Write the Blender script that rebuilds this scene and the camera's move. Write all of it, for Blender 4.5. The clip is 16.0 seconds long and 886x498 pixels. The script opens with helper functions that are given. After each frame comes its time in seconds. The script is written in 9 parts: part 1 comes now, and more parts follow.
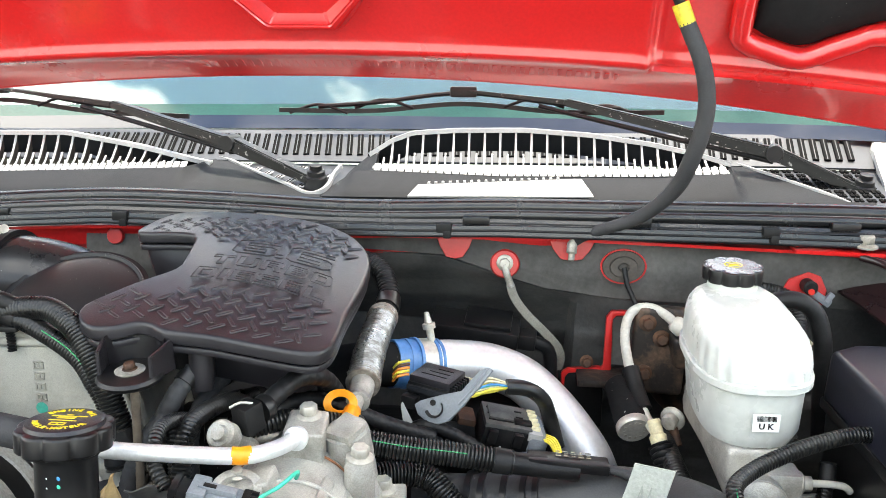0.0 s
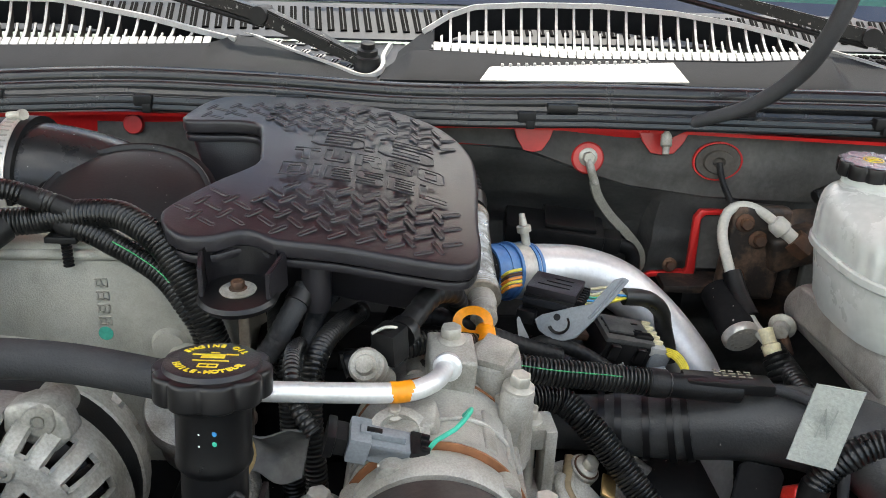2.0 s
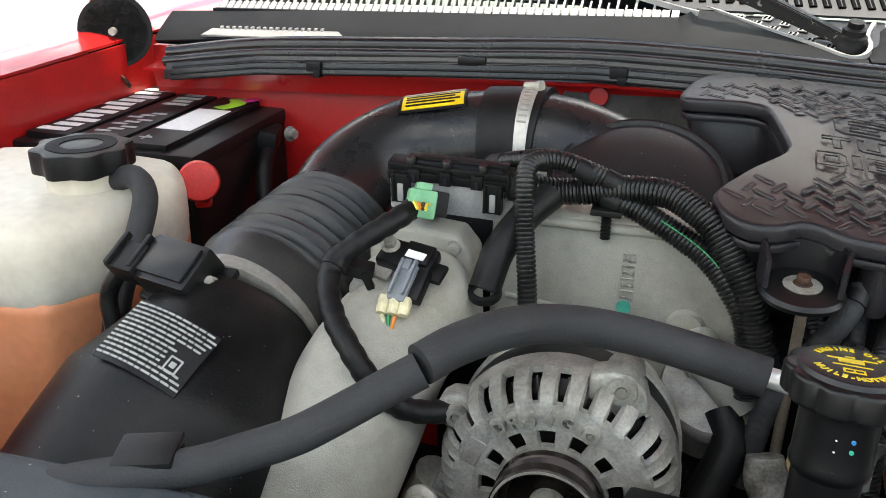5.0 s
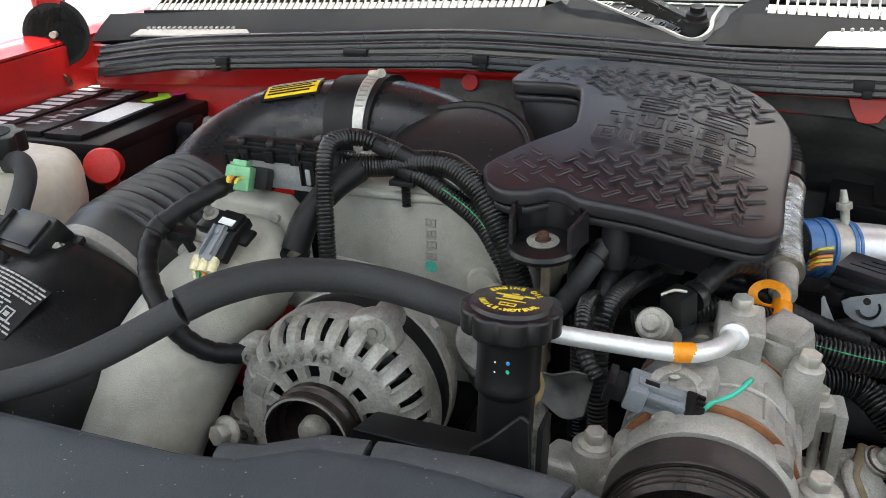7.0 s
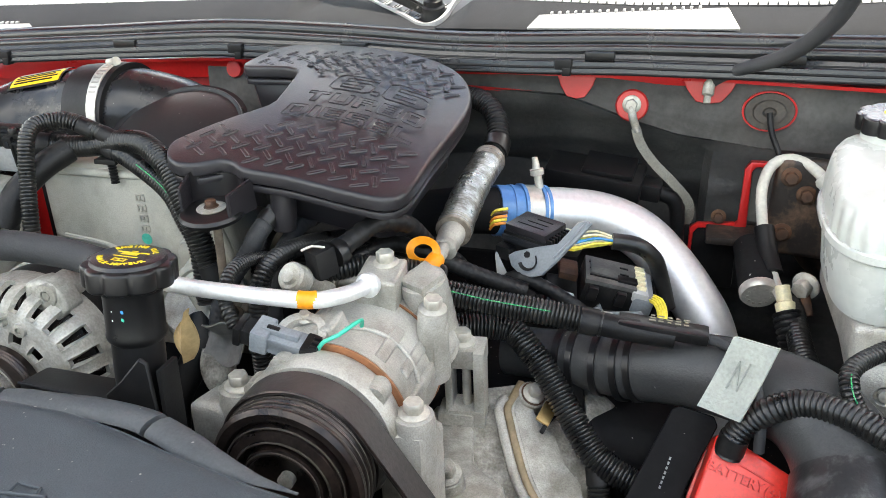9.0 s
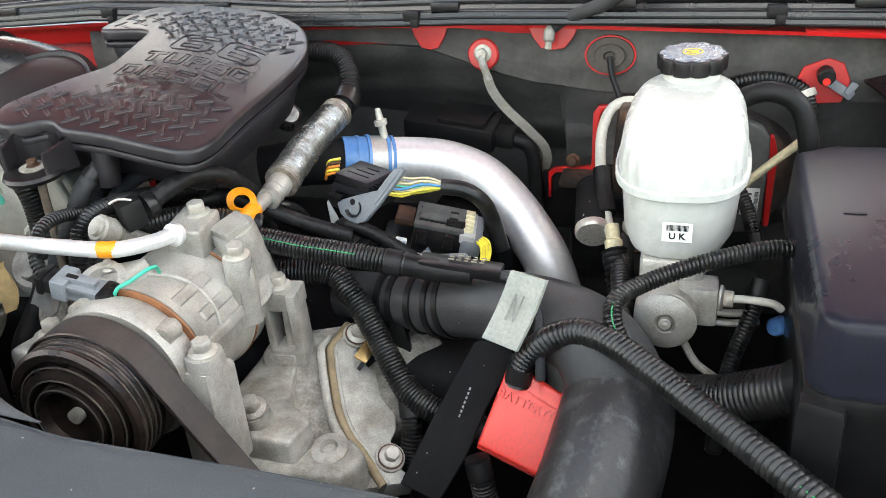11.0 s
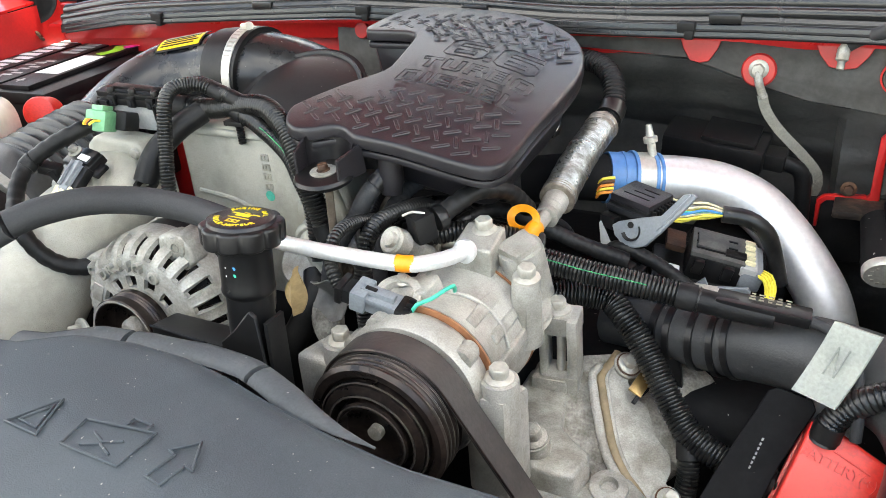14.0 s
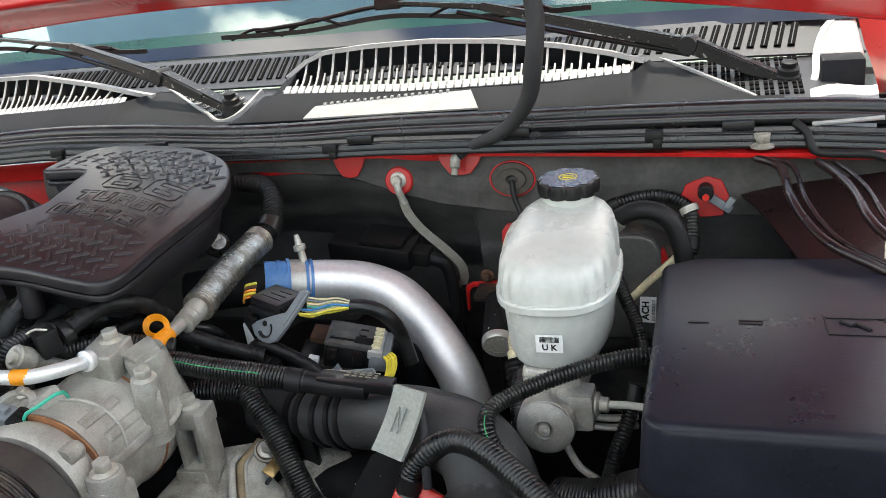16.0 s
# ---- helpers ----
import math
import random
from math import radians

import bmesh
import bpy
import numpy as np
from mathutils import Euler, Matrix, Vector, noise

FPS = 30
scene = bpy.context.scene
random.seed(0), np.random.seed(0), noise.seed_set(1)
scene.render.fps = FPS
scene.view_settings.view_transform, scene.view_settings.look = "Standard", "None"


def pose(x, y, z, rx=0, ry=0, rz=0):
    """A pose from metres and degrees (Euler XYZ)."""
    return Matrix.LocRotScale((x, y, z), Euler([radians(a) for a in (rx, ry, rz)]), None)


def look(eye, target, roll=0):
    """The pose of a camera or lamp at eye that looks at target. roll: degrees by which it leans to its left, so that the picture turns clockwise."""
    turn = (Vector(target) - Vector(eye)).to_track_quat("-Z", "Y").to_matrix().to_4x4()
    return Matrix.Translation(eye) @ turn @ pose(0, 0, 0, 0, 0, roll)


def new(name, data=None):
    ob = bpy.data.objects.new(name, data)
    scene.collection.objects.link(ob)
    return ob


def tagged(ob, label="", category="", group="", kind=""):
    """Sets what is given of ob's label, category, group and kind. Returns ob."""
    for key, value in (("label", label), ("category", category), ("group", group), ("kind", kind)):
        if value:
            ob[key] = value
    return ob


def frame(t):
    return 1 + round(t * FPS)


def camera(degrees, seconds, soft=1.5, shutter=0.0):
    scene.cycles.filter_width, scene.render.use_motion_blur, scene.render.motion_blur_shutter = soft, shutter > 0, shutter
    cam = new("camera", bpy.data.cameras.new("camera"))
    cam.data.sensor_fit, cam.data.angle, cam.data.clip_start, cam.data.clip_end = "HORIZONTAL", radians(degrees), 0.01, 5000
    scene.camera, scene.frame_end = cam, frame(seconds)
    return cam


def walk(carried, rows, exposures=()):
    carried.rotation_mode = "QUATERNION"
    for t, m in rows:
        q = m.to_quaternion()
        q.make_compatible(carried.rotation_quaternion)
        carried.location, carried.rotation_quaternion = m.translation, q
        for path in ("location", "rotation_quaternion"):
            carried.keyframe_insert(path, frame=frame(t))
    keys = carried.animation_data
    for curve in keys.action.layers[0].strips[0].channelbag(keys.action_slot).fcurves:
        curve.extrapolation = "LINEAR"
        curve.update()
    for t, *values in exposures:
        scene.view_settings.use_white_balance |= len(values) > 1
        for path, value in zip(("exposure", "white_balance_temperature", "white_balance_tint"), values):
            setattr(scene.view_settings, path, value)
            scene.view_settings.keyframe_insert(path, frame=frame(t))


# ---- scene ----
cam = camera(55.7, 16.0, soft=0.9)
PATH = [
    (0, (0.012, 0.028, 1.506), (-0.145, 1.969, 1.049), 0.1),
    (0.5, (0.052, 0.092, 1.485), (-0.08, 2.013, 0.945), -1.5),
    (1, (-0.003, 0.106, 1.48), (0.004, 2.025, 0.917), -0.9),
    (1.5, (-0.1, 0.126, 1.473), (-0.066, 2.015, 0.818), 0.0),
    (2, (-0.184, 0.138, 1.476), (-0.132, 2.012, 0.777), 1.7),
    (2.5, (-0.256, 0.131, 1.475), (-0.269, 1.986, 0.727), 2.0),
    (3, (-0.315, 0.128, 1.474), (-0.453, 1.976, 0.722), 1.3),
    (3.5, (-0.367, 0.125, 1.474), (-0.62, 1.959, 0.717), 1.0),
    (4, (-0.4, 0.128, 1.475), (-0.777, 1.935, 0.706), 0.8),
    (4.2, (-0.409, 0.131, 1.473), (-0.832, 1.925, 0.703), 0.9),
    (6.3, (-0.269, 0.091, 1.504), (-0.93, 1.799, 0.7), -0.6),
    (6.5, (-0.242, 0.091, 1.502), (-0.901, 1.8, 0.7), -0.8),
    (7, (-0.162, 0.095, 1.499), (-0.84, 1.795, 0.695), -1.7),
    (7.5, (-0.104, 0.083, 1.502), (-0.798, 1.781, 0.705), -2.7),
    (8, (-0.077, 0.055, 1.51), (-0.601, 1.811, 0.71), -1.5),
    (8.5, (-0.023, 0.064, 1.503), (-0.523, 1.828, 0.705), -1.9),
    (9, (0.083, 0.1, 1.495), (-0.472, 1.838, 0.677), -2.1),
    (9.5, (0.182, 0.114, 1.488), (-0.453, 1.818, 0.655), -3.1),
    (10, (0.251, 0.114, 1.485), (-0.371, 1.814, 0.633), -3.1),
    (10.2, (0.272, 0.111, 1.486), (-0.333, 1.807, 0.617), -3.2),
    (12.3, (0.249, 0.13, 1.491), (-0.333, 1.81, 0.574), -5.8),
    (12.5, (0.228, 0.129, 1.494), (-0.352, 1.805, 0.569), -5.2),
    (13, (0.176, 0.124, 1.506), (-0.426, 1.791, 0.579), -3.1),
    (13.5, (0.134, 0.114, 1.51), (-0.668, 1.702, 0.595), -3.7),
    (14, (0.126, 0.106, 1.516), (-0.736, 1.664, 0.605), -4.8),
    (14.5, (0.16, 0.119, 1.519), (-0.624, 1.712, 0.598), -5.5),
    (15, (0.212, 0.154, 1.522), (-0.393, 1.841, 0.634), -5.3),
    (15.5, (0.295, 0.178, 1.517), (-0.272, 1.925, 0.725), -6.1),
    (16, (0.384, 0.098, 1.512), (-0.21, 1.888, 0.847), -6.2),
]
walk(cam, [(t, look(eye, target, roll)) for t, eye, target, roll in PATH], exposures=[(0.0, 2.08, 7250, 6), (0.5, 1.62, 7250, 6), (1.5, 1.34, 7250, 6), (2.5, 1.64, 7250, 6), (3.0, 2.10, 7350, 6), (4.0, 1.77, 7350, 6), (6.5, 0.81, 7250, 6), (7.0, 1.12, 7250, 6), (7.5, 1.52, 7250, 6), (8.0, 1.98, 7250, 6), (9.0, 1.97, 7250, 6), (10.0, 1.94, 7350, 6), (12.5, 2.18, 7450, 6), (14.5, 2.11, 7450, 6), (15.5, 1.47, 7250, 6), (16.0, 1.26, 7250, 6)])

# ---------------------------------------------------------------- light
SUN_EL, SUN_AZ = 77.0, 25.0     # behind the truck, over the cab
world = bpy.data.worlds.new("sky_world")
scene.world = world
world.use_nodes = True
wn = world.node_tree.nodes
wl = world.node_tree.links
sky = wn.new("ShaderNodeTexSky")
sky.sky_type = 'NISHITA'
sky.sun_disc = False
sky.sun_elevation = radians(SUN_EL)
sky.sun_rotation = radians(SUN_AZ)
sky.dust_density = 0.3
sky.ozone_density = 1.0
# thin clouds over the clear sky
wtc = wn.new("ShaderNodeTexCoord")
wno = wn.new("ShaderNodeTexNoise")
wno.inputs["Scale"].default_value = 5.0
wno.inputs["Detail"].default_value = 10
wno.inputs["Distortion"].default_value = 0.25
wramp = wn.new("ShaderNodeValToRGB")
wramp.color_ramp.elements[0].position = 0.53
wramp.color_ramp.elements[1].position = 0.585
wmix = wn.new("ShaderNodeMixRGB")
wmix.inputs["Color2"].default_value = (16.0, 16.0, 16.4, 1)
wl.new(wtc.outputs["Generated"], wno.inputs["Vector"])
wl.new(wno.outputs["Fac"], wramp.inputs["Fac"])
wl.new(wramp.outputs["Color"], wmix.inputs["Fac"])
wl.new(sky.outputs["Color"], wmix.inputs["Color1"])
wl.new(wmix.outputs["Color"], wn["Background"].inputs["Color"])
wn["Background"].inputs["Strength"].default_value = 0.15

sun = new("sun", bpy.data.lights.new("sun", 'SUN'))
sun.data.energy = 3.3
sun.data.angle = radians(0.6)
sun.data.color = (1.0, 0.96, 0.9)
az, el = radians(SUN_AZ), radians(SUN_EL)
sun_from = Vector((math.sin(az) * math.cos(el), math.cos(az) * math.cos(el), math.sin(el)))
sun.matrix_world = look(sun_from * 30, (0, 0, 0))


# ---------------------------------------------------------------- materials
def surf(name, col, rough=0.5, metal=0.0, col2=None, mix=0.6, scale=25.0, bump=0.15, bscale=250.0, coat=0.0, rvar=0.12,
         lo=0.42, hi=0.62, spec=0.5, sub=0.0, stretch=None, grain=0.10, coat_ior=1.5, speck=0.0):
    m = bpy.data.materials.new(name)
    m.use_nodes = True
    nt = m.node_tree
    b = nt.nodes["Principled BSDF"]
    tc = nt.nodes.new("ShaderNodeTexCoord")
    src = tc.outputs["Object"]
    if stretch:
        mp = nt.nodes.new("ShaderNodeMapping")
        mp.inputs["Scale"].default_value = stretch
        nt.links.new(src, mp.inputs["Vector"])
        src = mp.outputs["Vector"]
    n1 = nt.nodes.new("ShaderNodeTexNoise")
    n1.inputs["Scale"].default_value = scale
    n1.inputs["Detail"].default_value = 7
    n1.inputs["Roughness"].default_value = 0.65
    nt.links.new(src, n1.inputs["Vector"])
    rp = nt.nodes.new("ShaderNodeValToRGB")
    rp.color_ramp.elements[0].position, rp.color_ramp.elements[1].position = lo, hi
    nt.links.new(n1.outputs["Fac"], rp.inputs["Fac"])
    fm = nt.nodes.new("ShaderNodeMath")
    fm.operation = 'MULTIPLY'
    fm.inputs[1].default_value = mix
    nt.links.new(rp.outputs["Color"], fm.inputs[0])
    mx = nt.nodes.new("ShaderNodeMixRGB")
    mx.inputs["Color1"].default_value = (*col, 1)
    mx.inputs["Color2"].default_value = (*(col2 or [c * 1.5 + 0.01 for c in col]), 1)
    nt.links.new(fm.outputs[0], mx.inputs["Fac"])
    mixed = mx.outputs["Color"]
    if speck:
        n3 = nt.nodes.new("ShaderNodeTexNoise")
        n3.inputs["Scale"].default_value = 260.0
        n3.inputs["Detail"].default_value = 1
        nt.links.new(src, n3.inputs["Vector"])
        r3 = nt.nodes.new("ShaderNodeValToRGB")
        r3.color_ramp.elements[0].position, r3.color_ramp.elements[1].position = speck, speck + 0.02
        nt.links.new(n3.outputs["Fac"], r3.inputs["Fac"])
        m3 = nt.nodes.new("ShaderNodeMixRGB")
        m3.inputs["Color2"].default_value = (0.26, 0.25, 0.23, 1)
        nt.links.new(r3.outputs["Color"], m3.inputs["Fac"])
        nt.links.new(mixed, m3.inputs["Color1"])
        mixed = m3.outputs["Color"]
    n2 = nt.nodes.new("ShaderNodeTexNoise")
    n2.inputs["Scale"].default_value = bscale
    n2.inputs["Detail"].default_value = 5
    nt.links.new(src, n2.inputs["Vector"])
    gr = nt.nodes.new("ShaderNodeMapRange")
    gr.inputs["From Min"].default_value, gr.inputs["From Max"].default_value = 0.33, 0.67
    gr.inputs["To Min"].default_value, gr.inputs["To Max"].default_value = 1 - grain, 1 + grain
    nt.links.new(n2.outputs["Fac"], gr.inputs["Value"])
    ml = nt.nodes.new("ShaderNodeVectorMath")
    ml.operation = 'SCALE'
    nt.links.new(mixed, ml.inputs[0])
    nt.links.new(gr.outputs["Result"], ml.inputs["Scale"])
    nt.links.new(ml.outputs["Vector"], b.inputs["Base Color"])
    rr = nt.nodes.new("ShaderNodeMapRange")
    rr.inputs["To Min"].default_value = max(0.02, rough - rvar)
    rr.inputs["To Max"].default_value = min(1.0, rough + rvar)
    nt.links.new(n1.outputs["Fac"], rr.inputs["Value"])
    nt.links.new(rr.outputs["Result"], b.inputs["Roughness"])
    if bump:
        bp = nt.nodes.new("ShaderNodeBump")
        bp.inputs["Strength"].default_value = bump
        bp.inputs["Distance"].default_value = 0.001
        nt.links.new(n2.outputs["Fac"], bp.inputs["Height"])
        nt.links.new(bp.outputs["Normal"], b.inputs["Normal"])
    b.inputs["Metallic"].default_value = metal
    b.inputs["Coat Weight"].default_value = coat
    b.inputs["Coat Roughness"].default_value = 0.12
    b.inputs["Coat IOR"].default_value = coat_ior
    b.inputs["Specular IOR Level"].default_value = spec
    if sub:
        b.inputs["Subsurface Weight"].default_value = sub
        b.inputs["Subsurface Radius"].default_value = (0.02, 0.02, 0.018)
    return m


RED = surf("red_car_paint", (0.50, 0.012, 0.013), 0.30, coat=0.9, coat_ior=1.6, mix=0.15, scale=8, bump=0.03, col2=(0.47, 0.014, 0.015), grain=0.06)
RED_BAY = surf("red_bay_paint", (0.50, 0.012, 0.012), 0.42, coat=0.25, mix=0.4, scale=14, bump=0.06, col2=(0.28, 0.014, 0.012), grain=0.06)
# the right apron's shade is put into this near-black red
LINER = surf("shaded_fender_paint", (0.013, 0.0075, 0.008), 0.28, coat=0.15, mix=0.4, scale=10, bump=0.04, grain=0.06, col2=(0.026, 0.012, 0.012), spec=0.35)
COVER = surf("cover_plastic", (0.0145, 0.0135, 0.0155), 0.33, mix=0.5, scale=22, col2=(0.025, 0.023, 0.027), bump=0.22, bscale=900, rvar=0.1, spec=0.4)
BLACK = surf("black_plastic", (0.007, 0.007, 0.0075), 0.42, mix=0.5, scale=30, col2=(0.018, 0.0175, 0.017), bump=0.15, bscale=600, spec=0.2)
GLOSSBLK = surf("gloss_black_plastic", (0.006, 0.006, 0.0065), 0.32, mix=0.4, scale=18, col2=(0.014, 0.013, 0.013), bump=0.08, bscale=300, grain=0.06, spec=0.35)
DUSTBLK = surf("dusty_black_plastic", (0.006, 0.006, 0.0065), 0.38, mix=0.7, scale=20, col2=(0.015, 0.0148, 0.0142), bump=0.3, bscale=500, spec=0.2, speck=0.78)
GREYPL = surf("cowl_grey_plastic", (0.0125, 0.0133, 0.0158), 0.7, mix=0.5, scale=12, col2=(0.024, 0.025, 0.028), bump=0.25, bscale=1200, spec=0.12)
# sunlight and sky glare on the cowl are put into this pale colour
LOUV = surf("sunlit_louvre_plastic", (0.30, 0.30, 0.295), 0.32, mix=0.6, scale=40, col2=(0.40, 0.39, 0.38), bump=0.15, bscale=500)
SHROUD = surf("shroud_plastic", (0.052, 0.060, 0.068), 0.55, mix=0.6, scale=9, col2=(0.070, 0.081, 0.090), bump=0.3, bscale=900, spec=0.2, speck=0.76)
RUBBER = surf("black_rubber", (0.007, 0.007, 0.0075), 0.45, mix=0.6, scale=26, col2=(0.020, 0.0195, 0.019), bump=0.2, bscale=400, spec=0.22)
LOOM = surf("loom_plastic", (0.007, 0.007, 0.007), 0.30, mix=0.6, scale=30, col2=(0.034, 0.033, 0.031), bump=0.1, bscale=400, spec=0.42)
FOAM = surf("foam_sleeve", (0.026, 0.027, 0.029), 0.7, mix=0.5, scale=20, col2=(0.045, 0.045, 0.047), bump=0.35, bscale=700, spec=0.35)
MAT = surf("dash_mat_felt", (0.062, 0.060, 0.056), 0.9, mix=0.75, scale=9, col2=(0.115, 0.112, 0.104), bump=0.5, bscale=160, spec=0.2)
# felt's own black; on bay floor, block and front cover it paints shade
DARKMAT = surf("near_black_felt_and_shade", (0.008, 0.008, 0.0085), 0.8, mix=0.6, scale=12, col2=(0.014, 0.014, 0.0145), bump=0.5, bscale=120, spec=0.12, speck=0.78)
CAST = surf("cast_aluminium", (0.43, 0.415, 0.375), 0.42, metal=0.3, mix=0.85, scale=24, col2=(0.235, 0.22, 0.185), lo=0.42, hi=0.66, bump=0.6, bscale=700, grain=0.12)
CASTD = surf("dirty_cast_aluminium", (0.40, 0.385, 0.345), 0.50, metal=0.2, mix=0.9, scale=26, col2=(0.17, 0.155, 0.125), lo=0.40, hi=0.64, bump=0.7, bscale=700, grain=0.14)
CASTW = surf("pale_sand_cast", (0.42, 0.41, 0.355), 0.7, metal=0.1, mix=0.7, scale=14, col2=(0.26, 0.25, 0.205), bump=0.6, bscale=900, grain=0.07)
ALU = surf("drawn_aluminium", (0.78, 0.78, 0.77), 0.38, metal=0.5, mix=0.5, scale=20, col2=(0.70, 0.70, 0.69), bump=0.08, bscale=300, grain=0.06)
PIPE = surf("brushed_aluminium_pipe", (0.74, 0.735, 0.735), 0.42, metal=0.65, mix=0.6, scale=7, col2=(0.60, 0.59, 0.585), bump=0.12, bscale=200, grain=0.06)
STEEL = surf("zinc_steel", (0.52, 0.505, 0.45), 0.5, metal=0.45, mix=0.6, scale=60, col2=(0.30, 0.27, 0.22), bump=0.2, bscale=500)
BRIGHT = surf("bright_steel_band", (0.50, 0.485, 0.44), 0.42, metal=0.6, mix=0.4, scale=50, col2=(0.5, 0.49, 0.46), bump=0.05)
BRASS = surf("brass_screw", (0.55, 0.38, 0.16), 0.35, metal=0.9, mix=0.5, scale=80, col2=(0.3, 0.2, 0.1))
RUST = surf("rusty_steel", (0.10, 0.045, 0.022), 0.75, metal=0.2, mix=0.8, scale=40, col2=(0.045, 0.028, 0.02), bump=0.7, bscale=300)
FOIL = surf("wrinkled_foil", (0.40, 0.395, 0.385), 0.30, metal=0.85, mix=0.9, scale=70, col2=(0.15, 0.135, 0.12), lo=0.42, hi=0.62, bump=0.8, bscale=300, rvar=0.2)
BLUE = surf("blue_silicone", (0.055, 0.17, 0.40), 0.35, mix=0.4, scale=25, col2=(0.11, 0.26, 0.48), bump=0.08)
BELT = surf("drive_belt_rubber", (0.030, 0.026, 0.024), 0.5, mix=0.6, scale=35, col2=(0.06, 0.05, 0.045), bump=0.3, bscale=300)
PULLEY = surf("worn_pulley_steel", (0.022, 0.0175, 0.016), 0.30, metal=0.6, mix=0.7, scale=25, col2=(0.065, 0.047, 0.040), bump=0.25, bscale=200)
RESERV = surf("white_translucent_plastic", (0.51, 0.525, 0.495), 0.28, mix=0.5, scale=10, col2=(0.42, 0.438, 0.41), bump=0.12, bscale=90, sub=0.25, grain=0.06)
TANKM = surf("milky_tank_plastic", (0.66, 0.62, 0.52), 0.4, mix=0.5, scale=9, col2=(0.55, 0.50, 0.40), bump=0.12, bscale=90, sub=0.2, grain=0.06)
ORANGE = surf("orange_tape", (0.85, 0.30, 0.01), 0.45, mix=0.3, scale=60, col2=(0.7, 0.22, 0.01))
YELLOW = surf("yellow_label_print", (0.85, 0.58, 0.02), 0.4, mix=0.25, scale=60, col2=(0.75, 0.48, 0.02), bump=0.02, grain=0.06)
YTAPE = surf("yellow_tape", (0.62, 0.50, 0.03), 0.5, mix=0.6, scale=120, col2=(0.15, 0.12, 0.02))
WHITE = surf("white_label", (0.80, 0.80, 0.78), 0.5, mix=0.25, scale=50, col2=(0.68, 0.68, 0.66), bump=0.02, grain=0.06)
SILVERL = surf("silver_label_print", (0.38, 0.38, 0.37), 0.5, mix=0.4, scale=60, col2=(0.26, 0.26, 0.25), bump=0.02)
REDPL = surf("red_plastic", (0.72, 0.035, 0.025), 0.32, mix=0.35, scale=30, col2=(0.58, 0.03, 0.02), bump=0.08, bscale=400)
GREEN = surf("pale_green_plastic", (0.14, 0.38, 0.19), 0.4, mix=0.4, scale=60, col2=(0.21, 0.46, 0.26), bump=0.1)
GREENS = surf("green_stripe", (0.008, 0.22, 0.065), 0.4, mix=0.3, scale=60)
TEALW = surf("teal_wire", (0.03, 0.42, 0.28), 0.4, mix=0.2, scale=60)
GREYC = surf("grey_connector_plastic", (0.17, 0.185, 0.20), 0.42, mix=0.5, scale=40, col2=(0.22, 0.235, 0.25), bump=0.15, bscale=500)
TAGM = surf("grey_foam_tag", (0.30, 0.315, 0.28), 0.85, mix=0.6, scale=35, col2=(0.38, 0.39, 0.35), bump=0.5, bscale=350)
CREAM = surf("cream_plastic", (0.62, 0.56, 0.36), 0.45, mix=0.4, scale=60)
YWIRE = surf("yellow_wire", (0.72, 0.60, 0.06), 0.4, mix=0.2, scale=60)
BWIRE = surf("blue_wire", (0.03, 0.22, 0.5), 0.4, mix=0.2, scale=60)
OWIRE = surf("orange_wire", (0.75, 0.25, 0.03), 0.4, mix=0.2, scale=60)
STRAP = surf("braided_strap", (0.22, 0.21, 0.175), 0.6, metal=0.4, mix=0.7, scale=90, col2=(0.18, 0.17, 0.14), bump=0.8, bscale=500)
PINK = surf("pink_print", (0.75, 0.03, 0.3), 0.4, mix=0.2)
LIME = surf("lime_print", (0.35, 0.65, 0.05), 0.4, mix=0.2)
EDGE = surf("yellow_oil_print", (0.66, 0.50, 0.02), 0.45, mix=0.2)
CONCRETE = surf("pale_concrete", (0.42, 0.42, 0.41), 0.9, mix=0.6, scale=1.5, col2=(0.34, 0.335, 0.325), bump=0.4, bscale=60)
# dark twin of LOUV: shade painted on the fins' sides
FIN = surf("shaded_fin_plastic", (0.022, 0.018, 0.016), 0.45, mix=0.6, scale=40, col2=(0.045, 0.036, 0.030), bump=0.15, bscale=500)
DASH = surf("dashboard_vinyl", (0.10, 0.108, 0.105), 0.6, mix=0.4, scale=6, bump=0.1, col2=(0.13, 0.138, 0.135))
SEALM = surf("seal_rubber", (0.008, 0.008, 0.0088), 0.24, mix=0.6, scale=30, col2=(0.022, 0.022, 0.0215), bump=0.15, bscale=400, spec=0.55)
STRIPM = surf("cowl_strip_plastic", (0.022, 0.024, 0.029), 0.42, mix=0.5, scale=20, col2=(0.036, 0.039, 0.045), bump=0.12, bscale=600, spec=0.4)
# near-black for blocks that stand in for the shade inside openings
VOID = surf("painted_opening_shade", (0.003, 0.003, 0.0032), 0.8, mix=0.5, scale=40, col2=(0.006, 0.006, 0.006), bump=0.1, spec=0.05)
FRIT = surf("windshield_frit", (0.003, 0.005, 0.012), 0.04, mix=0.3, scale=8, bump=0.0, grain=0.06, spec=0.5)
TRIMG = surf("grey_corner_trim", (0.10, 0.105, 0.115), 0.35, mix=0.5, scale=20, col2=(0.16, 0.165, 0.17), bump=0.1)
WIPER = surf("weathered_wiper_black", (0.006, 0.006, 0.006), 0.34, mix=0.9, scale=150, col2=(0.24, 0.23, 0.21), lo=0.61, hi=0.66, bump=0.4, bscale=300, spec=0.25)

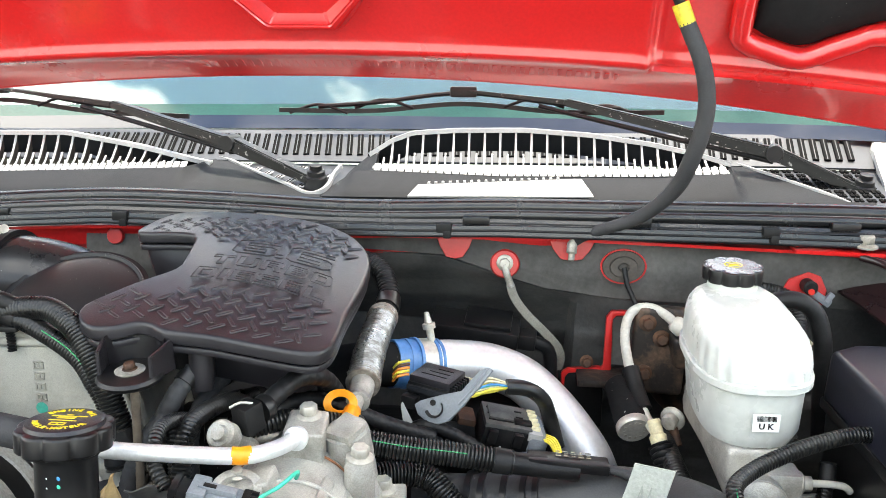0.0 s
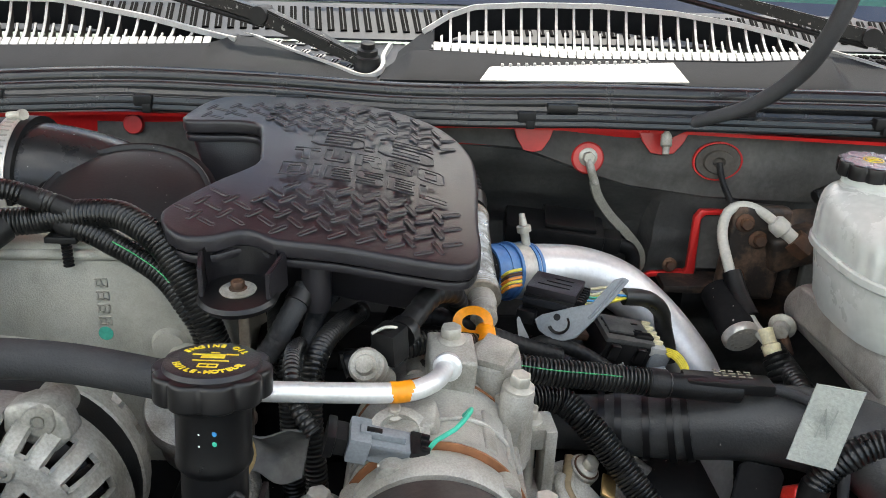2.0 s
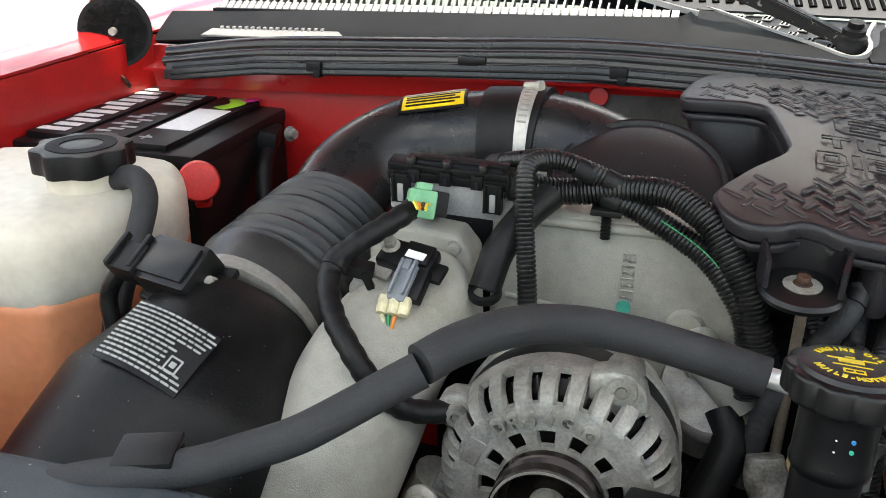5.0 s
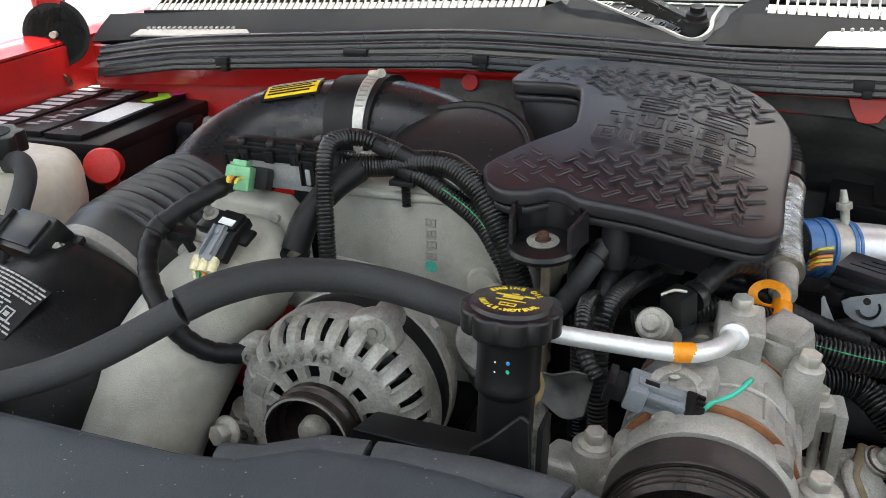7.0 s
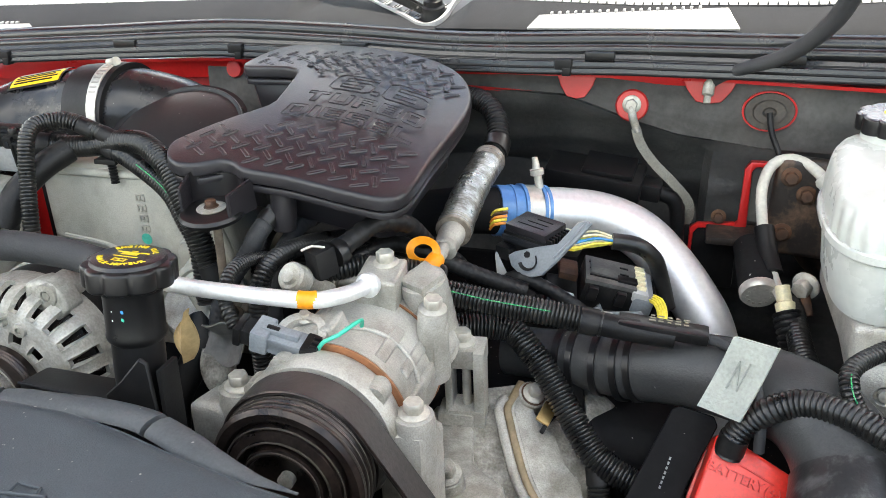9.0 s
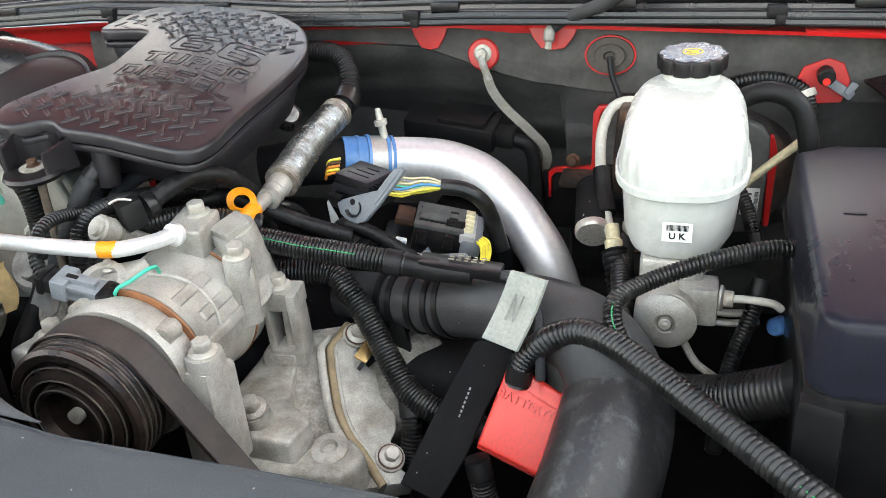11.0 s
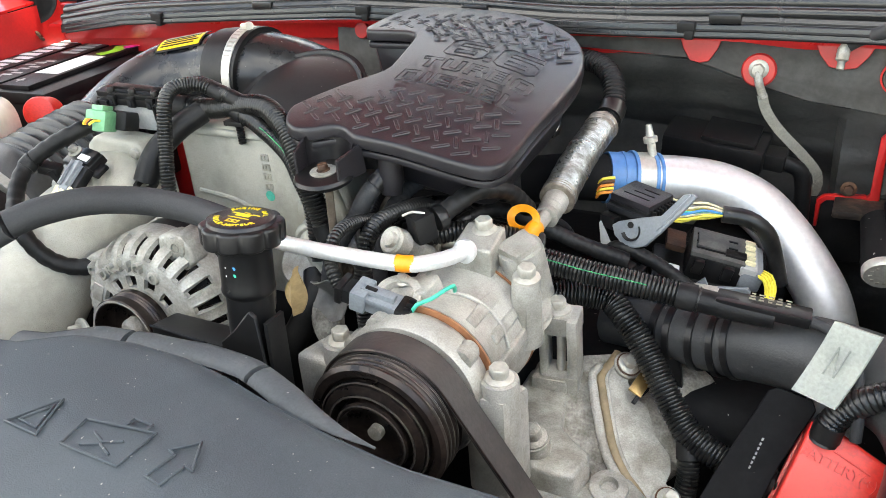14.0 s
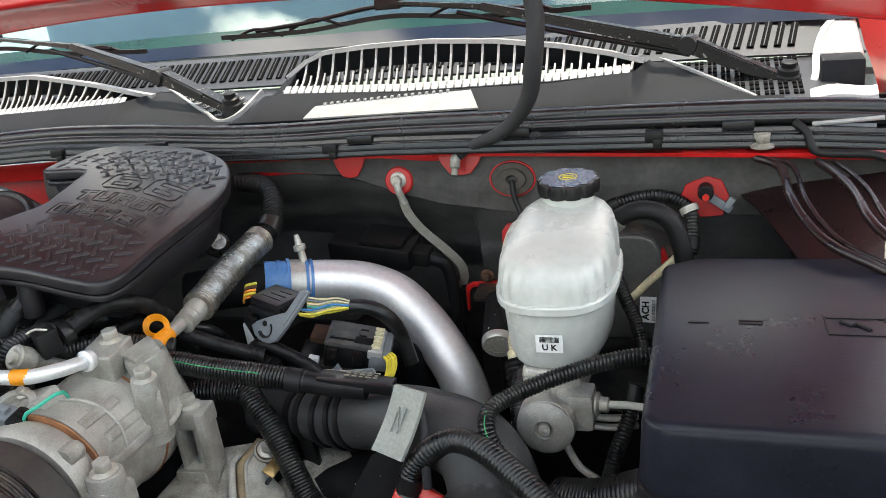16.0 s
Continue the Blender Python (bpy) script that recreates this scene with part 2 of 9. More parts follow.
# darker copy of the felt: the recess's shade is put into its colour
LOWMAT = surf("shaded_lower_mat", (0.046, 0.046, 0.045), 0.55, mix=0.75, scale=12, col2=(0.095, 0.094, 0.089), bump=0.7, bscale=160, spec=0.4)
PALE = surf("pale_painted_tube", (0.50, 0.49, 0.44), 0.45, mix=0.5, scale=30, col2=(0.38, 0.36, 0.31), bump=0.15)
GLASS = bpy.data.materials.new("windshield_glass")
GLASS.use_nodes = True
_b = GLASS.node_tree.nodes["Principled BSDF"]
_b.inputs["Base Color"].default_value = (0.55, 0.85, 0.80, 1)
_b.inputs["Roughness"].default_value = 0.02
_b.inputs["Transmission Weight"].default_value = 1.0
_b.inputs["IOR"].default_value = 1.7


# ---------------------------------------------------------------- mesh tools
def world_of(o):
    m = o.matrix_basis.copy()
    if o.parent:
        m = world_of(o.parent) @ o.matrix_parent_inverse @ m
    return m


def thing(name, loc, label, category, group="", kind=""):
    e = new(name)
    e.empty_display_size = 0.02
    e.location = loc
    return tagged(e, label, category, group, kind)


def part(name, bm, mat, parent=None, label="", sharp=38):
    bmesh.ops.recalc_face_normals(bm, faces=bm.faces)
    me = bpy.data.meshes.new(name)
    co = [v.co for v in bm.verts]
    c = Vector([(min(p[i] for p in co) + max(p[i] for p in co)) / 2 for i in range(3)])
    bmesh.ops.translate(bm, verts=bm.verts, vec=-c)
    bm.to_mesh(me)
    bm.free()
    me.materials.append(mat)
    me.polygons.foreach_set("use_smooth", [True] * len(me.polygons))
    me.set_sharp_from_angle(angle=radians(sharp))
    ob = new(name, me)
    ob.location = c
    if parent:
        ob.parent = parent
        ob.matrix_parent_inverse = world_of(parent).inverted()
    if label:
        tagged(ob, label)
    return ob


def solid(name, bm, mat, label, category, group="", kind="", sharp=38):
    return tagged(part(name, bm, mat, sharp=sharp), label, category, group, kind)


def axes(at, z, up=(0, 0, 1)):
    """Axes at a point with its z along an axis and its x level."""
    z = Vector(z).normalized()
    u = Vector(up)
    if abs(z.dot(u.normalized())) > 0.98:
        u = Vector((0, 1, 0))
    x = u.cross(z).normalized()
    y = z.cross(x)
    m = Matrix((x, y, z)).transposed().to_4x4()
    m.translation = at
    return m


def spline(pts, step=0.006):
    p = [Vector(q) for q in pts]
    p = [p[0] * 2 - p[1]] + p + [p[-1] * 2 - p[-2]]
    out = []
    for i in range(1, len(p) - 2):
        a, b, c, d = p[i - 1:i + 3]
        n = max(2, int((c - b).length / step))
        for k in range(n):
            t = k / n
            out.append(0.5 * ((2 * b) + (c - a) * t + (2 * a - 5 * b + 4 * c - d) * t * t + (3 * b - a - 3 * c + d) * t ** 3))
    out.append(p[-2])
    return out


def sweep(path, rf, seg=14, flat=1.0, bm=None, cap=True):
    """A tube along a dense path; rf(s, whole) gives the radius at the length s; flat squeezes it."""
    bm = bm or bmesh.new()
    total = sum((b - a).length for a, b in zip(path, path[1:]))
    s, rings = 0.0, []
    t0 = (path[1] - path[0]).normalized()
    side = Vector((0, 0, 1)).cross(t0)
    if side.length < 0.05:
        side = Vector((1, 0, 0)).cross(t0)
    side.normalize()
    for i, p in enumerate(path):
        t = (path[min(i + 1, len(path) - 1)] - path[max(i - 1, 0)]).normalized()
        side = (side - t * side.dot(t)).normalized()
        up = t.cross(side)
        r = rf(s, total)
        rings.append([bm.verts.new(p + side * (r * math.cos(2 * math.pi * k / seg)) + up * (r * flat * math.sin(2 * math.pi * k / seg))) for k in range(seg)])
        if i + 1 < len(path):
            s += (path[i + 1] - p).length
    for a, b in zip(rings, rings[1:]):
        for k in range(seg):
            bm.faces.new((a[k], a[(k + 1) % seg], b[(k + 1) % seg], b[k]))
    if cap:
        bm.faces.new(rings[0][::-1])
        bm.faces.new(rings[-1])
    return bm


def tube(pts, r, seg=16, step=0.006, flat=1.0, bm=None):
    rf = r if callable(r) else (lambda s, w: r)
    return sweep(spline(pts, step), rf, seg, flat, bm)


def even(path, step):
    """The path again at even steps of length."""
    out, left = [path[0]], step
    for a, b in zip(path, path[1:]):
        d = (b - a).length
        at = left
        while at <= d:
            out.append(a.lerp(b, at / d))
            at += step
        left = at - d
    return out


def corr(pts, r, pitch=0.0042, depth=0.0012, seg=12):
    """A corrugated sleeve: flat crests and narrow grooves."""
    path = even(spline(pts, 0.004), pitch / 4)
    prof = (0.0, 0.0, 0.35, 1.0)
    n = [0]

    def rf(s, w):
        n[0] += 1
        return r - depth * prof[n[0] % 4]
    return sweep(path, rf, seg)


def lathe(profile, m, seg=32, bm=None):
    """A turned form: (radius, height) rows about the z of the axes m."""
    bm = bm or bmesh.new()
    rings = []
    for r, h in profile:
        if r < 1e-5:
            rings.append([bm.verts.new(m @ Vector((0, 0, h)))])
        else:
            rings.append([bm.verts.new(m @ Vector((r * math.cos(2 * math.pi * k / seg), r * math.sin(2 * math.pi * k / seg), h))) for k in range(seg)])
    for a, b in zip(rings, rings[1:]):
        for k in range(seg):
            q = [a[k % len(a)], a[(k + 1) % len(a)], b[(k + 1) % len(b)], b[k % len(b)]]
            q = list(dict.fromkeys(q))
            if len(q) > 2:
                bm.faces.new(q)
    for ring, flip in ((rings[0], True), (rings[-1], False)):
        if len(ring) > 2:
            bm.faces.new(ring[::-1] if flip else ring)
    return bm


def slab(poly, h0, h1, m=None, bev=0.0, seg=2, draft=1.0, bm=None):
    """An outline in the plane of the axes m, drawn out from h0 to h1, its edges rounded; draft scales the foot."""
    m = m or Matrix()
    tmp = bmesh.new()
    cx = sum(p[0] for p in poly) / len(poly)
    cy = sum(p[1] for p in poly) / len(poly)
    low = [tmp.verts.new((cx + (x - cx) * draft, cy + (y - cy) * draft, h0)) for x, y in poly]
    top = [tmp.verts.new((x, y, h1)) for x, y in poly]
    n = len(poly)
    for k in range(n):
        tmp.faces.new((low[k], low[(k + 1) % n], top[(k + 1) % n], top[k]))
    tmp.faces.new(low[::-1])
    tmp.faces.new(top)
    if bev:
        tmp.normal_update()
        es = [e for e in tmp.edges if len(e.link_faces) == 2 and e.calc_face_angle(0) > 0.5]
        bmesh.ops.bevel(tmp, geom=es, offset=bev, segments=seg, affect='EDGES', profile=0.6, clamp_overlap=True)
    bmesh.ops.transform(tmp, matrix=m, verts=tmp.verts)
    if bm is None:
        return tmp
    join(bm, tmp)
    return bm


def join(bm, other):
    me = bpy.data.meshes.new("tmp")
    other.to_mesh(me)
    other.free()
    bm.from_mesh(me)
    bpy.data.meshes.remove(me)
    return bm


def box(sx, sy, sz, m=None, bev=0.002, seg=2, bm=None):
    """A rounded block with its middle at the axes' origin."""
    return slab([(-sx / 2, -sy / 2), (sx / 2, -sy / 2), (sx / 2, sy / 2), (-sx / 2, sy / 2)], -sz / 2, sz / 2, m, bev, seg, bm=bm)


def at(x, y, z, rx=0, ry=0, rz=0):
    return pose(x, y, z, rx, ry, rz)


def ring(r0, r1, h0, h1, m, seg=48, bm=None):
    """A flat ring with thickness."""
    bm = bm or bmesh.new()
    rows = [[bm.verts.new(m @ Vector((r * math.cos(2 * math.pi * k / seg), r * math.sin(2 * math.pi * k / seg), h))) for k in range(seg)]
            for r, h in ((r0, h0), (r1, h0), (r1, h1), (r0, h1))]
    for a, b in zip(rows, rows[1:] + rows[:1]):
        for k in range(seg):
            bm.faces.new((a[k], a[(k + 1) % seg], b[(k + 1) % seg], b[k]))
    return bm


def hex_bolt(at_, z, r, parent, mat=None, name="bolt", label=""):
    """A flanged hexagon head."""
    m = axes(at_, z)
    bm = lathe([(r * 1.45, 0), (r * 1.45, r * 0.25), (r * 1.1, r * 0.5)], m, 18)
    hexa = [(r * math.cos(math.pi * k / 3 + 0.3), r * math.sin(math.pi * k / 3 + 0.3)) for k in range(6)]
    slab(hexa, r * 0.4, r * 1.5, m, r * 0.12, 1, bm=bm)
    return part(name, bm, mat or STEEL, parent, label)


def letters(name, text, size, m, deep, mat, parent, bold=0.0, spacing=1.0):
    cu = bpy.data.curves.new(name, 'FONT')
    cu.body, cu.size, cu.extrude = text, size, deep
    cu.align_x, cu.align_y = 'CENTER', 'CENTER'
    cu.offset, cu.space_character = bold, spacing
    cu.resolution_u = 3
    tmp = bpy.data.objects.new("tmp_text", cu)
    scene.collection.objects.link(tmp)
    me = bpy.data.meshes.new_from_object(tmp)
    bpy.data.objects.remove(tmp)
    bpy.data.curves.remove(cu)
    bm = bmesh.new()
    bm.from_mesh(me)
    bpy.data.meshes.remove(me)
    bmesh.ops.transform(bm, matrix=m, verts=bm.verts)
    return part(name, bm, mat, parent)


def bars(rows, m, h, mat, name, parent, label=""):
    """Plain printed bars: rows of x, y, width, height in the axes' plane."""
    bm = bmesh.new()
    for x, y, sx, sy in rows:
        slab([(x - sx / 2, y - sy / 2), (x + sx / 2, y - sy / 2), (x + sx / 2, y + sy / 2), (x - sx / 2, y + sy / 2)], 0, h, m, bm=bm)
    return part(name, bm, mat, parent, label)


def ribbon(path, wide, thick, up=(0, 0, 1)):
    """A flat strip along a dense path, with its width across the given up."""
    bm, rings = bmesh.new(), []
    for i, p in enumerate(path):
        t = (path[min(i + 1, len(path) - 1)] - path[max(i - 1, 0)]).normalized()
        s = t.cross(Vector(up)).normalized()
        n = s.cross(t)
        rings.append([bm.verts.new(p + s * a * wide / 2 + n * b * thick / 2) for a, b in ((-1, -1), (1, -1), (1, 1), (-1, 1))])
    for a, b in zip(rings, rings[1:]):
        for k in range(4):
            bm.faces.new((a[k], a[(k + 1) % 4], b[(k + 1) % 4], b[k]))
    bm.faces.new(rings[0][::-1])
    bm.faces.new(rings[-1])
    return bm


def grid(fn, nu, nv, thick=0.0, bm=None):
    """A sheet fn(u, v) over the unit square, with thickness along its normals."""
    bm = bm or bmesh.new()
    vs = [[bm.verts.new(fn(i / nu, j / nv)) for j in range(nv + 1)] for i in range(nu + 1)]
    fs = [bm.faces.new((vs[i][j], vs[i + 1][j], vs[i + 1][j + 1], vs[i][j + 1])) for i in range(nu) for j in range(nv)]
    if thick:
        bm.normal_update()
        bmesh.ops.solidify(bm, geom=fs, thickness=thick)
    return bm


def lerp_rows(rows, x):
    """Linear look-up in (x, value) rows."""
    return float(np.interp(x, [r[0] for r in rows], [r[1] for r in rows]))


# ---------------------------------------------------------------- ground and body shell
bm = grid(lambda u, v: Vector(((u - 0.5) * 400, (v - 0.5) * 400, 0)), 8, 8)
solid("ground", bm, CONCRETE, "pale concrete ground under the truck", "ground", kind="structure")

# firewall: red pressed steel behind the engine
CX = -0.27
wall = thing("firewall", (CX, 1.10, 0.9), "red painted steel firewall with a grey felt mat", "firewall", kind="structure")
bm = box(0.60, 0.012, 0.62, at(-0.83, 1.112, 0.975), 0.003)
part("panel", bm, RED_BAY, wall)
bm = box(1.18, 0.010, 0.024, at(0.06, 1.113, 1.275), 0.003)
part("upper_panel", bm, RED_BAY, wall)


LOWER_EDGE = [(-0.56, 1.200), (-0.42, 1.206), (-0.33, 1.240), (-0.20, 1.256), (-0.07, 1.250), (0.00, 1.226), (0.06, 1.207), (0.15, 1.196), (0.30, 1.190), (0.6, 1.185)]


def mat_y(x, z):
    """How the felt stands off the wall: a soft bulge, then a recess below."""
    d = 1.29 - z
    low = max(0.0, lerp_rows(LOWER_EDGE, x) - z)
    y = 1.098 - 0.007 * math.sin(min(1, d / 0.10) * math.pi) + low * (0.75 if x < 0.10 else 0.25)
    y += 0.004 * noise.noise(Vector((x * 6, z * 10, 0.3)))
    y += (0.0035 + 0.05 * min(low, 0.1)) * noise.noise(Vector((x * 7, z * 40, 4.2)))
    return min(y, 1.19)


def upper_mat(u, v):
    x = -0.555 + u * 1.13
    top = 1.283 - 0.003 * math.sin(x * 9 + 0.6)
    z = top + (lerp_rows(LOWER_EDGE, x) - top) * v
    return Vector((x, mat_y(x, z), z))


def lower_mat(u, v):
    x = -0.555 + u * 1.13
    e = lerp_rows(LOWER_EDGE, x)
    z = e + (0.86 - e) * v
    return Vector((x, mat_y(x, z) + 0.003, z))


part("dash_mat", grid(upper_mat, 130, 24, 0.006), MAT, wall, "grey felt sound mat")
part("lower_mat", grid(lower_mat, 130, 80, 0.006), LOWMAT, wall, "folded sound mat, recess shade put into its colour")
for tx, tw, th in ((-0.058, 0.036, 0.042), (0.092, 0.046, 0.042)):
    tab = [(-tw * 1.25, 0.004), (-tw * 0.75, -0.004), (-tw * 0.52, -th * 0.65), (-tw * 0.3, -th * 0.95), (0, -th), (tw * 0.3, -th * 0.95), (tw * 0.52, -th * 0.65), (tw * 0.75, -0.004), (tw * 1.25, 0.004)]
    part("tab", slab(tab, 0, 0.003, Matrix(((1, 0, 0, tx), (0, 0.1, -1, 1.086), (0, 1, 0, 1.288), (0, 0, 0, 1))), 0.0008, 1), RED_BAY, wall)
bm = grid(lambda u, v: Vector((-1.2 + 1.9 * u, 1.20, 0.5 + 0.8 * v)), 4, 4, 0.01)
part("rear_panel", bm, DARKMAT, wall)
# red upper rail with a lip under the weatherstrip
bm = bmesh.new()
rail_rows = [(-1.12, 1.272), (-0.95, 1.280), (-0.52, 1.297), (-0.2, 1.292), (0.1, 1.290), (0.36, 1.281), (0.62, 1.268)]
grid(lambda u, v: Vector((-1.12 + 1.74 * u, 1.066 + 0.045 * v, lerp_rows(rail_rows, -1.12 + 1.74 * u) - 0.012 + 0.004 * v)), 40, 2, 0.004, bm)
grid(lambda u, v: Vector((-1.12 + 1.74 * u, 1.090 + 0.004 * v, lerp_rows(rail_rows, -1.12 + 1.74 * u) - 0.012 - 0.03 * v)), 40, 2, 0.003, bm)
part("top_rail", bm, RED, wall)
# round red openings in the mat
for gx, gz, r in ((0.007, 1.239, 0.019), (-0.513, 1.266, 0.0115)):
    part("opening", lathe([(r, 0), (r, 0.004), (r * 0.9, 0.006)], axes((gx, 1.088, gz), (0, -1, 0.15)), 28), RED_BAY, wall)

# bay sides: inner fenders, fender tops, floor of the bay
side = thing("fender_left", (-1.2, 0.8, 0.6), "red inner fender beside the battery", "fender", kind="structure")
bm = grid(lambda u, v: Vector((-1.155 - 0.05 * (1 - v) ** 2 + 0.006 * noise.noise(Vector((u * 5, v * 3, 0))), 0.2 + 0.95 * u, 0.7 + v * (0.56 + 0.03 * u))), 30, 20, 0.004)
part("inner_panel", bm, RED_BAY, side)
bm = grid(lambda u, v: Vector((-1.155 - 0.10 * v, 0.2 + 1.25 * u, 1.262 + 0.045 * u + 0.012 * math.sin(v * 3.1))), 30, 8, 0.004)
part("top_flange", bm, RED, side)
bm = grid(lambda u, v: Vector((-1.255 - 0.06 * v, 0.2 + 1.25 * u, 1.262 + 0.045 * u - 0.5 * v ** 1.5)), 20, 10, 0.004)
part("outer_panel", bm, RED, side)
side = thing("fender_right", (0.7, 0.8, 0.6), "red inner fender beside the fuse box", "fender", kind="structure")
bm = grid(lambda u, v: Vector((0.66 + 0.02 * math.sin(u * 9) * v, 0.2 + 0.95 * u, 0.7 + v * 0.52)), 30, 12, 0.004)
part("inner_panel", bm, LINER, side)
EDGE_A = [(0.80, 0.552), (0.84, 0.532), (0.89, 0.510), (0.95, 0.487), (1.01, 0.463), (1.06, 0.440), (1.08, 0.425)]


def apron(u, v):
    y = 0.80 + 0.28 * u
    x0 = lerp_rows(EDGE_A, y)
    fall = 1.262 - 0.10 * (1 - u) - 0.05 * (1 - v) ** 3
    return Vector((x0 + (0.70 - x0) * v, y, fall - 0.022 * math.sin(v * 3.14) - 0.03 * (1 - u) * math.sin(v * 3.14)))


part("apron", grid(apron, 24, 24, 0.004), LINER, side, "glossy pressed apron, its shade put into the colour")
RIB_A = [(0.438, 1.056, 1.268), (0.462, 1.036, 1.262), (0.467, 0.970, 1.250), (0.479, 0.925, 1.236), (0.497, 0.889, 1.226), (0.530, 0.862, 1.216), (0.57, 0.84, 1.20)]
RIB_B = [(0.500, 1.040, 1.266), (0.513, 1.007, 1.262), (0.524, 0.969, 1.255), (0.530, 0.910, 1.245), (0.546, 0.872, 1.235), (0.58, 0.85, 1.22)]
for rib, dx, r in ((RIB_A, 0.0, 0.0046), (RIB_A, 0.013, 0.0026), (RIB_B, 0.0, 0.0046), (RIB_B, 0.014, 0.0026)):
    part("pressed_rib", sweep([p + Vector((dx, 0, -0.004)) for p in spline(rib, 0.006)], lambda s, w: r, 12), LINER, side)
bm = grid(lambda u, v: Vector((0.36 + 0.30 * u, 1.052 + 0.030 * v, 1.276 - 0.008 * u - 0.004 * (1 - v))), 12, 3, 0.004)
part("corner_ledge", bm, RED, side, "red painted corner ledge")
hex_bolt((0.445, 1.062, 1.276), (0, -0.1, 1), 0.010, side, CASTD)
part("vent_line", tube([(0.478, 1.066, 1.300), (0.490, 1.056, 1.290), (0.497, 1.048, 1.272), (0.520, 1.040, 1.270), (0.56, 1.03, 1.268), (0.60, 1.0, 1.25)], 0.0045, 10), RUBBER, side)
bm = grid(lambda u, v: Vector((0.585 + 0.09 * v + 0.02 * math.sin(u * 6), 1.16 + 0.75 * u, 1.27 + 0.50 * u * u + (0.10 + 0.12 * u) * math.sin(v * 1.5) + 0.008 * math.sin(v * 9))), 24, 12, 0.004)
part("pillar_foot", bm, RED, side, "red painted foot of the windshield pillar")
bm = grid(lambda u, v: Vector((0.66 + 0.14 * v, 0.2 + 1.1 * u, 1.225 + 0.03 * u + 0.012 * math.sin(v * 3.1))), 20, 8, 0.004)
part("top_flange", bm, RED, side)
bm = grid(lambda u, v: Vector((0.80 + 0.05 * v, 0.2 + 1.1 * u, 1.255 - 0.5 * v ** 1.5)), 12, 8, 0.004)
part("outer_panel", bm, RED, side)
# closing floor, painted near-black for the shade down in the bay
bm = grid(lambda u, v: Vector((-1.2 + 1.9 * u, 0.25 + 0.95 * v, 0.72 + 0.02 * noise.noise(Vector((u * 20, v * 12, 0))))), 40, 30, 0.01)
solid("bay_floor", bm, DARKMAT, "near-black floor closing the engine bay, shade put into its colour", "floor", kind="structure")
bm = box(1.86, 0.05, 0.5, at(CX, 0.24, 0.88), 0.01)
solid("radiator_support", bm, BLACK, "black steel radiator support", "radiator support", kind="structure")

# cowl: two louvred humps, sill, perforated strip
cowl = thing("cowl_panel", (CX, 1.18, 1.3), "grey plastic cowl panel with louvres under the windshield", "cowl", kind="structure")


ZF_R = [(-0.235, 1.322), (-0.1, 1.322), (0.2, 1.320), (0.5, 1.316)]
ZR_R = [(-0.235, 1.325), (-0.20, 1.349), (-0.17, 1.350), (0.0, 1.344), (0.2, 1.345), (0.30, 1.352)]
ZF_L = [(-1.12, 1.292), (-0.9, 1.308), (-0.55, 1.324), (-0.35, 1.326), (-0.24, 1.318)]
ZR_L = [(-1.12, 1.325), (-0.9, 1.337), (-0.6, 1.346), (-0.42, 1.352)]


def TRAYZ(y):
    return 1.3165 + (y - 1.10) * 0.231


def tray_edge(x):
    """Where a hump's skin ends at the wiper tray: passenger's side, then driver's side."""
    if x < -0.2:
        return min(1.238, 1.107 + max(0.0, -0.255 - x) * 0.83)
    return min(1.244, 1.107 + max(0.0, 0.437 - x) * 1.17)


def hump(x0, x1, low, high, xs, xe):
    """Front skin of a louvred hump: a steep grey face, and past xs a shoulder that runs out to the tray's edge."""
    def skin_at(u, v):
        x = x0 + (x1 - x0) * u
        f = max(0.0, min(1.0, (x - xs) / (xe - xs)))
        f = f * f * (3 - 2 * f)
        yt = 1.146 + (tray_edge(x) - 1.146) * f
        zt = lerp_rows(high, x) * (1 - f) + (TRAYZ(tray_edge(x)) + 0.005) * f
        zf = lerp_rows(low, x)
        return Vector((x, 1.098 + (yt - 1.098) * v, zf + (zt - zf) * v ** 0.8))
    return part("front_face", grid(skin_at, 150, 10, 0.004), GREYPL, cowl)


hump(-0.235, 0.47, ZF_R, ZR_R, 0.300, 0.322)
hump(-1.12, -0.238, ZF_L, ZR_L, -0.440, -0.415)


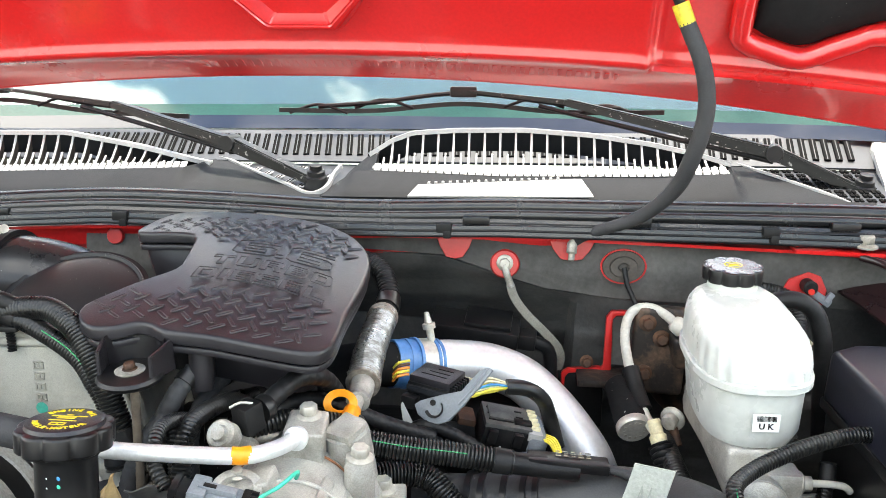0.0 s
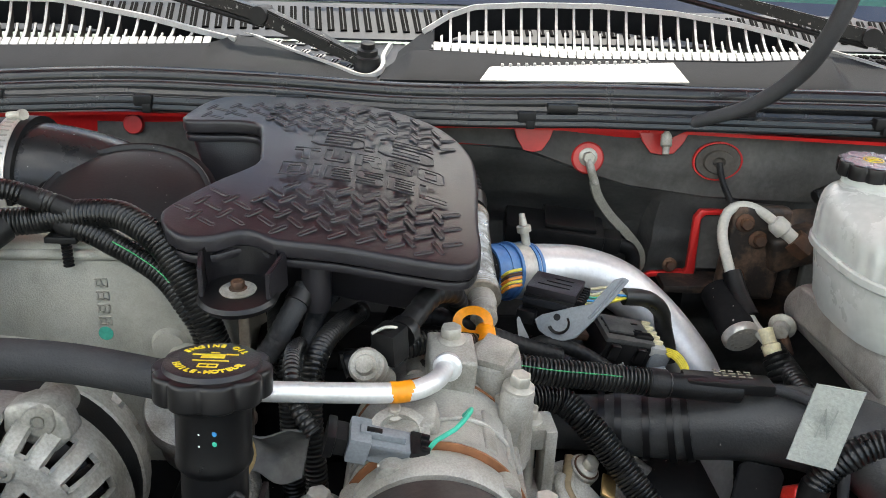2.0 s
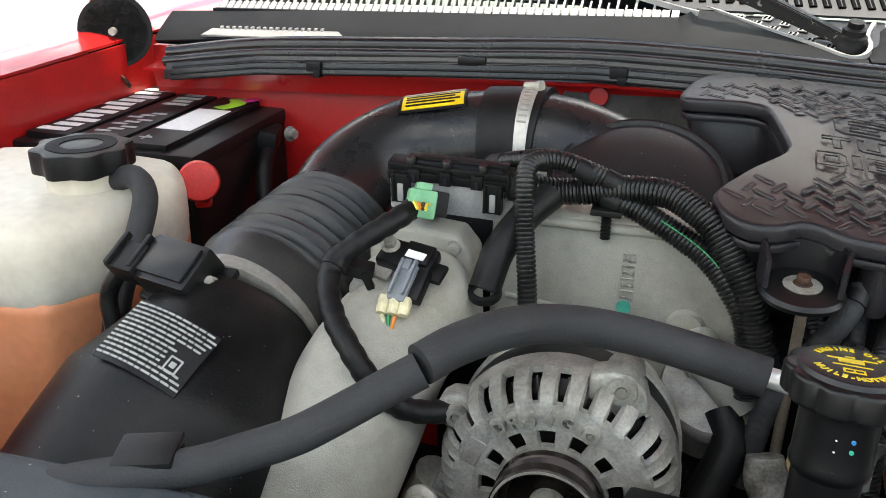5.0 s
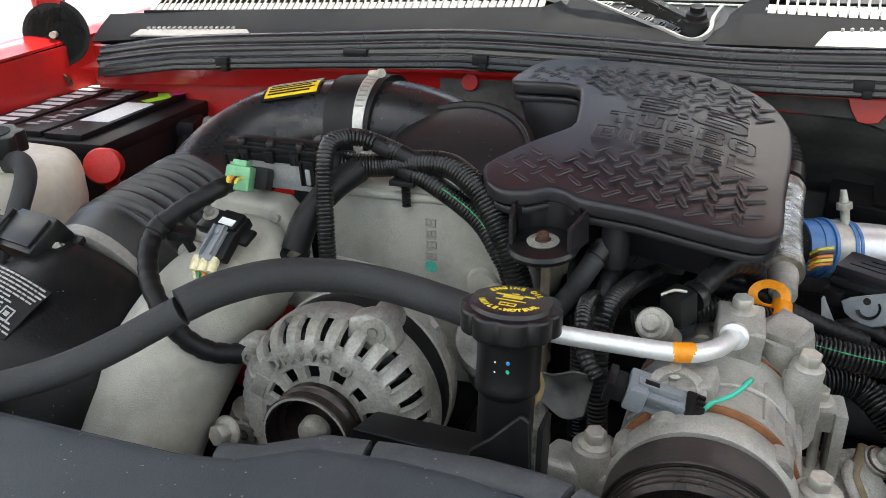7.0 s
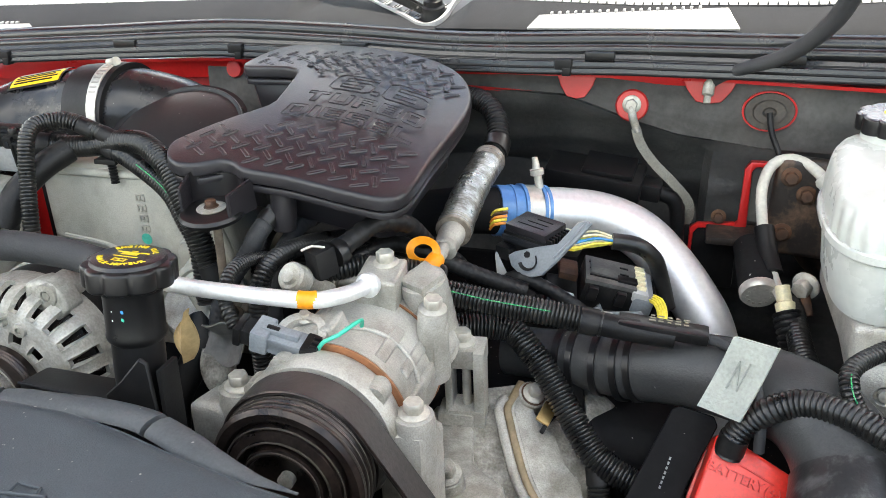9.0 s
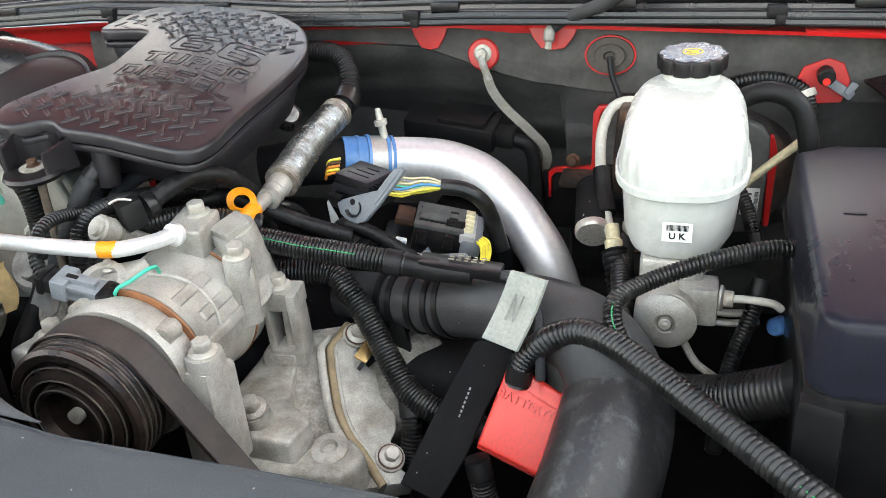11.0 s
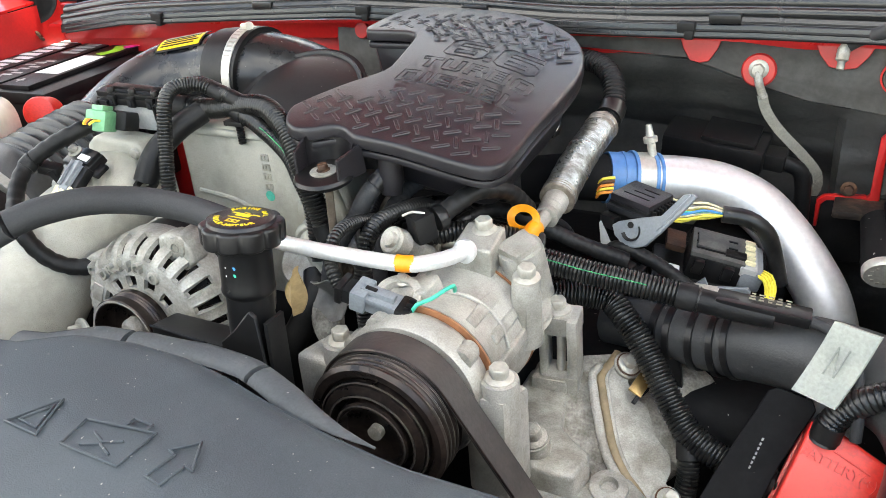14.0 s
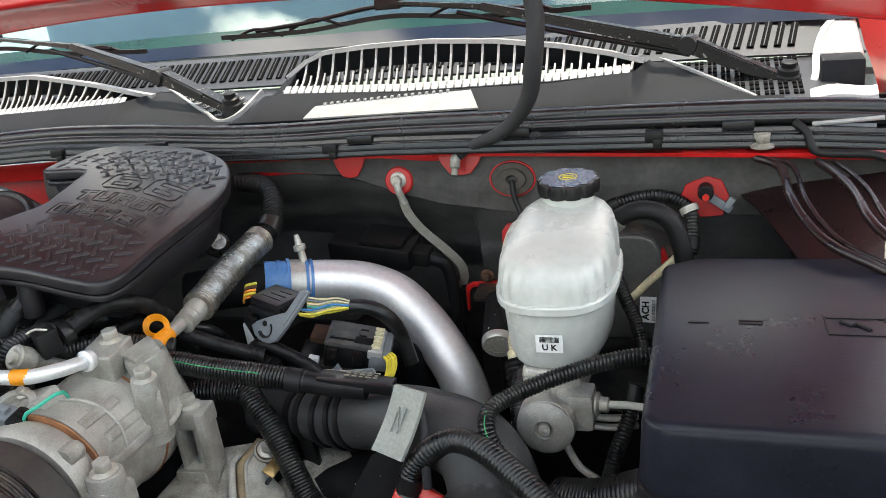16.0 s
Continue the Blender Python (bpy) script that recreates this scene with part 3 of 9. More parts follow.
def louvres(xa, xb, step, low, high):
    """A dark well; curved fins with shade painted on their sides and sunlight on their edges, every second one short; a
    row of pale teeth; a rim over all.
    """
    part("louvre_well", grid(lambda u, v: Vector((xa - 0.01 + (xb - xa + 0.02) * u, 1.150 + 0.075 * v, lerp_rows(low, xa + (xb - xa) * u) - 0.030 + 0.025 * v)), 30, 2, 0.002), BLACK, cowl)
    n = int((xb - xa) / step * 2)
    for k in range(n + 1):
        x = xa + step * k / 2
        lo, hi = lerp_rows(low, x), lerp_rows(high, x)
        h, top = hi - lo, 1.0 if k % 2 == 0 else 0.66
        if h > 0.007:
            edge = [Vector((x, 1.157 + 0.043 * f, lo + 0.003 + (h - 0.003) * f ** 1.9)) for f in np.linspace(0.0, top, 9)]
            bm = bmesh.new()
            quad = [[bm.verts.new(p + Vector((dx, 0, dz))) for dx, dz in ((-0.0008, -0.001), (0.0008, -0.001), (0.0008, -0.020), (-0.0008, -0.020))] for p in edge]
            for a, b in zip(quad, quad[1:]):
                for i in range(4):
                    bm.faces.new((a[i], a[(i + 1) % 4], b[(i + 1) % 4], b[i]))
            bm.faces.new(quad[0][::-1])
            bm.faces.new(quad[-1])
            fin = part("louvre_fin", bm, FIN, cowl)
            part("sunlit_edge", ribbon(edge, 0.0030 if top == 1.0 else 0.0024, 0.0014), LOUV, fin)
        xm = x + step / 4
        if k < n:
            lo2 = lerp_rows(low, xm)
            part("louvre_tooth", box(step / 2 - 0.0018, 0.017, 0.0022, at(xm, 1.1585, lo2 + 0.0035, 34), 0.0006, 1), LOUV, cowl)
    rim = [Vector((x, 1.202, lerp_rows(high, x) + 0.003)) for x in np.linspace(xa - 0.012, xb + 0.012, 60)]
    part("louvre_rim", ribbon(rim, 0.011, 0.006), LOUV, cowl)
    bm = grid(lambda u, v: Vector((xa - 0.012 + (xb - xa + 0.024) * u, 1.205 + 0.025 * v, lerp_rows(high, xa - 0.012 + (xb - xa + 0.024) * u) + 0.003 - 0.03 * v)), 40, 3, 0.003)
    part("hump_back", bm, GREYPL, cowl)
    lip = [Vector((x, 1.150, lerp_rows(low, x) - 0.002)) for x in np.linspace(xa - 0.004, xb - 0.006, 60)]
    part("louvre_sill", ribbon(lip, 0.010, 0.006), GREYPL, cowl)


LOW_R = [(-0.18, 1.349), (0.0, 1.343), (0.2, 1.345), (0.30, 1.350)]
HIGH_R = [(-0.19, 1.360), (-0.155, 1.382), (-0.125, 1.393), (-0.06, 1.397), (0.03, 1.398), (0.12, 1.392), (0.205, 1.380), (0.27, 1.366), (0.31, 1.354)]
LOW_L = [(-1.06, 1.331), (-0.71, 1.340), (-0.45, 1.348)]
HIGH_L = [(-1.07, 1.352), (-0.9, 1.378), (-0.73, 1.388), (-0.63, 1.389), (-0.52, 1.370), (-0.445, 1.352), (-0.42, 1.347)]
louvres(-0.175, 0.30, 0.0215, LOW_R, HIGH_R)
louvres(-1.05, -0.43, 0.0215, LOW_L, HIGH_L)
# grey flank closing the hump's end beside the wiper pivot
FLANK = [(-0.232, 1.328), (-0.205, 1.350), (-0.19, 1.362), (-0.172, 1.372)]
part("hump_flank", grid(lambda u, v: Vector((-0.232 + 0.058 * u, 1.110 + 0.092 * v, 1.323 + (lerp_rows(FLANK, -0.232 + 0.058 * u) - 1.323) * v ** 0.9)), 10, 8, 0.003), GREYPL, cowl)
# vent strip low on each hump's face, painted pale for the sun on it, with short teeth along its top
for xa, xb, z0, z1, h0, h1 in ((-0.121, 0.118, 1.3245, 1.3275, 0.0125, 0.0185), (-1.045, -0.835, 1.3035, 1.3105, 0.008, 0.007)):
    def strip_pt(u, v):
        x = xa + (xb - xa) * u + (0.012 - 0.026 * u) * v
        h = (h0 + (h1 - h0) * u) * v
        return Vector((x, 1.0955 + 1.35 * h, z0 + (z1 - z0) * u + h))
    part("vent_strip", grid(strip_pt, 30, 3, 0.003), LOUV, cowl, "vent strip with sunlight put into its pale colour")
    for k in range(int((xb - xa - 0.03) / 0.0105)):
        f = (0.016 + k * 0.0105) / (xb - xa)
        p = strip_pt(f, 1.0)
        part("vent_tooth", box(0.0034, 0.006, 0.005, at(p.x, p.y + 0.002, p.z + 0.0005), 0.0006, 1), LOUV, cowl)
# perforated strip in front of the glass and round the wiper pivots
bm = grid(lambda u, v: Vector((-1.15 + 1.72 * u, 1.225 + 0.085 * v, 1.352 + 0.036 * v - 0.03 * max(0, abs(u - 0.5) - 0.4))), 60, 4, 0.003)
part("perforated_strip", bm, STRIPM, cowl)
# near-black blocks lie on the strip in place of open, shaded slots
for k in range(98):
    x = -0.98 + k * 0.0160
    if x > 0.50:
        break
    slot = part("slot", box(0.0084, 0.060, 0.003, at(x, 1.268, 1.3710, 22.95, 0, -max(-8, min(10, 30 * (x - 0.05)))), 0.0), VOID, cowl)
    part("slot_rib", box(0.0012, 0.058, 0.0008, at(x, 1.268, 1.3723, 22.95, 0, -max(-8, min(10, 30 * (x - 0.05)))), 0.0), STRIPM, slot)
for x0, x1 in ((-0.42, -0.21), (0.335, 0.53)):
    part("pivot_tray", grid(lambda u, v: Vector((x0 + (x1 - x0) * u, 1.10 + 0.13 * v, TRAYZ(1.10 + 0.13 * v))), 10, 6, 0.003), STRIPM, cowl)
    if x0 < 0:
        continue
    # more near-black blocks, for the shade in the tray's holes
    for i in range(12):
        x = x0 + 0.012 + i * (x1 - x0 - 0.024) / 11
        for j in range(9):
            y = 1.110 + j * 0.0125 + 0.003 * (j // 2)
            if y < 1.118 + max(0.0, 0.437 - x) * 1.17 or x > 0.495:
                continue
            for dx in (-0.0030, 0.0030):
                part("hole_block", box(0.0044, 0.0085, 0.002, at(x + dx, y, TRAYZ(y) + 0.0012, 13), 0.0), VOID, cowl)
# passenger tray: slanting rows of plates painted sunlit-pale, each with a group of near-black blocks as holes
for row in range(3):
    for k in range(8):
        x, y = -0.4105 + 0.0198 * k + 0.0125 * row, 1.246 - 0.0147 * k + 0.0170 * row
        if x > -0.236 or y > 1.235:
            continue
        pm = at(x, y, TRAYZ(y) + 0.0022, 13, 0, -20)
        plate = part("tray_plate", box(0.0118, 0.0130, 0.0016, pm, 0.0005, 1), LOUV, cowl)
        for dx in (-0.0026, 0.0026):
            for dy in (-0.0036, 0.0, 0.0036):
                part("hole_block", box(0.0027, 0.0024, 0.0012, pm @ Matrix.Translation((dx, dy, 0.0006)), 0.0), VOID, plate)
# the tray rims' pale colour holds the sunlight along them
RIM = spline([(-0.430, 1.239, 1.3535), (-0.405, 1.231, 1.3515), (-0.371, 1.203, 1.3450), (-0.329, 1.168, 1.3365), (-0.290, 1.137, 1.3300), (-0.262, 1.112, 1.3240), (-0.248, 1.110, 1.3230), (-0.237, 1.122, 1.3265), (-0.233, 1.142, 1.3320), (-0.234, 1.168, 1.3380), (-0.226, 1.190, 1.3500)], 0.008)
part("tray_rim", ribbon(RIM, 0.0045, 0.006), LOUV, cowl, "rim curling round the pivot, sunlight put into its pale colour")
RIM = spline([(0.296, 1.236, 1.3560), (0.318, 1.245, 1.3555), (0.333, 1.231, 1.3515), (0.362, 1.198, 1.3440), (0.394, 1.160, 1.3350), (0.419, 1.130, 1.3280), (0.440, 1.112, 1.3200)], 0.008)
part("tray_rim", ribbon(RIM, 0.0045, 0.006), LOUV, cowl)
# shaped end piece on the driver's side: dark block, top and rim painted pale for the sun, the rim curling round the
# tray
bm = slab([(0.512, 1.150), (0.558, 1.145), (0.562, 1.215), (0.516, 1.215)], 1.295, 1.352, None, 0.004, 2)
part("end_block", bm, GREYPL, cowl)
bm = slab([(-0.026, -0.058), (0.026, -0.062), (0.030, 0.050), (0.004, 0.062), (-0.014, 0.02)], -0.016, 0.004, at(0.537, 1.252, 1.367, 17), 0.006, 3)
part("end_cap", bm, LOUV, cowl, "end cap with sunlight put into its pale colour")
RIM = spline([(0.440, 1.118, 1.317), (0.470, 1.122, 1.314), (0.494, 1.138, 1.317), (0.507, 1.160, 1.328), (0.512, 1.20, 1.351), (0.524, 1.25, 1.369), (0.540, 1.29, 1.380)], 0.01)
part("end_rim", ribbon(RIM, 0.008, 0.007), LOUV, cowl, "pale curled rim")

# weatherstrip along the firewall
strip = thing("hood_weatherstrip", (CX, 1.075, 1.29), "black rubber hood seal clipped along the firewall rail", "weatherstrip")
SEAL = [(-1.09, 1.278), (-0.94, 1.298), (-0.70, 1.312), (-0.52, 1.321), (-0.36, 1.318), (-0.22, 1.311), (-0.12, 1.311), (0.0, 1.314), (0.13, 1.314), (0.30, 1.314), (0.48, 1.312), (0.58, 1.306)]
bm = tube([(x, 1.088, z) for x, z in SEAL], 0.0105, 12, 0.012)
part("bulb", bm, SEALM, strip)
bm = tube([(x, 1.076, z - 0.009) for x, z in SEAL], 0.0075, 10, 0.012)
part("lower_bulb", bm, SEALM, strip)


def channel(u, v):
    x = -1.08 + 1.66 * u
    z = lerp_rows(SEAL, x)
    prof = [(1.080, -0.012), (1.066, -0.013), (1.063, -0.019), (1.060, -0.020), (1.058, -0.030)]
    k = v * 4
    i = min(3, int(k))
    a, b = prof[i], prof[i + 1]
    f = k - i
    return Vector((x, a[0] + (b[0] - a[0]) * f, z + a[1] + (b[1] - a[1]) * f + 0.003 * (x + 0.2 if x > -0.2 else 0) * -3))


part("channel", grid(channel, 60, 8, 0.003), SEALM, strip)
for dz, dy, r, mt in ((-0.0155, 1.0625, 0.0017, BLACK), (-0.0235, 1.0572, 0.0020, BLACK), (-0.0300, 1.0565, 0.0020, BLACK), (-0.0045, 1.0775, 0.0016, BLACK)):
    path = [Vector((x, dy, lerp_rows(SEAL, x) + dz - 0.009 * (x + 0.2 if x > -0.2 else 0))) for x in np.linspace(-1.07, 0.57, 90)]
    part("seam_line", sweep(path, lambda s, w: r, 6), mt, strip)
for x in (-0.86, -0.49, -0.07, 0.33):
    z = lerp_rows(SEAL, x) - 0.021
    part("clip", box(0.020, 0.016, 0.012, at(x, 1.060, z, 0, 0, 0), 0.002), BLACK, strip)
    part("clip_tab", box(0.010, 0.012, 0.010, at(x + 0.004, 1.057, z - 0.008), 0.002), BLACK, strip)
for x in (-0.66, -0.33, -0.03, 0.17, 0.42):
    z = lerp_rows(SEAL, x) - 0.013
    part("clip_plate", box(0.034, 0.012, 0.010, at(x, 1.065, z), 0.002), GLOSSBLK, strip)

ct = thing("corner_trim", (0.53, 1.09, 1.28), "pale glossy plastic corner trim at the end of the hood seal", "trim", kind="structure")
part("upper_face", grid(lambda u, v: Vector((0.497 + 0.068 * u, 1.070 + 0.045 * v, 1.296 + 0.030 * v + 0.004 * u + 0.003 * math.sin(u * 5))), 10, 8, 0.003), LOUV, ct)
part("lower_face", grid(lambda u, v: Vector((0.499 + 0.060 * u, 1.062 + 0.009 * v, 1.272 + 0.024 * v + 0.002 * u)), 8, 5, 0.003), TRIMG, ct, "grey lower face")
part("lip", sweep([Vector((0.496 + 0.07 * k / 12, 1.0685, 1.2965 + 0.004 * k / 12)) for k in range(13)], lambda s, w: 0.0025, 8), LOUV, ct)

# windshield with its black border, dashboard behind it
glass = thing("windshield", (CX, 1.5, 1.5), "curved tinted windshield reflecting sky", "windshield", kind="structure")


def ws(u, v, off=0.0):
    x = CX - 0.98 + 1.96 * u
    s = (u - 0.5) * 2
    return Vector((x, 1.30 + 0.62 * v + 0.10 * s * s * -1 + 0.10 - 0.05, 1.384 + 0.36 * v - 0.008 * s * s + off))


part("pane", grid(lambda u, v: ws(u, 0.03 + v * 0.97), 30, 12, 0.004), GLASS, glass).visible_shadow = False
part("border", grid(lambda u, v: ws(u, 0.050 * v, 0.004), 30, 2, 0.001), FRIT, glass)
# opaque strip whose green paints in the dash seen through tinted glass
part("lower_band", grid(lambda u, v: ws(u, 0.051 + 0.046 * v, 0.003), 30, 2, 0.001), surf("painted_dash_green", (0.006, 0.036, 0.027), 0.12, mix=0.5, scale=5, col2=(0.010, 0.055, 0.042), bump=0.0, spec=0.25), glass, "opaque green strip painted for the dash seen through the glass")
bm = grid(lambda u, v: Vector((CX - 0.98 + 1.96 * u, 1.40 + 0.55 * v, 1.30 + 0.04 * math.sin(v * 3))), 10, 8, 0.01)
solid("dashboard", bm, DASH, "dark teal dashboard top seen through the windshield", "dashboard", kind="structure")
bm = box(2.0, 1.6, 1.24, at(CX, 2.76, 1.12), 0.05, 3)
solid("cab_interior", bm, DASH, "dark cab interior behind the glass", "cab", kind="structure")
bm = grid(lambda u, v: Vector((CX - 0.98 + 1.96 * u, 1.95 + 1.4 * v, 1.755 + 0.05 * math.sin(v * 3.1))), 12, 10, 0.03)
solid("cab_roof", bm, RED, "red painted cab roof", "roof", kind="structure")

# raised hood
hood = thing("hood", (CX, 1.12, 1.48), "red raised hood with pressed inner panel", "hood", kind="structure")
HA = radians(59)


def hood_at(u, v, off=0.0):
    """Inner skin: u across, v from the rear edge to the front; off lifts it off the skin. The first part is the rear lip."""
    x = CX + (u - 0.5) * 1.72
    dd = (x - CX) ** 2
    y0, z0 = 1.115, 1.476 - 0.115 * dd
    y1, z1 = 1.060, 1.503 - 0.085 * dd
    if v < 0.05:
        f = v / 0.05
        return Vector((x, y0 + (y1 - y0) * f + 0.44 * off, z0 + (z1 - z0) * f + 0.9 * off + 0.003 * math.sin(f * 3.14)))
    d = 1.25 * (v - 0.05)
    return Vector((x, y1 - math.cos(HA) * d + math.sin(HA) * off, z1 + math.sin(HA) * d + math.cos(HA) * off - 0.02 * math.sin((v - 0.05) * 3.3)))


part("outer_skin", grid(lambda u, v: hood_at(u, v, 0.004 + 0.05 * min(1, v / 0.06)), 30, 40, 0.003), RED, hood)


def inner(u, v):
    """Raised bead along the crease, a step past the ridge, a shallow dish towards the front."""
    x = CX + (u - 0.5) * 1.72
    off = 0.0
    if v >= 0.05:
        off = -0.005 * math.exp(-((v - 0.056) / 0.006) ** 2) + 0.006 * min(1, (v - 0.05) / 0.04)
        off += 0.014 / (1 + math.exp(-(x - 0.172) / 0.003))
        off -= 0.006 * math.exp(-((x - 0.172) / 0.008) ** 2)
    return hood_at(u, v, off)


bm = bmesh.new()
vs = [0, 0.012, 0.025, 0.038, 0.047, 0.0502, 0.053, 0.056, 0.059, 0.063, 0.068, 0.075, 0.085, 0.10, 0.12, 0.15, 0.18, 0.22, 0.27, 0.33, 0.4, 0.5, 0.6, 0.7, 0.8, 0.9, 1.0]
us = sorted([k / 60 for k in range(61)] + [0.5 + (0.172 + d - CX) / 1.72 for d in (-0.016, -0.010, -0.006, -0.003, 0.0, 0.003, 0.006, 0.010, 0.016)])
rows = [[bm.verts.new(inner(u, v)) for u in us] for v in vs]
for a, b in zip(rows, rows[1:]):
    for k in range(len(us) - 1):
        bm.faces.new((a[k], a[k + 1], b[k + 1], b[k]))
hood_inner = part("inner_panel", bm, RED, hood, sharp=60)
lip = [hood_at(u, 0.001, 0.004) for u in np.linspace(0, 1, 60)]
part("rear_lip", sweep(lip, lambda s, w: 0.0045, 10), RED, hood)
for k in range(46):
    u = 0.44 + k * 0.0066
    m = Matrix.Translation(hood_at(u, 0.026, 0.0001)) @ Matrix.Rotation(radians(-26), 4, 'X')
    part("lip_dimple", box(0.0062, 0.020, 0.0016, m, 0.0006, 1), RED, hood_inner)
# pressed recesses: a raised rim round a sunk floor
for xm, w0, w1, d0, d1 in ((-0.239, 0.041, 0.088, 0.044, 0.15), (-0.80, 0.06, 0.10, 0.05, 0.15)):
    def ring_at(k, grow, off):
        a, b = w0 + grow, w1 + grow
        pts = [(-a, d0 - grow), (a, d0 - grow), (b, d0 + 0.058), (b, d1 + grow), (-b, d1 + grow), (-b, d0 + 0.058)]
        return [bm.verts.new(hood_at(0.5 + (xm + x - CX) / 1.72, 0.05 + d / 1.25, off)) for x, d in pts]
    bm = bmesh.new()
    r0, r1, r2, r3 = ring_at(0, 0.010, 0.010), ring_at(0, 0.003, -0.010), ring_at(0, -0.004, -0.011), ring_at(0, -0.016, 0.016)
    for p, q in ((r0, r1), (r1, r2), (r2, r3)):
        for k in range(6):
            bm.faces.new((p[k], p[(k + 1) % 6], q[(k + 1) % 6], q[k]))
    bm.faces.new(r3)
    bmesh.ops.bevel(bm, geom=[e for e in bm.edges if len(e.link_faces) == 2], offset=0.0022, segments=2, affect='EDGES')
    part("pressing", bm, RED, hood_inner)
PAD_EDGE = [(0.284, 0.062), (0.300, 0.052), (0.334, 0.044), (0.352, 0.048), (0.370, 0.060), (0.400, 0.078), (0.421, 0.088), (0.50, 0.085), (0.545, 0.10)]


def pad_at(u, v, flip=False):
    x = 0.284 + 0.26 * u
    d0 = lerp_rows(PAD_EDGE, x)
    if flip:
        x = 2 * CX - x
    edge = min(1.0, min(u, 1 - u) / 0.05, v / 0.04)
    puff = 0.014 - 0.020 * math.sqrt(max(0, edge)) - 0.004 * noise.noise(Vector((u * 5, v * 7, 1.1)))
    return hood_at(0.5 + (x - CX) / 1.72, 0.05 + (d0 + (1.12 - d0) * v) / 1.25, puff)


part("insulation_pad", grid(pad_at, 40, 60, 0.004), DARKMAT, hood, "dark felt insulation pad")
# mirrored pad, out of view: keeps the hood's red off the bay
part("insulation_pad", grid(lambda u, v: pad_at(u, v, True), 40, 60, 0.004), DARKMAT, hood, "dark felt insulation pad")
# unseen blanket, added to cut the red bounce from the hood
part("added_blanket", grid(lambda u, v: hood_at(0.5 + (-1.0 + 1.24 * u - CX) / 1.72, 0.05 + (0.185 + 0.93 * v) / 1.25, -0.004 - 0.010 * min(1.0, min(u, 1 - u) / 0.04, min(v, 1 - v) / 0.04) - 0.003 * noise.noise(Vector((u * 9, v * 7, 2.2)))), 60, 40, 0.004), DARKMAT, hood, "dark felt hood blanket, unseen, added to cut the red bounce")
rim = [hood_at(0.5 + (x - CX) / 1.72, 0.05 + d / 1.25, 0.008) for x, d in [(0.268, 0.5), (0.268, 0.2), (0.268, 0.075)] + [(x + (-0.010 if x < 0.3 else 0.0), d - 0.014) for x, d in PAD_EDGE]]
part("pad_rim", sweep(spline(rim, 0.01), lambda s, w: 0.013, 14), RED, hood)

# hood hinges
for sx, x, yy in ((1, 0.575, 1.10), (-1, -1.165, 1.075)):
    h = thing("hood_hinge", (x, yy, 1.27), "red painted hood hinge with a coiled spring" if sx < 0 else "red painted hood hinge arm", "hinge", kind="structure")
    part("arm", slab([(-0.02, 0), (0.02, 0), (0.03, 0.12), (0.01, 0.22), (-0.02, 0.22), (-0.03, 0.10)], -0.006, 0.006, axes((x + sx * 0.03, yy + 0.03, 1.25), (1, 0, 0), (0, 1, 0)) @ Matrix.Rotation(math.pi / 2, 4, 'Z'), 0.004), RED_BAY, h)
    if sx < 0:
        m = axes((x, yy, 1.305), (0.45, -0.89, 0.05))
        turns = [m @ Vector(((0.004 + 0.0056 * t / 6.283) * math.cos(t), (0.004 + 0.0056 * t / 6.283) * math.sin(t), 0)) for t in np.linspace(0, 6.283 * 6.2, 260)]
        part("spring", ribbon(turns, 0.024, 0.0030, up=tuple(m.to_3x3() @ Vector((0, 0, 1)))), RUBBER, h, "black coiled flat spring")
        part("spring_hub", lathe([(0.005, -0.014), (0.005, 0.014)], m, 12), STEEL, h)
        part("bracket", tube([(x + 0.005, yy, 1.285), (x + 0.0, yy - 0.005, 1.255), (x + 0.02, yy - 0.01, 1.235)], 0.008, 8, flat=0.4), RUST, h)

# wipers
def taper(a, b, w0, w1, t0, t1, bev=0.002):
    """A straight bar from a to b whose width and thickness change."""
    a, b = Vector(a), Vector(b)
    d = (b - a).normalized()
    sd = Vector((0, 0, 1)).cross(d).normalized()
    up = d.cross(sd)
    bm = bmesh.new()
    q = [[bm.verts.new(p + sd * (sx * w / 2) + up * (sz * t / 2)) for sx, sz in ((-1, -1), (1, -1), (1, 1), (-1, 1))] for p, w, t in ((a, w0, t0), (b, w1, t1))]
    bm.faces.new(q[0][::-1])
    bm.faces.new(q[1])
    for k in range(4):
        bm.faces.new((q[0][k], q[0][(k + 1) % 4], q[1][(k + 1) % 4], q[1][k]))
    bmesh.ops.bevel(bm, geom=list(bm.edges), offset=bev, segments=2, affect='EDGES')
    return bm


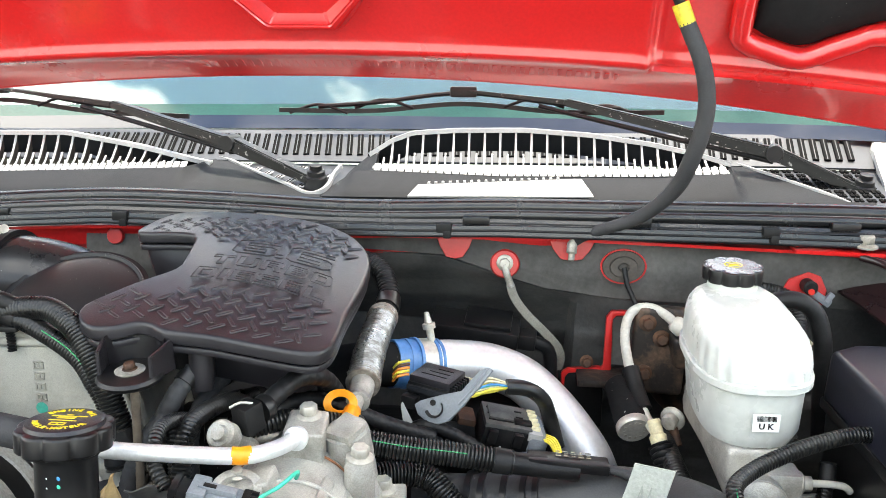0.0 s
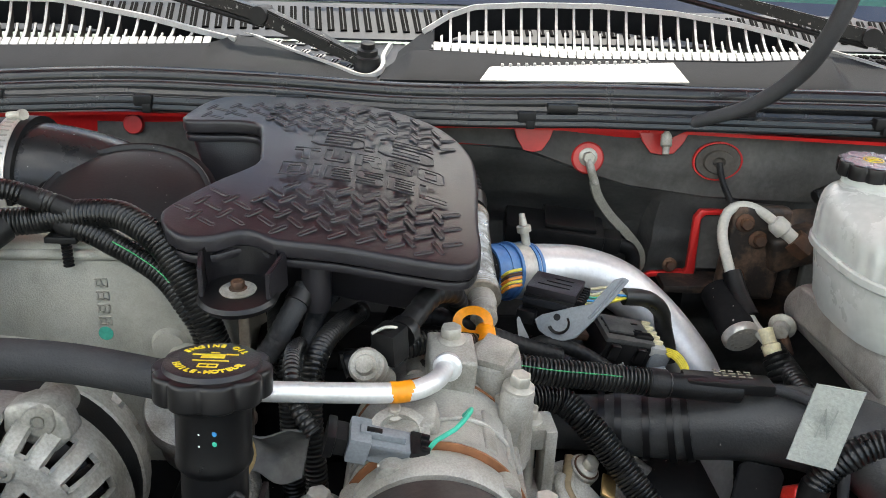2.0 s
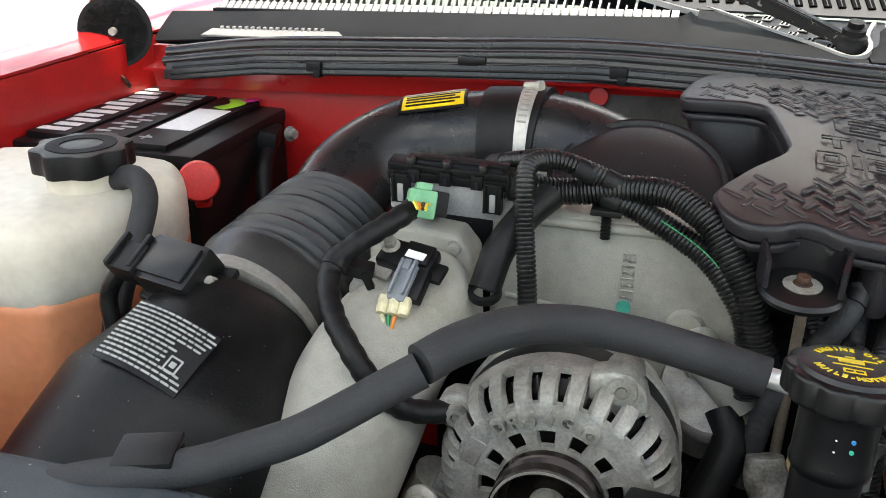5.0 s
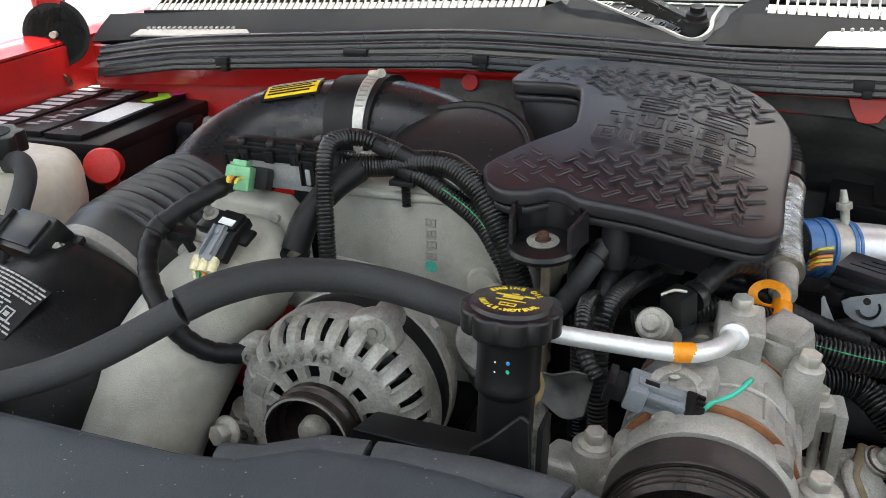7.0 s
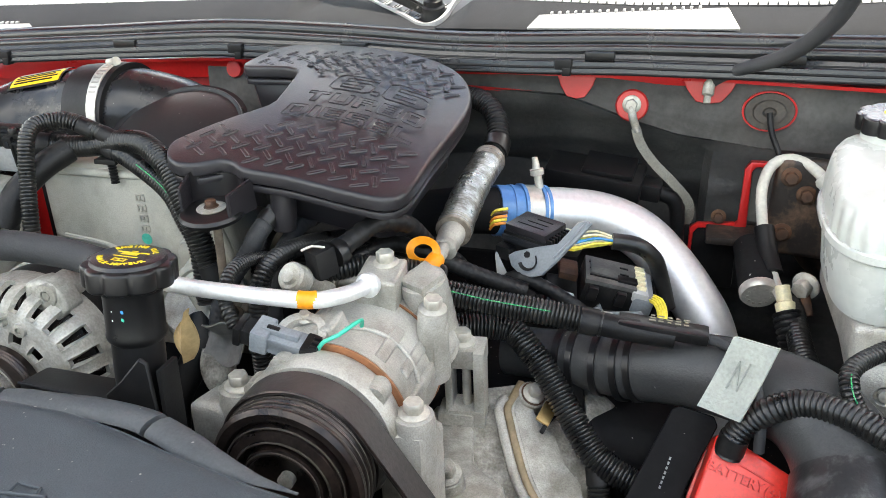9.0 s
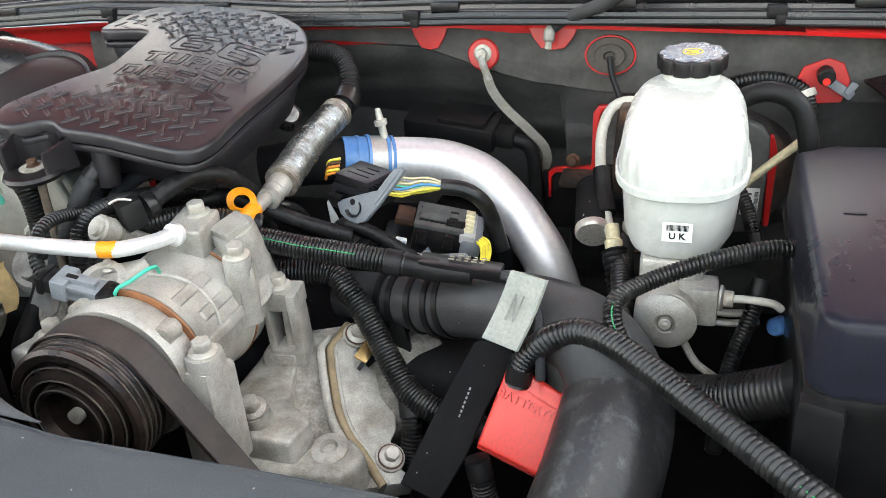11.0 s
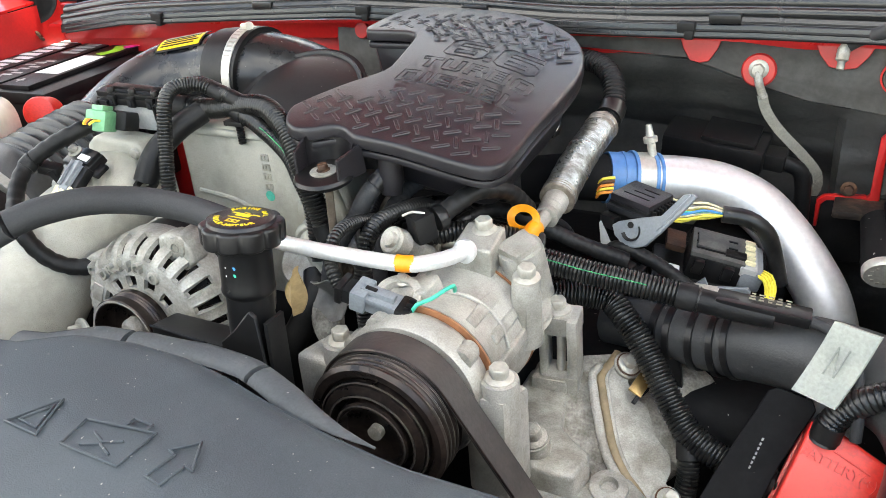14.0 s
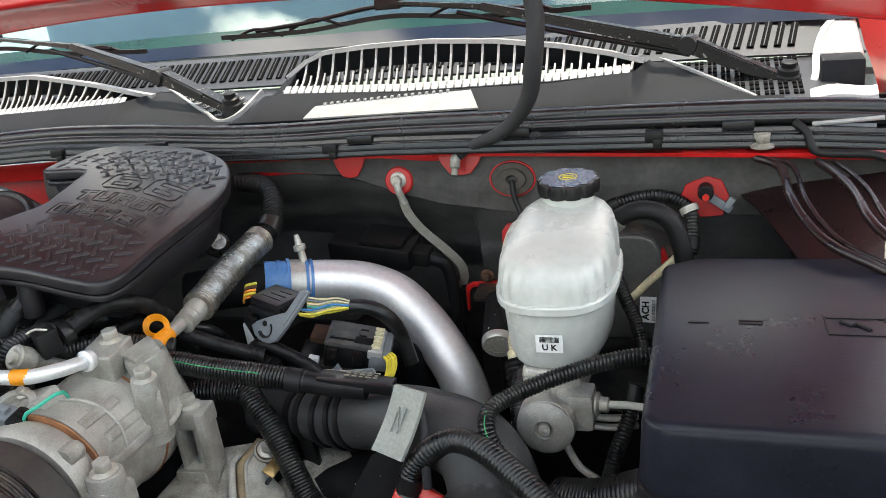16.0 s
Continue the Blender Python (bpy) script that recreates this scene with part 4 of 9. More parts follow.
def wiper(pivot, elbow, mid, tip, b0, b1, b2):
    wd = thing("windshield_wiper", pivot, "weathered black wiper arm resting on the glass", "wiper", "windshield wipers")
    p, e, q, t = Vector(pivot), Vector(elbow), Vector(mid), Vector(tip)
    part("pivot", lathe([(0.019, -0.03), (0.019, -0.008), (0.016, -0.004), (0.015, 0.006), (0.0125, 0.008), (0.012, 0.014), (0.0085, 0.016), (0.0085, 0.022), (0.0, 0.024)], axes(p, (0.05, -0.25, 1)), 24), BLACK, wd)
    part("arm_base", taper(p + Vector((0, 0, -0.002)), e, 0.026, 0.022, 0.012, 0.020, 0.003), WIPER, wd)
    part("knuckle", lathe([(0.0, -0.014), (0.011, -0.014), (0.012, -0.010), (0.012, 0.010), (0.011, 0.014), (0.0, 0.014)], axes(e, (e - p).cross(Vector((0, 0, 1)))), 16), BLACK, wd)
    part("arm", taper(e, q, 0.020, 0.014, 0.016, 0.011, 0.002), WIPER, wd)
    part("arm_rod", taper(q, t, 0.012, 0.007, 0.007, 0.004, 0.001), WIPER, wd)
    part("spring_link", tube([e + Vector((0, 0, -0.012)), e.lerp(q, 0.5) + Vector((0, 0, -0.014)), q.lerp(t, 0.25) + Vector((0, 0, -0.010))], 0.0035, 8), BLACK, wd)
    part("arm_slot", taper(p.lerp(e, 0.35) + Vector((0, -0.012, 0.002)), p.lerp(e, 0.85) + Vector((0, -0.010, 0.004)), 0.006, 0.006, 0.005, 0.006, 0.001), DUSTBLK, wd)
    a, m, b = Vector(b0), Vector(b1), Vector(b2)
    arch = spline([a, a.lerp(m, 0.5) + Vector((0, 0, -0.003)), m, m.lerp(b, 0.5) + Vector((0, 0, -0.003)), b], 0.02)
    low = [v - Vector((0, 0, 0.002 + 0.014 * math.sin(math.pi * k / (len(arch) - 1)))) for k, v in enumerate(arch)]
    part("blade_bridge", sweep(arch[3:-3], lambda s, w: 0.0034, 8), BLACK, wd)
    part("blade_rubber", ribbon(low, 0.005, 0.007), RUBBER, wd)
    for f in (0.12, 0.30, 0.70, 0.88):
        c = arch[int(f * (len(arch) - 1))]
        part("blade_claw", tube([c + Vector((-0.045, 0, -0.010)), c + Vector((0, 0, 0.003)), c + Vector((0.045, 0, -0.010))], 0.0024, 8), BLACK, wd)
    part("blade_mount", box(0.040, 0.016, 0.016, at(*(m + Vector((0, -0.004, 0.002)))), 0.003), BLACK, wd)


wiper((-0.252, 1.146, 1.336), (-0.379, 1.178, 1.382), (-0.576, 1.24, 1.431), (-0.80, 1.30, 1.452), (-1.12, 1.30, 1.415), (-0.80, 1.315, 1.448), (-0.485, 1.30, 1.411))
wiper((0.478, 1.170, 1.329), (0.367, 1.195, 1.374), (0.089, 1.270, 1.436), (-0.061, 1.305, 1.450), (-0.342, 1.30, 1.422), (-0.061, 1.312, 1.446), (0.236, 1.30, 1.422))

# washer hose from the rail up to the hood
wh = thing("washer_hose", (0.095, 1.07, 1.28), "black rubber hose bound with yellow tape", "hose")
WH = [(0.093, 1.071, 1.272), (0.103, 1.068, 1.28), (0.123, 1.058, 1.291), (0.166, 1.033, 1.313), (0.199, 1.003, 1.35), (0.213, 0.978, 1.392), (0.221, 0.962, 1.443), (0.213, 0.955, 1.491), (0.193, 0.955, 1.537)]
part("sleeve", tube(WH, lambda s, w: 0.0062 + 0.0034 * min(1, 2.2 * s / w) - 0.0014 * max(0, s / w - 0.6), 14), FOAM, wh)
part("tape_wrap", tube([(0.194, 0.955, 1.535), (0.19, 0.955, 1.544), (0.185, 0.955, 1.556)], 0.0092, 14), YTAPE, wh, "yellow tape wrap")
part("hose_end", tube([(0.185, 0.955, 1.556), (0.178, 0.95, 1.571), (0.163, 0.93, 1.607)], 0.006, 10), RUBBER, wh)

# ---------------------------------------------------------------- intake side
# resonator cover with raised tread and lettering
cover = thing("intake_resonator", (-0.27, 0.86, 1.2), "dark plum-black plastic engine cover with raised tread pattern and lettering", "engine cover")
OUT = [(-0.414, 0.941), (-0.414, 0.974), (-0.400, 1.010), (-0.373, 1.028), (-0.303, 1.035), (-0.238, 1.023), (-0.192, 0.997), (-0.165, 0.969), (-0.146, 0.932), (-0.137, 0.893),
       (-0.136, 0.840), (-0.139, 0.775), (-0.139, 0.725), (-0.143, 0.704), (-0.156, 0.693), (-0.190, 0.695), (-0.245, 0.703), (-0.288, 0.705), (-0.302, 0.713), (-0.317, 0.715), (-0.331, 0.705),
       (-0.351, 0.701), (-0.368, 0.712), (-0.378, 0.733), (-0.375, 0.750), (-0.353, 0.790), (-0.326, 0.829), (-0.326, 0.855), (-0.336, 0.912), (-0.342, 0.929), (-0.357, 0.937)]


_ring = [Vector((x, y, 0)) for x, y in OUT]
_ring = spline([_ring[-1]] + _ring + _ring[:2], 0.009)
_n0 = min(range(len(_ring)), key=lambda k: (_ring[k] - Vector((*OUT[0], 0))).length if k < len(_ring) // 2 else 9)
_n1 = min(range(len(_ring)), key=lambda k: (_ring[k] - Vector((*OUT[0], 0))).length if k > len(_ring) // 2 else 9)
OUT = [(p.x, p.y) for p in _ring[_n0:_n1]]


def cover_z(x, y):
    c = 1.16136 - 0.0667 * x + 0.12365 * y
    return c + 0.010 * max(0.0, 1 - ((x + 0.27) / 0.15) ** 2) * max(0.0, 1 - ((y - 0.87) / 0.19) ** 2) - 0.002


def on_cover(bm, lift=0.0):
    for v in bm.verts:
        v.co.z += cover_z(v.co.x, v.co.y) + lift
    return bm


bm = slab(OUT, -0.013, 0.0, None, 0.0038, 3)
bmesh.ops.subdivide_edges(bm, edges=[e for e in bm.edges if e.calc_length() > 0.06], cuts=2, use_grid_fill=True)
skin = part("top_skin", on_cover(bm), COVER, cover)
cx, cy = -0.262, 0.853
LIP = [(cx + (x - cx) * 0.985, cy + (y - cy) * 0.988) for x, y in OUT]
part("lower_lip", on_cover(slab(LIP, -0.021, -0.0145, None, 0.002, 2)), COVER, cover)
part("post", lathe([(0.0, -0.062), (0.010, -0.062), (0.0115, -0.050), (0.0115, -0.012)], axes((-0.262, 0.724, cover_z(-0.262, 0.724)), (0, 0.08, 1)), 20), COVER, cover, "half-round moulded post")
SKIRT = [(cx + (x - cx) * 0.950 - 0.004, cy + 0.014 + (y - cy) * 0.915) for x, y in OUT]
bm = slab(SKIRT, -0.070, -0.012, None, 0.008, 3, 0.86)
part("skirt", on_cover(bm), COVER, cover)
# tread bars


def inside(x, y, poly, pad):
    hit, n = False, len(poly)
    near = 9.0
    for k in range(n):
        (x0, y0), (x1, y1) = poly[k], poly[(k + 1) % n]
        if (y0 > y) != (y1 > y) and x < (x1 - x0) * (y - y0) / (y1 - y0) + x0:
            hit = not hit
        dx, dy = x1 - x0, y1 - y0
        f = max(0, min(1, ((x - x0) * dx + (y - y0) * dy) / (dx * dx + dy * dy)))
        near = min(near, math.hypot(x - x0 - f * dx, y - y0 - f * dy))
    return hit and near > pad


def bow(x, y):
    """Bends the tread rows and the lettering to fit the camera's view of the cover."""
    return y - 1.6 * (x + 0.275) ** 2


W = 0.0023
for sub_ in (0, 1):
    L = 0.0084 if sub_ == 0 else 0.0092
    pill = [(-L, -W * 0.5), (-L + W * 0.6, -W), (L - W * 0.6, -W), (L, -W * 0.5), (L, W * 0.5), (L - W * 0.6, W), (-L + W * 0.6, W), (-L, W * 0.5)]
    for i in range(-6, 12):
        for j in range(-5, 16):
            x = -0.332 + 0.0214 * i + 0.0107 * sub_
            base = 0.7445 + 0.0236 * j - 0.0118 * sub_
            y = bow(x, base)
            if 0.797 < base < 0.930 or not inside(x, y, OUT, 0.0115):
                continue
            if (x < -0.305 and 0.87 > y > 0.775) or base > 1.012:
                continue
            tilt = math.degrees(math.atan(-3.2 * (x + 0.275)))
            m = at(x, y, 0, 0, 0, tilt + (46 if sub_ == 0 else -49))
            bm = bmesh.new()
            loops = [[bm.verts.new(m @ Vector((px * kx, py * ky, h))) for px, py in pill] for kx, ky, h in ((1.0, 1.0, -0.0004), (0.97, 0.84, 0.0006), (0.90, 0.56, 0.0006), (0.87, 0.40, 0.0001))]
            for a, b in zip(loops, loops[1:]):
                for k in range(8):
                    bm.faces.new((a[k], a[(k + 1) % 8], b[(k + 1) % 8], b[k]))
            bm.faces.new(loops[-1])
            part("tread_bar", on_cover(bm), COVER, skin)

RR = [(0.14, 0), (0.86, 0), (1, 0.14), (1, 0.86), (0.86, 1), (0.14, 1), (0, 0.86), (0, 0.14)]
SIGNS = {
    "6": [[(0.14, 1), (0.97, 1), (1, 0.96), (1, 0.80), (0.30, 0.80), (0.25, 0.75), (0.25, 0.61), (0.86, 0.61), (1, 0.50), (1, 0.14), (0.86, 0), (0.14, 0), (0, 0.14), (0, 0.86)], [(0.25, 0.40), (0.75, 0.40), (0.75, 0.20), (0.25, 0.20)]],
    "T": [[(0, 1), (1, 1), (1, 0.75), (0.64, 0.75), (0.64, 0), (0.36, 0), (0.36, 0.75), (0, 0.75)]],
    "U": [[(0, 1), (0.27, 1), (0.27, 0.25), (0.73, 0.25), (0.73, 1), (1, 1), (1, 0.14), (0.86, 0), (0.14, 0), (0, 0.14)]],
    "R": [[(0, 0), (0, 1), (0.88, 1), (1, 0.9), (1, 0.5), (0.85, 0.42), (1, 0), (0.70, 0), (0.55, 0.36), (0.27, 0.36), (0.27, 0)], [(0.27, 0.57), (0.73, 0.57), (0.73, 0.79), (0.27, 0.79)]],
    "B": [[(0, 0), (0, 1), (0.9, 1), (1, 0.9), (1, 0.6), (0.92, 0.52), (1, 0.44), (1, 0.1), (0.9, 0)], [(0.27, 0.61), (0.73, 0.61), (0.73, 0.80), (0.27, 0.80)], [(0.27, 0.20), (0.73, 0.20), (0.73, 0.42), (0.27, 0.42)]],
    "O": [RR, [(0.27, 0.24), (0.73, 0.24), (0.73, 0.76), (0.27, 0.76)]],
    "D": [[(0, 0), (0.8, 0), (1, 0.18), (1, 0.82), (0.8, 1), (0, 1)], [(0.27, 0.24), (0.73, 0.24), (0.73, 0.76), (0.27, 0.76)]],
    "I": [[(0, 0), (1, 0), (1, 1), (0, 1)]],
    "E": [[(0, 0), (0, 1), (1, 1), (1, 0.79), (0.27, 0.79), (0.27, 0.61), (0.92, 0.61), (0.92, 0.40), (0.27, 0.40), (0.27, 0.21), (1, 0.21), (1, 0)]],
    "S": [[(1, 1), (0.12, 1), (0, 0.9), (0, 0.5), (0.1, 0.40), (0.73, 0.40), (0.73, 0.21), (0, 0.21), (0, 0), (0.88, 0), (1, 0.1), (1, 0.51), (0.9, 0.61), (0.27, 0.61), (0.27, 0.79), (1, 0.79)]],
    "L": [[(0, 1), (0.27, 1), (0.27, 0.25), (1, 0.25), (1, 0), (0, 0)]],
    ".": [RR],
}


def on_top(v):
    y = bow(v.x, v.y) - 0.05 * (v.x + 0.23)
    return Vector((v.x, y, cover_z(v.x, y) + v.z + 0.0002))


def raised_sign(ch, wd, hg, x0, y0, r):
    """A letter drawn by a fine raised bead along its outlines."""
    bm = bmesh.new()
    for poly in SIGNS[ch]:
        pts = [Vector((x0 + x * wd, y0 + y * hg, 0.0004)) for x, y in poly]
        dense = []
        for a, b in zip(pts, pts[1:] + pts[:1]):
            n = max(1, int((b - a).length / 0.006))
            dense += [a.lerp(b, k / n) for k in range(n)]
        dense += [dense[0], dense[1]]
        sweep([on_top(p) for p in dense], lambda s, w: r, 6, 0.6, bm=bm)
    part("lettering", bm, COVER, skin)


for ch, x0, wd, y0, hg in (("6", -0.285, 0.047, 0.878, 0.041), (".", -0.2365, 0.0085, 0.878, 0.009), ("6", -0.2245, 0.050, 0.877, 0.041)):
    raised_sign(ch, wd, hg, x0, y0, 0.00092)
for word, x0, wd, gap, y0, hg in (("TURBO", -0.297, 0.0222, 0.0050, 0.843, 0.0245), ("DIESEL", -0.303, 0.0222, 0.0042, 0.808, 0.0245)):
    for ch in word:
        w2 = wd * (0.30 if ch == "I" else 1.0)
        raised_sign(ch, w2, hg, x0, y0, 0.00075)
        x0 += w2 + gap
# foot with its bolt, and the smoky half-round web above it
foot = (-0.313, 0.687, 1.233)
RUSTY = surf("brown_steel_stud", (0.16, 0.13, 0.10), 0.6, metal=0.4, mix=0.7, scale=60, col2=(0.09, 0.065, 0.045), bump=0.3)
part("foot", lathe([(0.0, -0.004), (0.027, -0.004), (0.029, 0.0), (0.027, 0.003), (0.012, 0.004), (0.0, 0.004)], axes(foot, (0, -0.1, 1)), 36), GLOSSBLK, cover)
bm = bmesh.new()
arc = [(-0.313 + 0.023 * math.cos(a), 0.694 + 0.020 * math.sin(a)) for a in np.linspace(0.05, math.pi - 0.05, 14)]
lo = [bm.verts.new((x, y, 1.237)) for x, y in arc]
hi = [bm.verts.new((-0.313 + (x + 0.313) * 1.15, y + 0.004, cover_z(x, y) - 0.006)) for x, y in arc]
fs = [bm.faces.new((lo[k], lo[k + 1], hi[k + 1], hi[k])) for k in range(13)]
bmesh.ops.solidify(bm, geom=fs, thickness=0.003)
part("web", bm, COVER, cover, "satin half-round web")
for xa, ya, xb, yb in ((-0.341, 0.700, -0.337, 0.678), (-0.283, 0.706, -0.290, 0.676)):
    bm = bmesh.new()
    top = cover_z(xa, ya) - 0.008
    q = [Vector((xa, ya, top)), Vector((xb, yb, top - 0.006)), Vector((xb, yb, 1.231)), Vector((xa, ya + 0.004, 1.231))]
    n = Vector((0.0018, 0, 0))
    va, vb = [bm.verts.new(p - n) for p in q], [bm.verts.new(p + n) for p in q]
    bm.faces.new(va)
    bm.faces.new(vb[::-1])
    for k in range(4):
        bm.faces.new((va[k], vb[k], vb[(k + 1) % 4], va[(k + 1) % 4]))
    bmesh.ops.bevel(bm, geom=list(bm.edges), offset=0.0008, segments=2, affect='EDGES')
    part("cheek", bm, COVER, cover)
part("washer", lathe([(0.0, 0.003), (0.012, 0.003), (0.013, 0.005), (0.011, 0.006), (0.0, 0.006)], axes(foot, (0, -0.1, 1)), 24), CASTD, cover)
hex_bolt((-0.313, 0.6868, 1.237), (0, -0.1, 1), 0.0052, cover, RUST)
part("stud", lathe([(0.0040, -0.13), (0.0040, -0.002)], axes((foot[0] + 0.003, foot[1], foot[2]), (0, 0.05, 1)), 16), RUSTY, cover, "dull rusty stud")

# intake elbow and bellows
duct = thing("intake_duct", (-0.60, 0.88, 1.2), "black moulded intake elbow with a steel clamp and yellow label", "intake duct")
DUCT = [(-0.706, 0.770, 1.186), (-0.715, 0.810, 1.202), (-0.707, 0.850, 1.221), (-0.676, 0.886, 1.239), (-0.635, 0.899, 1.246), (-0.595, 0.900, 1.252), (-0.545, 0.897, 1.2555), (-0.495, 0.908, 1.244), (-0.448, 0.908, 1.222), (-0.405, 0.898, 1.190), (-0.37, 0.88, 1.15)]
part("elbow", tube(DUCT, lambda s, w: 0.052, 40, 0.008), surf("satin_duct_plastic", (0.013, 0.013, 0.0135), 0.28, mix=0.5, scale=14, col2=(0.026, 0.026, 0.0265), bump=0.1, bscale=500, spec=0.42, speck=0.78), duct)
part("coupler", tube([(-0.590, 0.8992, 1.2522), (-0.572, 0.8988, 1.2540), (-0.554, 0.8976, 1.2550), (-0.539, 0.8967, 1.2552)], 0.0562, 44), RUBBER, duct)
part("clamp_band", tube([(-0.557, 0.8958, 1.2546), (-0.551, 0.8960, 1.2548), (-0.544, 0.8960, 1.2548)], 0.0582, 44), BRIGHT, duct)
part("clamp_screw", lathe([(0.0038, -0.008), (0.0038, 0.006), (0.0052, 0.007), (0.0052, 0.011)], axes((-0.551, 0.8926, 1.3145), (0.9, -0.4, 0.15)), 14), STEEL, duct, "dull worm screw")
for k in range(9):
    a = radians(38 + 6 * k)
    part("band_slot", box(0.0085, 0.0016, 0.0012, at(-0.551, 0.896 - 0.0583 * math.cos(a), 1.2547 + 0.0583 * math.sin(a), 90 - math.degrees(a)), 0.0), CASTD, duct)
part("coupler_lip", tube([(-0.545, 0.8972, 1.2552), (-0.5405, 0.8968, 1.2552), (-0.536, 0.8965, 1.2551)], 0.0575, 44), RUBBER, duct)
part("locating_pin", box(0.010, 0.006, 0.004, at(-0.531, 0.861, 1.2795, -30, 0, 0), 0.001), BLACK, duct)
# round domed end of the elbow, its rim leaning towards the front
BELL = axes((-0.440, 0.829, 1.253), (0.016, -0.477, 0.879))
part("domed_end", lathe([(0.058, -0.040), (0.0725, -0.012), (0.0745, -0.001), (0.0748, 0.0018), (0.0735, 0.0030), (0.0715, 0.0022), (0.0700, 0.0004), (0.060, 0.0045), (0.040, 0.0085), (0.020, 0.0105), (0.0, 0.011)], BELL, 64), surf("matt_dome_plastic", (0.016, 0.016, 0.0165), 0.42, mix=0.5, scale=14, col2=(0.028, 0.028, 0.0285), bump=0.1, bscale=500, spec=0.24, speck=0.78), duct, "round domed end")
part("dome_groove", ring(0.0752, 0.0800, -0.016, -0.001, BELL, 64), BLACK, duct)
# yellow label wrapped on the elbow


def wrap(xa, xb, a0, a1, off):
    """A patch on the elbow's skin between two stations, from angle a0 to a1 past the top towards the front."""
    ca, cb = Vector((-0.670, 0.8895, 1.2415)), Vector((-0.610, 0.9015, 1.2510))
    d = (cb - ca).normalized()
    sd = d.cross(Vector((0, 0, 1))).normalized()
    up = sd.cross(d)

    def fn(u, v):
        a = radians(a0 + (a1 - a0) * v)
        return ca.lerp(cb, xa + (xb - xa) * u) + up * (off * math.cos(a)) + sd * (off * math.sin(a))
    return grid(fn, 12, 10, 0.0006)


part("label_backing", wrap(-0.05, 1.02, -12, 34, 0.0527), BLACK, duct)
part("label_edge", wrap(0.0, 0.98, -10, -2, 0.0532), SILVERL, duct)
part("label", wrap(0.0, 0.98, 3, 30, 0.0532), YELLOW, duct, "bright yellow warning label")
for k in range(4):
    part("print_bar", wrap(0.06, 0.92 - 0.08 * (k % 2), 6.5 + k * 5.6, 8.7 + k * 5.6, 0.0538), BLACK, duct)

BANDM = surf("dull_clamp_steel", (0.34, 0.33, 0.30), 0.45, metal=0.35, mix=0.6, scale=60, col2=(0.22, 0.20, 0.17), bump=0.1)
bel = thing("intake_bellows", (-0.70, 0.70, 1.15), "black ribbed rubber intake bellows", "hose")
path = even(spline([(-0.720, 0.634, 1.157), (-0.714, 0.70, 1.172), (-0.708, 0.778, 1.187)], 0.004), 0.0025)


def bel_r(s, w):
    if s < 0.040:
        return 0.066 + 0.005 * math.sin(s / 0.04 * 1.5)
    return 0.0690 - 0.006 * (s - 0.04) / 0.1 + 0.0034 * math.cos((s - 0.04) * 2 * math.pi / 0.0118)


# sky sheen on the ribs is put into the rubber's paler mottling
part("ribbed_sleeve", sweep(path, bel_r, 44), surf("sheen_bellows_rubber", (0.015, 0.015, 0.015), 0.38, mix=0.7, scale=16, col2=(0.045, 0.0435, 0.041), bump=0.2, bscale=400, spec=0.5), bel)
part("clamp_band", tube([(-0.7203, 0.630, 1.1559), (-0.720, 0.636, 1.1573), (-0.7197, 0.642, 1.1586)], 0.0678, 44), BANDM, bel, "steel hose clamp band")
part("clamp_screw", lathe([(0.005, -0.012), (0.005, 0.008), (0.007, 0.009), (0.007, 0.015)], axes((-0.658, 0.630, 1.160), (0.25, -0.15, -0.95)), 14), BRASS, bel)

abox = thing("air_filter_housing", (-0.77, 0.52, 0.9), "black plastic air filter housing with a printed label", "air filter housing")
APATH = [(-0.720, 0.636, 1.158), (-0.722, 0.606, 1.143), (-0.728, 0.560, 1.112), (-0.744, 0.500, 1.065), (-0.76, 0.44, 1.0), (-0.775, 0.40, 0.9)]
part("funnel", tube(APATH, lambda s, w: 0.0650 + 0.036 * min(1, s / 0.09) ** 0.9, 48, 0.006), DUSTBLK, abox)
part("lower_box", box(0.34, 0.34, 0.20, at(-0.86, 0.42, 0.92), 0.04, 4), DUSTBLK, abox)
m = axes((-0.752, 0.600, 1.219), (-0.12, -0.55, 0.85))
sens = part("sensor_body", box(0.056, 0.040, 0.026, m, 0.004), GLOSSBLK, abox, "glossy mass-air-flow sensor")
part("sensor_flange", box(0.070, 0.046, 0.006, m @ Matrix.Translation((0.004, -0.002, -0.014)), 0.002), BLACK, abox)
part("sensor_lid", box(0.048, 0.030, 0.004, m @ Matrix.Translation((0, 0, 0.014)), 0.0015), GLOSSBLK, sens)
part("sensor_plug", box(0.030, 0.026, 0.022, axes((-0.790, 0.598, 1.221), (-0.12, -0.55, 0.85)), 0.003), BLACK, abox)
for k in (-1, 1):
    part("plug_latch", box(0.004, 0.030, 0.006, axes((-0.790 + k * 0.010, 0.596, 1.232), (-0.12, -0.55, 0.85)), 0.001), BLACK, abox)
part("sensor_wire", tube([(-0.802, 0.60, 1.215), (-0.815, 0.595, 1.19), (-0.812, 0.59, 1.15), (-0.82, 0.58, 1.08)], 0.007, 10), LOOM, abox)
hex_bolt((-0.722, 0.597, 1.214), (-0.05, -0.5, 0.85), 0.004, abox, STEEL)
lz = Vector((0.12, -0.46, 0.88)).normalized()
lx = Vector((0.971, -0.132, -0.201))
lx = (lx - lz * lx.dot(lz)).normalized()
lm = Matrix((lx, lz.cross(lx), lz)).transposed().to_4x4()
lm.translation = (-0.7190, 0.5250, 1.1990)


